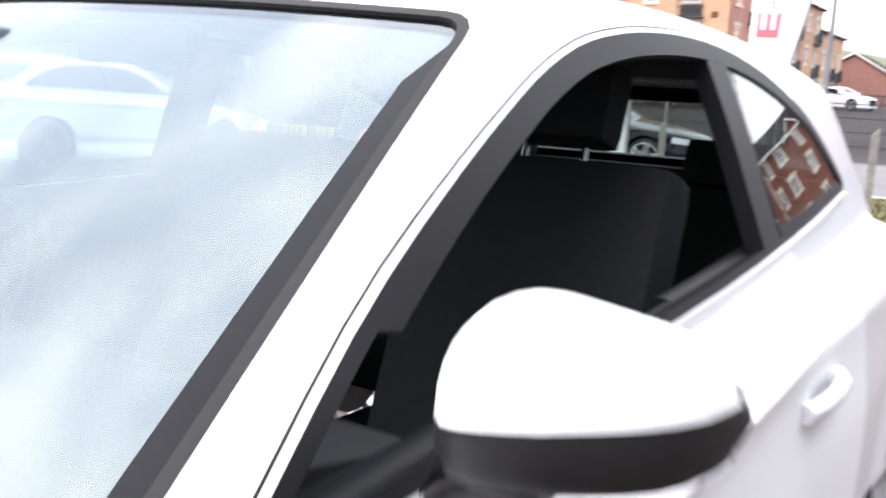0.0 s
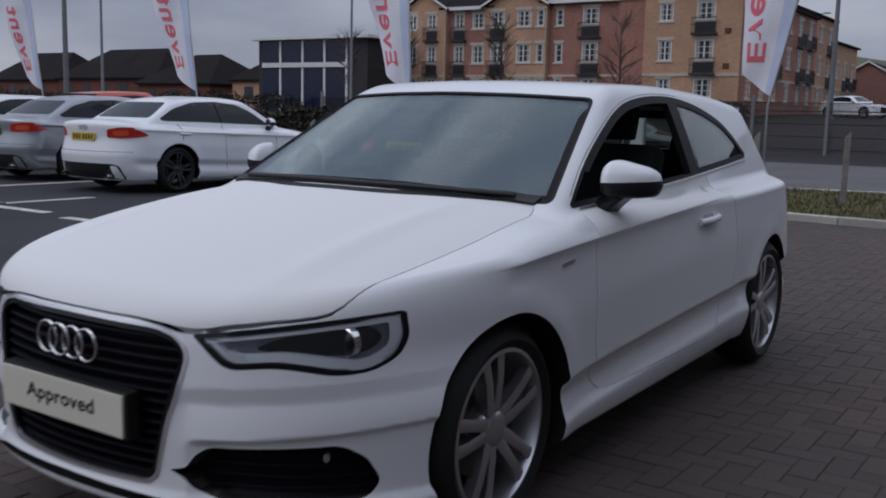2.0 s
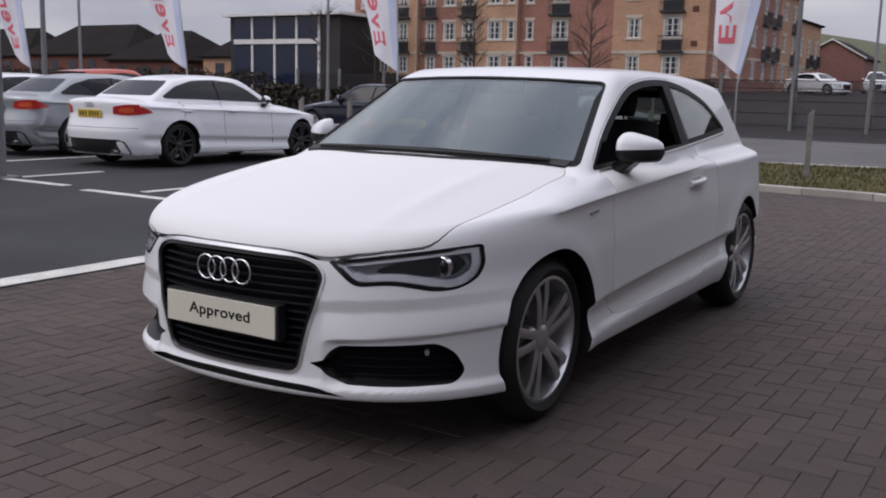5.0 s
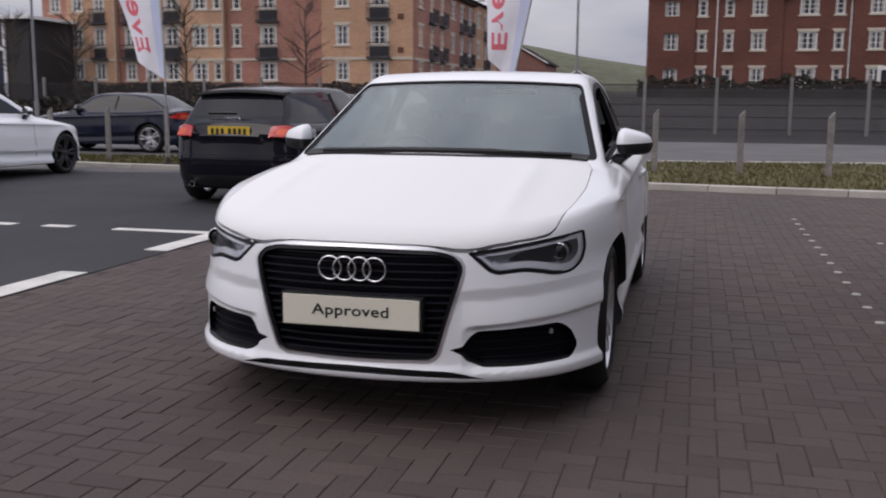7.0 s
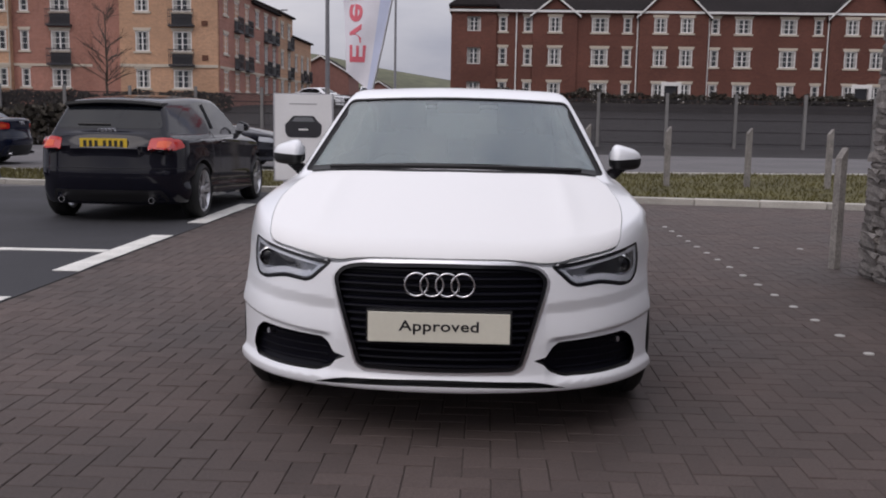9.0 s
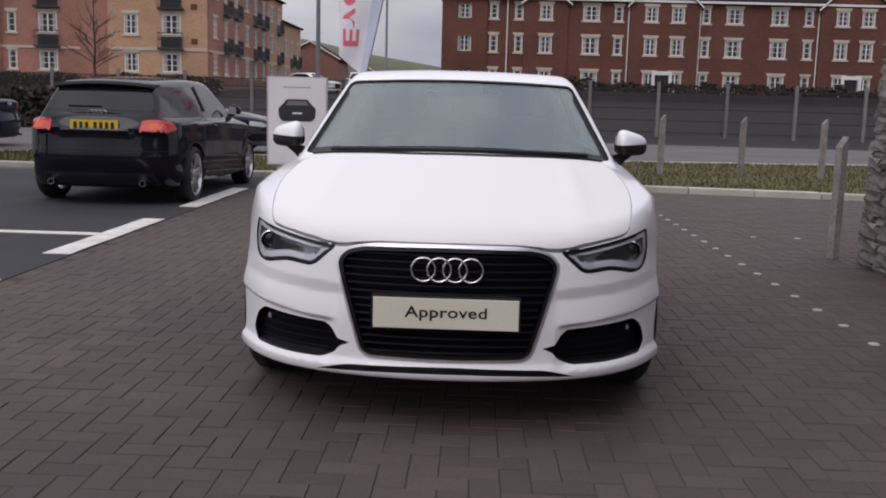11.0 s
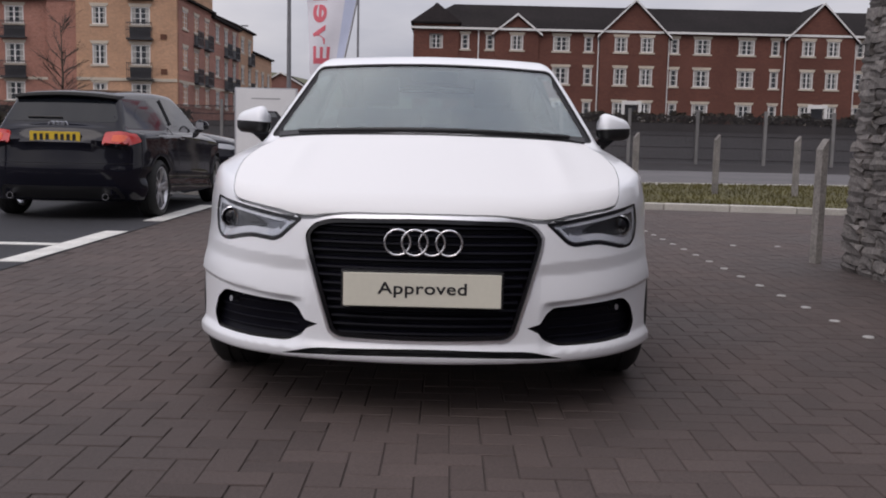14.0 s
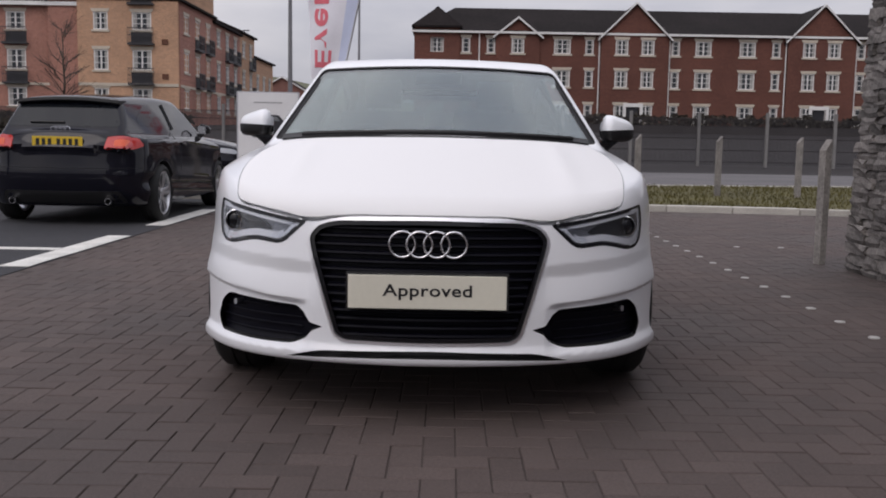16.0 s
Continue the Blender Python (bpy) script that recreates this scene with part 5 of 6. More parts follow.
# ---------------------------------------------------------------- stone pillar
stone_mat = mat("walling_stone", (0.160, 0.146, 0.136), 0.88, vary=0.3, scale=6, grain=0.35, grain_scale=50, bump=0.5, bump_scale=40, rand=0.4, island=0.4)
pillar = empty("stone_pillar", "rough grey drystone pillar of thin stacked slabs", "pillar")
px0, px1, py0, py1, ph = 3.27, 4.6, 2.4, 4.36, 2.75
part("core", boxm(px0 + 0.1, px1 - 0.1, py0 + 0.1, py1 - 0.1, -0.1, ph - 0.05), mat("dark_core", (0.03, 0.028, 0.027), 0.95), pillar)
stone_meshes = []
for k in range(8):
    r = random.Random(k)
    bm = boxm(-0.5, 0.5, -0.5, 0.5, -0.5, 0.5)
    bmesh.ops.subdivide_edges(bm, edges=bm.edges[:], cuts=1, use_grid_fill=True)
    for v in bm.verts:
        v.co = v.co * (1 - 0.12 * (v.co.length - 0.5)) + Vector((r.uniform(-0.07, 0.07), r.uniform(-0.07, 0.07), r.uniform(-0.09, 0.09)))
    me = mesh_of(bm)
    me.materials.append(stone_mat)
    stone_meshes.append(me)
rng = random.Random(11)
z, made, rest_v, rest_f = 0.0, 0, [], []
while z < ph:
    h = rng.uniform(0.045, 0.085)
    batter = 0.10 * (1 - z / ph)
    for face in ("west", "north", "south"):
        a, b = (py0, py1) if face == "west" else (px0, px1)
        u = b
        while u > a:
            w = min(rng.uniform(0.14, 0.36), max(u - a, 0.05))
            dpt = rng.uniform(0.20, 0.28)
            out = rng.uniform(-0.016, 0.016) - batter
            mid = u - w / 2
            loc = {"west": (px0 + dpt / 2 + out, mid, z + h / 2), "south": (mid, py0 + dpt / 2 + out, z + h / 2), "north": (mid, py1 - dpt / 2 - out, z + h / 2)}[face]
            sc = (dpt, w * 1.02, h * 1.05) if face == "west" else (w * 1.02, dpt, h * 1.05)
            m = Matrix.Translation(loc) @ Matrix.Rotation(rng.uniform(-0.06, 0.06), 4, "Z") @ Matrix.Rotation(rng.uniform(-0.05, 0.05), 4, "X") @ Matrix.Diagonal((*sc, 1))
            me = rng.choice(stone_meshes)
            if made < 290 and (face == "west" and mid > 3.1 or face == "north" and mid < 3.8):
                o = new("stone", me)
                o.parent = pillar
                o.matrix_basis = m
                made += 1
            else:
                k = len(rest_v)
                rest_v += [tuple(m @ v.co) for v in me.vertices]
                rest_f += [tuple(k + i for i in p.vertices) for p in me.polygons]
            u -= w
    z += h
me = bpy.data.meshes.new("stones")
me.from_pydata(rest_v, [], rest_f)
part("stone_rest", me, stone_mat, pillar, kind="stuff")

# ---------------------------------------------------------------- column at the car park
steel_grey = mat("painted_steel", (0.16, 0.16, 0.17), 0.5, vary=0.12, scale=2, grain=0.06)
col = empty("canopy_column", "wide grey painted steel column in the car park", "column")
part("shaft", lathe([(0.02, 0.205), (6.5, 0.205)], 32, "z"), steel_grey, col, smooth=40)
part("base_plate", boxm(-0.28, 0.28, -0.28, 0.28, 0, 0.025, 0.004), steel_grey, col)
col.matrix_world = Matrix.Translation((-9.25, 5.0, 0))


# ---------------------------------------------------------------- feather flags
flag_cloth = mat("flag_cloth", (0.74, 0.73, 0.78), 0.8, vary=0.06, scale=2.5, grain=0.04)
flag_back = mat("flag_edge_cloth", (0.55, 0.60, 0.76), 0.8, vary=0.05, scale=2.5, grain=0.04)
flag_red = mat("flag_red", (0.70, 0.15, 0.19), 0.75, vary=0.06, grain=0.03)


def feather_flag(x, y, turn, width=0.72, low=1.6, high=5.4, lean=0.16, phase=0.0):
    """A tall printed flag on a bending pole, with a curved tail at the foot."""
    flag = empty("feather_flag", "tall white feather flag with red lettering, leaning on its pole", "flag", "feather flags along the verge")

    def place(u, z):
        t = (z - low) / (high - low)
        sway = 0.035 * math.sin(3.2 * z + 5 * u + phase)
        wide = width * (0.42 + 0.58 * min(1.0, (z - low) / 2.0))
        return Vector((-u * wide - lean * (z - low) - 0.06 * t * t, sway * (0.3 + u), z))
    zs_ = np.linspace(low, high, 44)
    for name, u0, u1, m, thick in (("cloth", 0.22, 1.0, flag_cloth, 0.004), ("pole_sleeve", 0.0, 0.22, flag_back, 0.012)):
        bm = bmesh.new()
        grid = []
        for z in zs_:
            row = []
            for u in np.linspace(u0, u1, 9):
                zz = z
                cut = low + 0.30 * max(0.0, u) ** 1.5
                zz = max(z, cut)
                row.append(place(u, zz))
            grid.append(row)
        rings = [[p + Vector((0, -thick, 0)) for p in row] + [p + Vector((0, thick, 0)) for p in reversed(row)] for row in grid]
        ring_loft(bm, rings)
        bmesh.ops.remove_doubles(bm, verts=bm.verts, dist=0.0005)
        bmesh.ops.recalc_face_normals(bm, faces=bm.faces)
        part(name, bm, m, flag, smooth=60)
    # lettering that reads upwards
    cu = bpy.data.curves.new("letters", "FONT")
    cu.body, cu.size, cu.extrude, cu.offset, cu.space_character = "Event", 0.62, 0.003, 0.012, 1.12
    tmp = new("letters", cu)
    bpy.context.view_layer.update()
    me = bpy.data.meshes.new_from_object(tmp.evaluated_get(bpy.context.evaluated_depsgraph_get()))
    bpy.data.objects.remove(tmp)
    me.materials.clear()
    for v in me.vertices:
        along, up, d = v.co
        z = low + 0.42 + along * 1.0
        u = 0.86 - up * 0.98
        q = place(min(1, max(0, u)), z)
        v.co = q + Vector((0, -0.010 if d > 0 else -0.005, 0))
    part("lettering", me, flag_red, flag)
    pole = [place(-0.01, z) for z in np.linspace(low - 0.15, high, 16)]
    part("pole", tube([Vector((pole[0].x, 0, 0.02))] + pole, 0.017, 8), satin_metal, flag, smooth=60)
    part("base", lathe([(0.0, 0.22), (0.05, 0.21), (0.10, 0.05), (0.22, 0.03)], 20, "z"), black_plastic, flag, smooth=40).matrix_basis = Matrix.Translation((pole[0].x, 0, 0))
    flag.matrix_world = Matrix.Translation((x, y, 0)) @ Matrix.Rotation(turn, 4, "Z")
    return flag


feather_flag(-1.70, 12.20, -0.1, width=0.95, lean=-0.22)
feather_flag(-7.98, 12.3, 0.05, width=0.95, lean=0.03, phase=1.1)
feather_flag(-13.6, 12.4, 0.2, width=0.9, lean=0.10, phase=2.3)
feather_flag(-19.2, 12.5, 0.2, width=0.9, lean=0.13, phase=3.1)

# ---------------------------------------------------------------- display board
board = empty("display_board", "white poster board with a dark car, on metal legs", "sign")
sign_white = mat("sign_white", (0.74, 0.74, 0.74), 0.45, vary=0.04, grain=0.02)
part("panel", boxm(-0.335, 0.335, -0.02, 0.02, 0.50, 1.545, 0.006), sign_white, board)
part("frame", extrude_outline(rounded([(-0.352, 0.485), (0.352, 0.485), (0.352, 1.56), (-0.352, 1.56)], 0.01, 2), "y", -0.012, 0.028), satin_metal, board)
poster = [(-0.30, 0.86), (-0.31, 1.00), (-0.24, 1.06), (-0.17, 1.14), (0.17, 1.14), (0.24, 1.06), (0.31, 1.00), (0.30, 0.86), (0.24, 0.80), (-0.24, 0.80)]
poster = [(0.70 * a, 1.155 + 0.78 * (b - 0.97)) for a, b in poster]
part("printed_car", extrude_outline(rounded(poster, 0.02, 3), "y", -0.024, -0.021), mat("print_dark", (0.03, 0.03, 0.035), 0.4, vary=0.1, grain=0.05), board)
part("printed_window", extrude_outline(rounded([(-0.133, 1.217), (-0.10, 1.268), (0.10, 1.268), (0.133, 1.217)], 0.01, 3), "y", -0.026, -0.0245), mat("print_grey", (0.16, 0.17, 0.18), 0.4, vary=0.1, grain=0.05), board)
part("printed_plate", boxm(-0.055, 0.055, -0.0265, -0.0245, 1.11, 1.13), sign_white, board)
part("printed_text_bar", boxm(-0.16, 0.16, -0.0225, -0.0205, 1.425, 1.438), mat("print_mid", (0.35, 0.35, 0.36), 0.5), board)
for s in (-0.22, 0.22):
    part("leg", boxm(s - 0.02, s + 0.02, -0.01, 0.03, 0.0, 0.50), satin_metal, board)
    part("foot", boxm(s - 0.025, s + 0.025, -0.22, 0.24, 0.0, 0.02, 0.004), satin_metal, board)
board.matrix_world = Matrix.Translation((-1.94, 7.6, 0.0)) @ Matrix.Rotation(0.10, 4, "Z") @ Matrix.Diagonal((0.97, 1, 0.93, 1))


# ---------------------------------------------------------------- lamp posts
def lamp_post(x, y, h, r, arm=1.2, turn=0.0):
    z0 = max(-0.05, (y - 31) * 0.0505)
    post = empty("street_lamp", "tall slim grey steel street lamp", "street lamp", "street lamps")
    part("pole", lathe([(0, r * 1.5), (1.2, r * 1.5), (1.25, r), (h, r * 0.6)], 14, "z"), steel_grey, post, smooth=40)
    part("arm", tube([(0, 0, h - 0.05), (arm * 0.4, 0, h + 0.12), (arm, 0, h + 0.18)], 0.03, 8), steel_grey, post, smooth=60)
    part("lantern", boxm(arm - 0.1, arm + 0.45, -0.09, 0.09, h + 0.13, h + 0.24, 0.03), steel_grey, post)
    post.matrix_world = Matrix.Translation((x, y, z0)) @ Matrix.Rotation(turn, 4, "Z")


for a in ((-6.35, 36.0, 9.0, 0.10), (-3.62, 36.2, 9.0, 0.055), (-31.2, 21.4, 9.0, 0.11), (-30.6, 22.6, 9.0, 0.06), (-23.8, 29.6, 9.0, 0.06), (-19.5, 84.0, 7.5, 0.08)):
    lamp_post(*a)

# ---------------------------------------------------------------- far fence
fence_dark = mat("fence_dark", (0.024, 0.021, 0.023), 0.7, vary=0.1)
fence_post_mat = mat("fence_post", (0.17, 0.165, 0.16), 0.7, vary=0.1, rand=0.15)
fence = empty("mesh_fence", "tall dark mesh fence with grey posts beyond the road", "fence")
post_me = mesh_of(boxm(-0.055, 0.055, -0.055, 0.055, -0.2, 2.05, 0.01))
post_me.materials.append(fence_post_mat)
for k in range(-14, 13):
    o = new("fence_post", post_me)
    o.parent = fence
    o.matrix_basis = Matrix.Translation((7.05 + 2.62 * k, 34.4, 0.17))
verts, faces = [], []


def bar(x0, x1, y0, y1, z0, z1):
    k = len(verts)
    verts.extend([(x, y, z) for z in (z0, z1) for y in (y0, y1) for x in (x0, x1)])
    faces.extend([tuple(k + i for i in f) for f in ((0, 2, 3, 1), (4, 5, 7, 6), (0, 1, 5, 4), (2, 6, 7, 3), (0, 4, 6, 2), (1, 3, 7, 5))])


for x in np.arange(-29.6, 39, 0.05):
    bar(x, x + 0.018, 34.47, 34.482, 0.2, 1.95)
for z in (0.3, 0.75, 1.2, 1.65, 1.95):
    bar(-29.6, 39, 34.482, 34.495, z, z + 0.03)
me = bpy.data.meshes.new("wires")
me.from_pydata(verts, [], faces)
part("fence_mesh", me, fence_dark, fence, kind="stuff")

# ---------------------------------------------------------------- cars
hero, S, outl, panels, body = hero_car("hatchback_car")
finish_hero(hero, S, outl, panels)
half_turn = Matrix.Rotation(math.pi, 4, "Z")
parked_car("saloon_car", SALOON, white_paint, "white saloon with dark alloy wheels parked nose-in on the asphalt", Matrix.Translation((-9.86, 6.98 + 4.70, 0)) @ half_turn, "saloon", dark_alloy, group="cars parked in the bays")
parked_car("saloon_car", SALOON, silver_paint, "silver-grey saloon parked beside a white saloon", Matrix.Translation((-12.75, 7.3 + 4.70, 0)) @ half_turn, "saloon", group="cars parked in the bays")
white_saloon = parked_car("saloon_car", SALOON, white_paint, "white saloon parked beside a silver saloon", Matrix.Translation((-15.65, 7.6 + 4.70, 0)) @ half_turn, "saloon", group="cars parked in the bays")
parked_car("hatchback_car", OLD_HATCH, black_paint, "black hatchback with red tail lamps and a yellow plate", Matrix.Translation((-3.99, 6.86 + 4.237, 0)) @ half_turn, "hatch", group="cars parked in the bays")
parked_car("tall_car", TALL_HATCH, red_paint, "red tall hatchback parked behind the saloons", Matrix.Translation((-17.9, 12.2 + 4.237, 0)) @ half_turn, "hatch", tall=1.5)
side_on = Matrix.Rotation(math.pi / 2, 4, "Z")
parked_car("saloon_car", SALOON, blue_paint, "dark blue saloon parked side-on beyond the verge", Matrix.Translation((-14.9, 17.9, 0)) @ Matrix.Rotation(-math.pi / 2, 4, "Z"), "saloon", group="cars beyond the verge", plate=False)
parked_car("saloon_car", SALOON, black_paint, "black saloon parked side-on beyond the verge", Matrix.Translation((-4.3, 17.9, 0)) @ side_on, "saloon", group="cars beyond the verge", plate=False)
parked_car("hatchback_car", HATCH, silver_paint, "silver hatchback parked side-on beyond the verge", Matrix.Translation((-15.6, 16.4, 0)) @ side_on, "hatch", group="cars beyond the verge", plate=False)

far_car = copy_thing(white_saloon, Matrix.Translation((-9.6, 64.6, 1.68)) @ Matrix.Rotation(radians(62), 4, "Z"))
tagged(far_car, "white saloon parked far off by the side street", "car", "cars in the side street")
parked_car("white_van", TALL_HATCH, white_paint, "tall white van parked far off by the side street", Matrix.Translation((-9.0, 72.0, 1.85)) @ Matrix.Rotation(radians(12), 4, "Z"), "hatch", tall=1.5, group="cars in the side street")

# ---------------------------------------------------------------- added unseen wall that blocks the sky beside the forecourt
part("wall_showroom", boxm(5.0, 5.4, -30, 4.36, 0, 7.0), mat("cladding_grey", (0.16, 0.16, 0.17), 0.5, vary=0.1, scale=0.6, grain=0.05), None, "plain grey wall added out of view to shade the forecourt", kind="structure", category="wall")


# ---------------------------------------------------------------- buildings
def brick_mat(name, color, mortar):
    """Coursed brick, seen from far: faint courses, patches and soot."""
    m = mat(name, color, 0.88, vary=0.16, scale=0.35, grain=0.14, grain_scale=9, bump=0.1, bump_scale=30)
    n, l = m.node_tree.nodes, m.node_tree.links
    b = n["Principled BSDF"]
    geo = n.new("ShaderNodeNewGeometry")
    turn = n.new("ShaderNodeMapping")
    turn.inputs["Rotation"].default_value = (radians(90), 0, 0)
    br = n.new("ShaderNodeTexBrick")
    br.inputs["Color1"].default_value, br.inputs["Color2"].default_value, br.inputs["Mortar"].default_value = (1.12, 1.08, 1.05, 1), (0.84, 0.84, 0.86, 1), (*mortar, 1)
    br.inputs["Scale"].default_value, br.inputs["Brick Width"].default_value, br.inputs["Row Height"].default_value, br.inputs["Mortar Size"].default_value = 1.0, 0.225, 0.075, 0.010
    l.new(geo.outputs["Position"], turn.inputs["Vector"]), l.new(turn.outputs["Vector"], br.inputs["Vector"])
    old = b.inputs["Base Color"].links[0].from_socket
    mul = n.new("ShaderNodeVectorMath")
    mul.operation = "MULTIPLY"
    l.new(old, mul.inputs[0]), l.new(br.outputs["Color"], mul.inputs[1]), l.new(mul.outputs["Vector"], b.inputs["Base Color"])
    return m


red_brick = brick_mat("red_brick", (0.31, 0.145, 0.108), (1.3, 1.5, 1.6))
dark_brick = brick_mat("dark_red_brick", (0.118, 0.045, 0.032), (1.3, 1.5, 1.6))
buff_brick = brick_mat("buff_brick", (0.44, 0.265, 0.165), (1.15, 1.2, 1.3))
slate = mat("slate_roof", (0.016, 0.013, 0.013), 0.85, vary=0.2, scale=0.4, grain=0.25, grain_scale=5, spec=0.12)
pale_stone = mat("pale_stone", (0.50, 0.44, 0.36), 0.8, vary=0.1, scale=1.5, grain=0.08)
white_trim = mat("white_trim", (0.72, 0.71, 0.69), 0.55, vary=0.06, scale=1, grain=0.03)
far_glass = mat("far_glass", (0.03, 0.034, 0.04), 0.08, vary=0.2, scale=0.4, grain=0.0, spec=0.6)
net_curtain = mat("net_curtain", (0.36, 0.35, 0.33), 0.9, vary=0.2, scale=1.2, grain=0.1)
balcony_dark = mat("balcony_dark", (0.03, 0.03, 0.035), 0.5, vary=0.1)
WINDOWS = {}


def lattice(ux, uz, y0, y1):
    """A flat frame whose every second cell, both ways, is open."""
    bm = bmesh.new()
    vs = {}

    def v(i, k, s):
        if (i, k, s) not in vs:
            vs[i, k, s] = bm.verts.new((ux[i], (y0, y1)[s], uz[k]))
        return vs[i, k, s]
    solid = lambda i, k: 0 <= i < len(ux) - 1 and 0 <= k < len(uz) - 1 and not (i % 2 and k % 2)
    for i in range(len(ux) - 1):
        for k in range(len(uz) - 1):
            if not solid(i, k):
                continue
            bm.faces.new((v(i, k, 0), v(i + 1, k, 0), v(i + 1, k + 1, 0), v(i, k + 1, 0)))
            bm.faces.new((v(i, k, 1), v(i, k + 1, 1), v(i + 1, k + 1, 1), v(i + 1, k, 1)))
            for di, dk, a, b in ((-1, 0, (i, k + 1), (i, k)), (1, 0, (i + 1, k), (i + 1, k + 1)), (0, -1, (i, k), (i + 1, k)), (0, 1, (i + 1, k + 1), (i, k + 1))):
                if not solid(i + di, k + dk):
                    bm.faces.new((v(*a, 0), v(*a, 1), v(*b, 1), v(*b, 0)))
    bmesh.ops.recalc_face_normals(bm, faces=bm.faces)
    return bm


def window_meshes(w, h, stone):
    """Frame with glazing bars, panes, curtain, sill and lintel, facing -y, foot at z = 0."""
    key = (round(w, 2), round(h, 2), stone)
    if key not in WINDOWS:
        t = 0.075
        ux = [-w / 2, -w / 2 + t] + ([-0.045, 0.045] if w > 0.7 else []) + [w / 2 - t, w / 2]
        uz = [0, t, h * 0.36 - 0.016, h * 0.36 + 0.016, h * 0.66 - 0.016, h * 0.66 + 0.016, h - t, h]
        f = lattice(ux, uz, 0.03, 0.10)
        frame_me = mesh_of(f)
        frame_me.materials.append(white_trim)
        g = bmesh.new()
        box(g, -w / 2 + 0.02, w / 2 - 0.02, 0.075, 0.085, 0.02, h - 0.02)
        pane_me = mesh_of(g)
        pane_me.materials.append(far_glass)
        made = [frame_me, pane_me]
        for u0, u1 in ((-w / 2 + t, -w / 2 + t + (w - 2 * t) * 0.22), (w / 2 - t - (w - 2 * t) * 0.22, w / 2 - t)):
            made.append(mesh_of(boxm(u0, u1, 0.066, 0.072, t, h - t)))
            made[-1].materials.append(net_curtain)
        made.append(mesh_of(boxm(-w / 2 - 0.12, w / 2 + 0.12, -0.06, 0.12, -0.13, -0.004)))
        made.append(mesh_of(extrude_outline([(-w / 2 - 0.06, h + 0.004), (w / 2 + 0.06, h + 0.004), (w / 2 + 0.14, h + 0.22), (-w / 2 - 0.14, h + 0.22)], "y", -0.03, 0.12)))
        for me in made[-2:]:
            me.materials.append(stone)
        WINDOWS[key] = tuple(made)
    return WINDOWS[key]


def window_unit(house, x, y, z0, z1, w, stone, turn=0.0, balcony=False, m0=None):
    meshes = window_meshes(w, z1 - z0, stone)
    m = (m0 or Matrix()) @ Matrix.Translation((x, y, z0))
    win = None
    for name, me in zip(("window", "pane", "curtain", "curtain", "sill", "lintel"), meshes):
        o = new(name, me)
        if win is None:
            o.parent, o.matrix_basis, win = house, m, o
        else:
            o.parent = win
    if balcony:
        bm = bmesh.new()
        for k in range(15):
            u = -w / 2 - 0.2 + (w + 0.4) * k / 14
            box(bm, u - 0.012, u + 0.012, -0.32, -0.30, -0.85, 0.12)
        for zz in (-0.85, -0.35, 0.10):
            box(bm, -w / 2 - 0.22, w / 2 + 0.22, -0.33, -0.29, zz, zz + 0.05)
        box(bm, -w / 2 - 0.22, w / 2 + 0.22, -0.33, 0.0, -0.95, -0.86)
        box(bm, -w / 2 - 0.05, w / 2 + 0.05, -0.012, -0.006, -0.85, -0.14)
        part("balcony", bm, balcony_dark, win, kind="stuff")
    return win


def facade(x0, x1, z0, z1, openings, y=0.0, depth=0.16, back=9.0, gable=None):
    """A wall in the plane y with openings that go in, closed to a block behind."""
    bm = bmesh.new()
    xs = sorted({x0, x1, *(v for o in openings for v in (o[0], o[1]) if x0 < v < x1)})
    zs_ = sorted({z0, z1, *(v for o in openings for v in (o[2], o[3]) if z0 < v < z1)})
    for a, b in zip(xs, xs[1:]):
        for c, d in zip(zs_, zs_[1:]):
            mx, mz = (a + b) / 2, (c + d) / 2
            if not any(o[0] < mx < o[1] and o[2] < mz < o[3] for o in openings):
                bm.faces.new([bm.verts.new(p) for p in ((a, y, c), (b, y, c), (b, y, d), (a, y, d))])
    for o in openings:
        a, b, c, d = o[:4]
        for q in (((a, c), (a, d)), ((a, d), (b, d)), ((b, d), (b, c)), ((b, c), (a, c))):
            (p, r), (s, t) = q
            bm.faces.new([bm.verts.new(v) for v in ((p, y, r), (s, y, t), (s, y + depth, t), (p, y + depth, r))])
        bm.faces.new([bm.verts.new(v) for v in ((a, y + depth, c), (b, y + depth, c), (b, y + depth, d), (a, y + depth, d))])
    for a, b, c, d in (((x0, y, z0), (x0, back, z0), (x0, back, z1), (x0, y, z1)), ((x1, y, z0), (x1, y, z1), (x1, back, z1), (x1, back, z0)), ((x0, back, z0), (x1, back, z0), (x1, back, z1), (x0, back, z1)),
                       ((x0, y, z1), (x1, y, z1), (x1, back, z1), (x0, back, z1))):
        bm.faces.new([bm.verts.new(v) for v in (a, b, c, d)])
    if gable:
        bm.faces.new([bm.verts.new(v) for v in ((x0, y, z1), (x1, y, z1), ((x0 + x1) / 2, y, gable))])
    bmesh.ops.remove_doubles(bm, verts=bm.verts, dist=0.001)
    bmesh.ops.recalc_face_normals(bm, faces=bm.faces)
    return bm


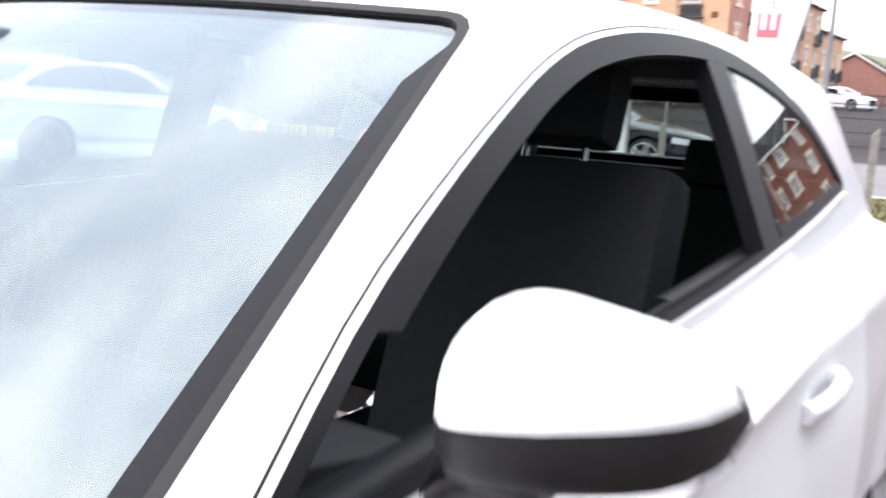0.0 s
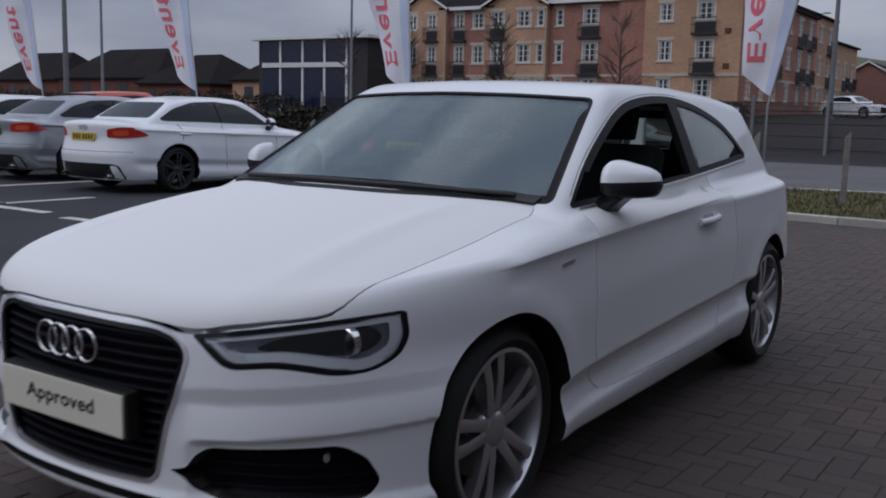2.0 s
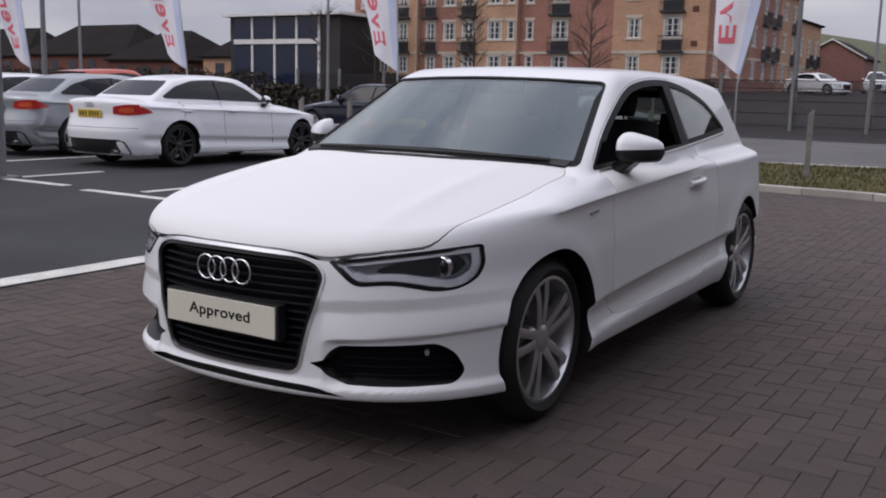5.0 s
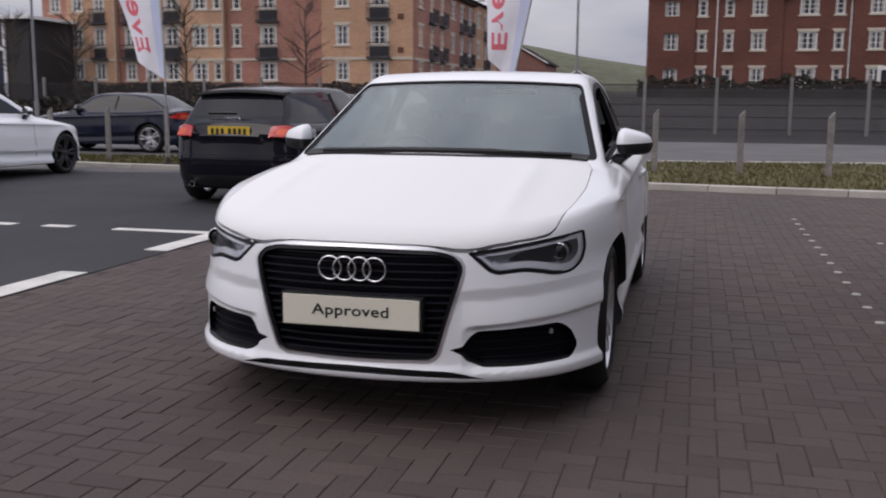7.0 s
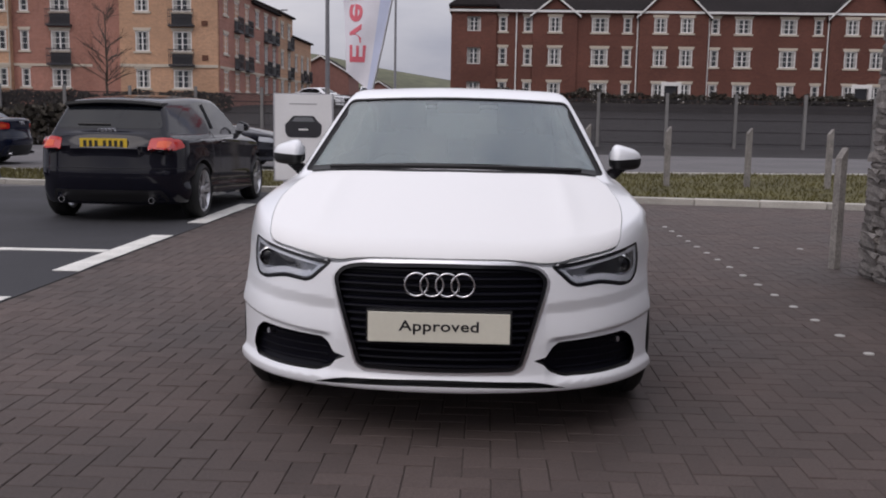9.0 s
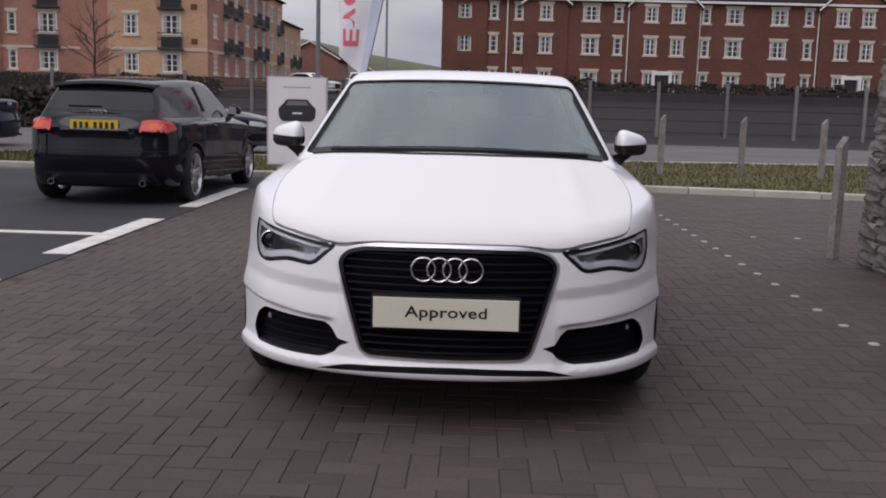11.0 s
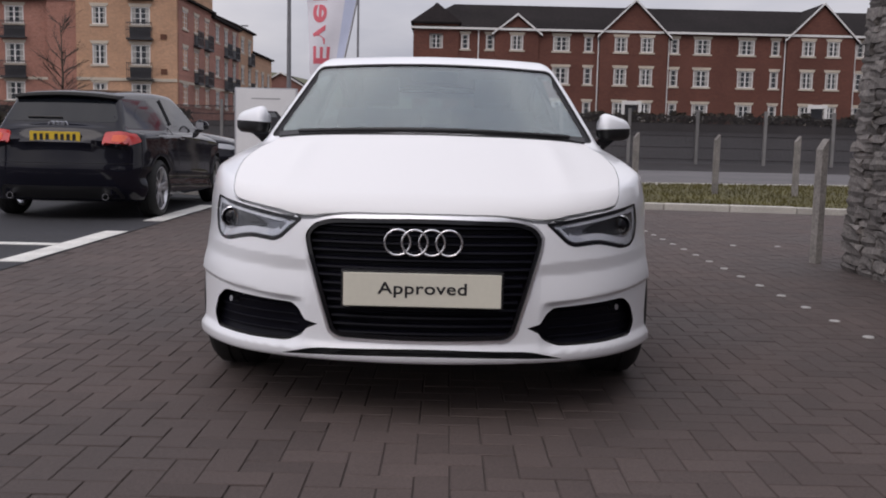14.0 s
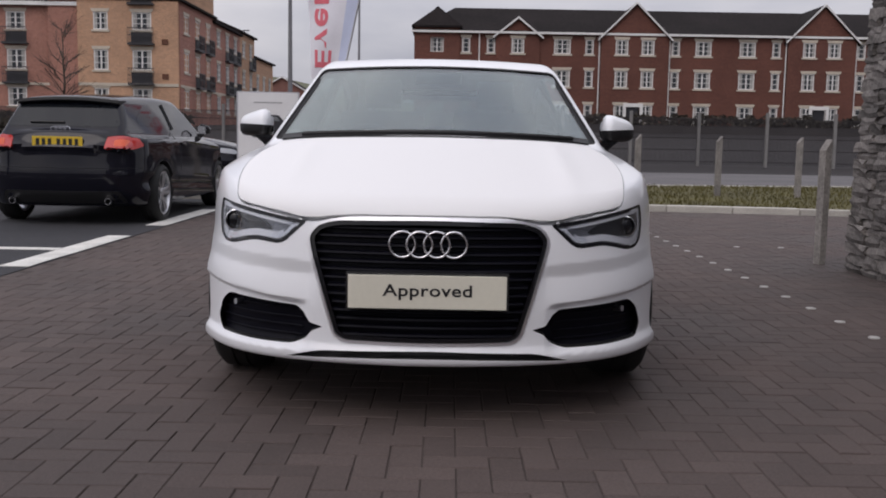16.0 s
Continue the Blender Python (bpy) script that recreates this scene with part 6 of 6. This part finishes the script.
def ridge_roof(x0, x1, y0, y1, z0, z1, hip0=0.0, hip1=0.0, over=0.3):
    bm = bmesh.new()
    ym = (y0 + y1) / 2
    lo = [(x0 - over, y0 - over, z0), (x1 + over, y0 - over, z0), (x1 + over, y1 + over, z0), (x0 - over, y1 + over, z0)]
    ring = [bm.verts.new(p) for p in lo]
    low = [bm.verts.new((p[0], p[1], z0 - 0.15)) for p in lo]
    r0, r1 = bm.verts.new((x0 - over + hip0, ym, z1)), bm.verts.new((x1 + over - hip1, ym, z1))
    for f in ((ring[0], ring[1], r1, r0), (ring[2], ring[3], r0, r1), (ring[1], ring[2], r1), (ring[3], ring[0], r0), tuple(reversed(low))):
        bm.faces.new(f)
    for i in range(4):
        bm.faces.new((low[i], low[(i + 1) % 4], ring[(i + 1) % 4], ring[i]))
    bmesh.ops.recalc_face_normals(bm, faces=bm.faces)
    return bm


def gable_roof(x0, x1, y0, y1, z0, z1, over=0.25):
    """A cross gable: its ridge runs along y."""
    bm = bmesh.new()
    xm = (x0 + x1) / 2
    k = over * (z1 - z0) / (xm - x0)
    rings = []
    for y in (y0, y1):
        rings.append([(x0 - over, y, z0 - k), (xm, y, z1), (x1 + over, y, z0 - k), (x1 + over, y, z0 - k - 0.15), (xm, y, z1 - 0.15), (x0 - over, y, z0 - k - 0.15)])
    ring_loft(bm, rings)
    bmesh.ops.recalc_face_normals(bm, faces=bm.faces)
    return bm


def barge(x0, x1, y, z0, z1, over=0.25):
    xm = (x0 + x1) / 2
    k = over * (z1 - z0) / (xm - x0)
    return extrude_outline([(x0 - over, z0 - k - 0.10), (x0 - over, z0 - k + 0.05), (xm, z1 + 0.06), (x1 + over, z0 - k + 0.05), (x1 + over, z0 - k - 0.10), (xm, z1 - 0.10)], "y", y - 0.06, y)


ROWS_T = ((7.61, 8.70), (5.17, 6.40), (2.54, 3.85))


def terrace(x_shift, first=True):
    """One stretch of the three-storey red brick terrace with its gables."""
    h = empty("terrace_house", "three-storey red brick terrace with white windows and dark slate roof", "house", "red brick terraces")
    Y = 71.0
    cols = [(-0.99, 1.0), (1.20, 0.62), (3.08, 0.62), (5.10, 0.95), (8.47, 1.25), (10.52, 0.62), (12.92, 0.95), (14.88, 0.95), (17.02, 0.62), (19.11, 1.2), (22.44, 1.2), (24.61, 0.62), (27.00, 0.95), (28.88, 0.95), (31.01, 0.62), (33.2, 1.2), (36.4, 1.2)]
    ops = []
    for x, w in cols:
        for r, (a, b) in enumerate(ROWS_T):
            ops.append((x - w / 2, x + w / 2, a, b, w))
    doors = [(13.9, 1.0), (27.95, 1.0)]
    for x, w in doors:
        ops.append((x - w / 2, x + w / 2, 1.75, 3.75, 0))
    part("wall", facade(-2.55, 38.0, 0.9, 9.05, ops, Y, back=Y + 9), dark_brick, h)
    for x0, x1, z1, out in ((3.45, 6.75, 10.25, 0.12), (11.35, 16.45, 11.45, 0.25), (25.4, 30.5, 11.5, 0.25)):
        g = [o for o in ops if x0 < (o[0] + o[1]) / 2 < x1]
        bay = part("gable_wall", facade(x0, x1, 0.9, 8.95, g, Y - out, depth=out + 0.15, back=Y + 1.5, gable=z1), dark_brick, h)
        part("gable_roof", gable_roof(x0, x1, Y - out - 0.2, Y + 4.4, 8.95, z1), slate, h)
        part("bargeboard", barge(x0, x1, Y - out - 0.21, 8.95, z1), white_trim, bay)
    for o in ops:
        x = (o[0] + o[1]) / 2
        yy = Y
        for x0, x1, out in ((3.45, 6.75, 0.12), (11.35, 16.45, 0.25), (25.4, 30.5, 0.25)):
            if x0 < x < x1:
                yy = Y - out
        if o[4]:
            window_unit(h, x, yy, o[2], o[3], o[4], pale_stone)
        else:
            d = part("door", boxm(o[0] + 0.05, o[1] - 0.05, yy + 0.08, yy + 0.13, 1.75, 3.72), mat("dark_door", (0.02, 0.02, 0.025), 0.4), h)
            part("door_surround", extrude_outline([(o[0] - 0.25, 1.75), (o[0] - 0.25, 4.0), (o[1] + 0.25, 4.0), (o[1] + 0.25, 1.75), (o[1] + 0.02, 1.75), (o[1] + 0.02, 3.72), (o[0] - 0.02, 3.72), (o[0] - 0.02, 1.75)], "y", yy - 0.08, yy + 0.05), white_trim, d)
    part("roof", ridge_roof(-2.55, 38.0, Y, Y + 9, 9.2, 11.5, hip0=3.2), slate, h)
    part("turret_roof", ridge_roof(-2.7, 0.7, Y - 0.15, Y + 3.5, 9.55, 11.2, hip0=1.95, hip1=1.95, over=0.2), slate, h)
    part("turret_wall", facade(-2.7, 0.7, 0.9, 9.45, [(-1.49, -0.49, a, b) for a, b in ROWS_T], Y - 0.15, depth=0.3, back=Y + 3.0), dark_brick, h)
    part("fascia_board", boxm(-2.9, 38.3, Y - 0.36, Y - 0.28, 9.03, 9.19), white_trim, h)
    for x in (11.25, 16.55, 25.3, 30.6, 2.2):
        part("downpipe", tube([(x, Y - 0.09, 1.5), (x, Y - 0.09, 9.0)], 0.05, 6), white_trim, h)
    return h


terrace(0)


def flats():
    """The row of flats in red and buff brick."""
    Y = 60.5
    rows_ = ((7.67, 8.80), (5.12, 6.42), (2.74, 3.95))
    sections = [(-46.4, -44.1, red_brick, 9.15, None, ((-45.3, 0.9, 0),)), (-44.1, -40.05, buff_brick, 9.3, 10.5, ((-43.2, 0.9, 0), (-41.4, 0.9, 1))), (-40.05, -36.6, red_brick, 9.1, None, ((-39.1, 0.9, 1), (-37.4, 1.1, 0))),
                (-36.6, -31.4, buff_brick, 9.3, 10.65, ((-35.5, 1.2, 1), (-33.3, 1.2, 0), (-31.95, 0.6, 0))), (-31.4, -24.0, red_brick, 9.25, None, ((-30.6, 0.6, 0), (-28.2, 1.25, 1), (-25.2, 1.2, 0)))]
    for i, (x0, x1, m, top, gable, cols) in enumerate(sections):
        h = empty("apartment_block", "three-storey %s brick flats with white windows and dark balconies" % ("red" if m is red_brick else "buff"), "building", "flats in red and buff brick")
        yy = Y - (0.35 if gable else 0.0)
        ops = [(x - w / 2, x + w / 2, a, b, w, bal) for x, w, bal in cols for a, b in rows_]
        part("wall", facade(x0, x1, 0.6, top, ops, yy, back=Y + 11, gable=gable), m, h)
        part("string_course", boxm(x0, x1, yy - 0.05, yy, 4.10, 4.26), pale_stone, h)
        for o in ops:
            window_unit(h, (o[0] + o[1]) / 2, yy, o[2], o[3], o[4], pale_stone, balcony=o[5] and o[2] > 4)
        if gable:
            part("roof", gable_roof(x0, x1, yy - 0.3, Y + 6, top, gable), slate, h)
            part("bargeboard", barge(x0, x1, yy - 0.31, top, gable), white_trim, h)
        else:
            part("roof", ridge_roof(x0 - 0.4, x1 + 0.4, Y, Y + 11, top + 0.15, 12.2, hip0=0.4 if i == 0 else 0, over=0.35), slate, h)
            part("fascia_board", boxm(x0, x1, Y - 0.42, Y - 0.34, top - 0.08, top + 0.17), white_trim, h)
        part("downpipe", tube([(x1 - 0.05, yy - 0.09, 1.0), (x1 - 0.05, yy - 0.09, top - 0.2)], 0.05, 6), pale_stone, h)
    # the taller buff block on the corner
    h = empty("corner_block", "tall buff brick block of flats with dark balconies", "building", "flats in red and buff brick")
    cols = ((-22.5, 0.95, 0), (-19.85, 1.25, 1))
    ops = [(x - w / 2, x + w / 2, a, b, w, bal) for x, w, bal in cols for a, b in ((10.2, 11.4),) + rows_]
    part("wall", facade(-24.0, -17.5, 0.6, 12.2, ops, Y - 0.5, back=Y + 9), buff_brick, h)
    part("string_course", boxm(-24.0, -17.5, Y - 0.56, Y - 0.5, 4.10, 4.30), pale_stone, h)
    part("upper_band", boxm(-24.02, -17.48, Y - 0.55, Y - 0.5, 9.55, 9.75), pale_stone, h)
    part("roof", ridge_roof(-24.0, -17.5, Y - 0.5, Y + 9, 12.3, 14.6, hip0=3.2, hip1=3.2), slate, h)
    for o in ops:
        window_unit(h, (o[0] + o[1]) / 2, Y - 0.5, o[2], o[3], o[4], pale_stone, balcony=o[5] and o[2] > 4)
    vent = mat("vent_terracotta", (0.12, 0.05, 0.03), 0.8)
    for z in (6.95, 4.75):
        part("wall_vent", boxm(-18.55, -18.15, Y - 0.56, Y - 0.5, z - 0.17, z + 0.17), vent, h)
    # the wing that runs back, in steps
    quarter_turn = Matrix.Translation((-17.45, 60.2, 0)) @ Matrix.Rotation(radians(90), 4, "Z")
    for y0, y1, m, top, roof in ((0.0, 9.0, red_brick, 9.6, 11.3), (9.0, 18.0, red_brick, 9.3, 11.0), (18.0, 24.0, buff_brick, 9.6, 11.6), (24.0, 33.0, buff_brick, 8.0, 9.6)):
        w_ = empty("rear_wing", "%s brick wing of flats that runs back from the corner" % ("red" if m is red_brick else "buff"), "building", "flats in red and buff brick")
        ops = [(x - 0.6, x + 0.6, a, b, 1.2) for x in np.arange(y0 + 1.6, y1 - 0.8, 2.9) for a, b in rows_ if b < top]
        part("wall", facade(y0, y1, 0.6, top, ops, 0.0, back=8.5), m, w_)
        part("roof", ridge_roof(y0, y1, 0.0, 8.5, top + 0.1, roof, over=0.25), slate, w_)
        part("string_course", boxm(y0, y1, -0.05, 0.0, 4.10, 4.26), pale_stone, w_)
        for o in ops:
            window_unit(w_, (o[0] + o[1]) / 2, 0.0, o[2], o[3], 1.2, pale_stone, balcony=int(o[0]) % 3 == 0 and o[2] > 4)
        w_.matrix_world = quarter_turn


flats()

# the dark glass showroom
show = empty("showroom", "low showroom with dark blue glass, white mullions and a flat roof", "building")
sx0, sx1, sy = -54.8, -43.6, 55.0
panel_blue = mat("showroom_glass", (0.012, 0.018, 0.045), 0.12, vary=0.15, scale=0.3, grain=0.0)
clad = mat("dark_cladding", (0.03, 0.028, 0.03), 0.6, vary=0.1)
part("shell", boxm(sx0, sx1, sy + 0.15, sy + 14, 0.5, 6.75), clad, show)
part("roof_edge", boxm(sx0 - 0.3, sx1 + 0.5, sy - 0.5, sy + 14.3, 6.72, 6.95, 0.02), white_trim, show)
for i, x in enumerate((-54.4, -52.3, -49.95, -47.7)):
    x1 = (-52.3, -49.95, -47.7, -45.5)[i]
    for z0, z1 in ((5.05, 6.65), (1.0, 4.55)):
        part("glass_panel", boxm(x + 0.12, x1 - 0.12, sy + 0.05, sy + 0.13, z0, z1), panel_blue, show)
    part("mullion", boxm(x1 - 0.09, x1 + 0.09, sy - 0.04, sy + 0.1, 1.0, 6.7), white_trim, show)
part("sign_band", boxm(-54.2, -45.4, sy - 0.12, sy + 0.08, 4.62, 4.98), white_trim, show)

# brown houses with dark roofs
for x, y, w, d, e, r, m in ((-92, 62, 16, 9, 4.2, 7.4, dark_brick), (-76, 60, 10, 9, 3.6, 6.5, dark_brick), (-63, 60, 9, 9, 3.9, 6.9, buff_brick), (-112, 66, 14, 9, 4.2, 7.6, dark_brick)):
    h = empty("brown_house", "low brown brick house with a dark pitched roof", "house", "low houses behind the car park")
    part("wall", boxm(x, x + w, y, y + d, 0.3, e), m, h)
    part("roof", ridge_roof(x, x + w, y, y + d, e, r, hip0=3.5, hip1=3.5), slate, h)
    for u in np.arange(x + 1.5, x + w - 1, 3.0):
        part("window", boxm(u, u + 1.1, y - 0.03, y + 0.06, e - 1.7, e - 0.6), far_glass, h)
for x, y, w, e, r in ((-20.5, 99, 6, 5.6, 7.3), (-15.5, 118, 4, 4.2, 5.4)):
    h = empty("pink_house", "pinkish brick house with a pale gable edge", "house", "houses down the side street")
    part("wall", facade(x, x + w, 1.5, e, [], y, back=y + 8, gable=r), mat("pink_brick", (0.24, 0.12, 0.10), 0.88, vary=0.1), h)
    part("roof", gable_roof(x, x + w, y - 0.2, y + 8, e, r), slate, h)
    part("bargeboard", barge(x, x + w, y - 0.21, e, r), white_trim, h)

# moorland hill
bm = bmesh.new()
rows_ = []
for y in np.linspace(240, 900, 18):
    row = []
    for x in np.linspace(-700, 500, 50):
        ridge = np.interp(x * 300 / max(y, 300), (-700, -240, -170, -120, -65, -44, -23, 0, 60, 500), (6, 6, 19, 27, 24, 20, 14.5, 12.0, 10, 8))
        t = min(1.0, (y - 240) / 90)
        far = max(1.0, y / 330)
        row.append((x, y, 3.0 + (ridge - 3.0) * t * far * (1.0 if y < 400 else 0.96) + 0.8 * noise.noise((x * 0.02, y * 0.02, 0))))
    rows_.append(row)
ring_loft(bm, rows_, closed=False, cap=False)
part("backdrop_hill", bm, mat("moor", (0.085, 0.088, 0.052), 0.95, vary=0.3, scale=0.02, grain=0.25, grain_scale=0.3), None, "green-brown moorland hill behind the houses", smooth=60, kind="structure", category="hill")

# ---------------------------------------------------------------- hedges and bare trees
hedge_mat = mat("winter_hedge", (0.040, 0.034, 0.026), 0.95, vary=0.3, scale=1.0, grain=0.3, island=0.45)
bark = mat("bark", (0.07, 0.055, 0.045), 0.95, vary=0.2, scale=4, grain=0.2)


def hedge(name, x0, x1, y, z0, h, depth, n, seed, label):
    """A ragged winter hedge of small leaf clumps."""
    r = np.random.default_rng(seed)
    vv, ff = [], []
    for _ in range(n):
        x = r.uniform(x0, x1)
        top = h * (0.75 + 0.35 * noise.noise((x * 0.35, seed, 0)) + 0.2 * noise.noise((x * 1.7, seed, 3)))
        z = z0 + top * r.uniform(0, 1) ** 0.7
        yy = y + r.uniform(-depth, depth)
        s = r.uniform(0.06, 0.17)
        a = r.normal(size=3)
        b = np.cross(a, r.normal(size=3))
        a, b = a / np.linalg.norm(a) * s, b / np.linalg.norm(b) * s * 0.7
        k = len(vv)
        c = np.array((x, yy, z))
        vv += [tuple(c - a), tuple(c + b), tuple(c + a), tuple(c - b)]
        ff.append((k, k + 1, k + 2, k + 3))
    me = bpy.data.meshes.new("hedge")
    me.from_pydata(vv, [], ff)
    return part(name, me, hedge_mat, None, label, kind="stuff", category="hedge")


hedge("hedge", -3, 39, 66.5, 1.7, 1.7, 0.7, 12000, 1, "dark ragged hedge below the terrace")
hedge("hedge", -47, -16, 57.5, 1.2, 1.6, 0.8, 9000, 2, "dark ragged hedge below the flats")
hedge("hedge", -48, -14, 30.5, 0.0, 1.6, 0.6, 14000, 3, "dark bare hedge behind the parked cars")
hedge("hedge", -95, -48, 52, 0.9, 2.0, 1.2, 7000, 5, "dark bushes in front of the low houses")
bm = bmesh.new()
box(bm, -3, 39, 65.6, 65.9, 1.2, 2.3)
part("garden_wall", bm, mat("wall_dark", (0.05, 0.045, 0.045), 0.9, vary=0.2, scale=1), None, "low dark garden wall below the terrace", kind="structure", category="wall")


def bare_tree(x, y, h, seed):
    """A slim leafless street tree: trunk, limbs and many twigs."""
    r = random.Random(seed)
    z0 = max(0.0, (y - 31) * 0.0505)
    tree = empty("bare_tree", "slim leafless young street tree with fine twigs", "tree", "bare trees by the flats")
    trunk = [Vector((r.uniform(-0.05, 0.05), r.uniform(-0.05, 0.05), h * k / 6)) for k in range(7)]
    bm = bmesh.new()
    ring_loft(bm, [[p + Vector((math.cos(t), math.sin(t), 0)) * 0.09 * (1 - 0.13 * i) for t in np.linspace(0, 2 * math.pi, 8)[:-1]] for i, p in enumerate(trunk)])
    part("trunk", bm, bark, tree)
    limbs, twigs = bmesh.new(), bmesh.new()
    for k in range(26):
        t = r.uniform(0.28, 1.0)
        p = Vector((0, 0, h * t))
        a, up, ln = r.uniform(0, 6.28), r.uniform(0.5, 1.2), h * r.uniform(0.16, 0.30) * (1.25 - t * 0.6)
        d = Vector((math.cos(a), math.sin(a), up)).normalized()
        q = p + d * ln
        tube([p, p + d * ln * 0.5 + Vector((0, 0, 0.05)), q], 0.022, 4, bm=limbs)
        for _ in range(9):
            s = p + (q - p) * r.uniform(0.3, 1.0)
            e = s + (d + Vector((r.uniform(-0.8, 0.8), r.uniform(-0.8, 0.8), r.uniform(-0.1, 0.9)))) * r.uniform(0.2, 0.6)
            tube([s, e], 0.009, 3, bm=twigs)
    part("branchwork", limbs, bark, tree)
    part("crown", twigs, bark, tree)
    tree.matrix_world = Matrix.Translation((x, y, z0))


for i, (x, y, h) in enumerate(((-20.2, 48, 5.6), (-26.5, 46, 5.4), (-33.5, 46, 5.6), (-38.5, 47, 5.0))):
    bare_tree(x, y, h, 20 + i)


# ---------------------------------------------------------------- paving blocks
def paver_mesh(lx, ly):
    bm = bmesh.new()
    a, b, c = lx / 2 - 0.002, ly / 2 - 0.002, 0.0025
    low = [bm.verts.new((sx * a, sy * b, -0.012)) for sx, sy in ((-1, -1), (1, -1), (1, 1), (-1, 1))]
    mid = [bm.verts.new((sx * a, sy * b, -c)) for sx, sy in ((-1, -1), (1, -1), (1, 1), (-1, 1))]
    top = [bm.verts.new((sx * (a - c), sy * (b - c), 0)) for sx, sy in ((-1, -1), (1, -1), (1, 1), (-1, 1))]
    for p, q in ((low, mid), (mid, top)):
        for i in range(4):
            bm.faces.new((p[i], p[(i + 1) % 4], q[(i + 1) % 4], q[i]))
    bm.faces.new(top)
    me = mesh_of(bm)
    me.materials.append(paver_mat)
    return me


along_x, along_y = paver_mesh(0.2, 0.1), paver_mesh(0.1, 0.2)
rng = random.Random(5)
cells = []
for i in range(-32, 330):
    for j in range(-75, 130):
        # a right-angled herringbone on a 0.1 m grid
        k = (i - j) % 4
        if k == 0:
            cells.append((i * 0.1 + 0.1, j * 0.1 + 0.05, 0))
        elif k == 3:
            cells.append((i * 0.1 + 0.05, j * 0.1 + 0.1, 1))
cells = [c for c in cells if c[0] > -2.86 and c[1] < kerb_y(c[0]) - 0.1 and c[0] < 9.0]
near = [c for c in cells if -1.75 < c[0] < -0.35 and -0.95 < c[1] < 3.3]
near = sorted(near, key=lambda c: (c[0] + 1.0) ** 2 + (c[1] + 0.1) ** 2)[:300]
chosen = set(near)
verts, faces = [], []
tops = {0: [v.co.copy() for v in along_x.vertices], 1: [v.co.copy() for v in along_y.vertices]}
polys = [tuple(p.vertices) for p in along_x.polygons]
for c in cells:
    x, y, d = c
    dz, tx, ty = rng.uniform(-0.0015, 0.0015), rng.uniform(-0.006, 0.006), rng.uniform(-0.006, 0.006)
    if c in chosen:
        o = new("paving_block", along_y if d else along_x)
        o.parent = pavement
        o.matrix_basis = Matrix.Translation((x, y, dz - 0.002)) @ Matrix.Rotation(tx, 4, "X") @ Matrix.Rotation(ty, 4, "Y")
        continue
    k = len(verts)
    for v in tops[d]:
        verts.append((x + v.x, y + v.y, v.z + dz - 0.002 + ty * v.x + tx * v.y))
    faces += [tuple(k + i for i in p) for p in polys]
me = bpy.data.meshes.new("blocks")
me.from_pydata(verts, [], faces)
part("paving_blocks", me, paver_mat, pavement, kind="stuff")
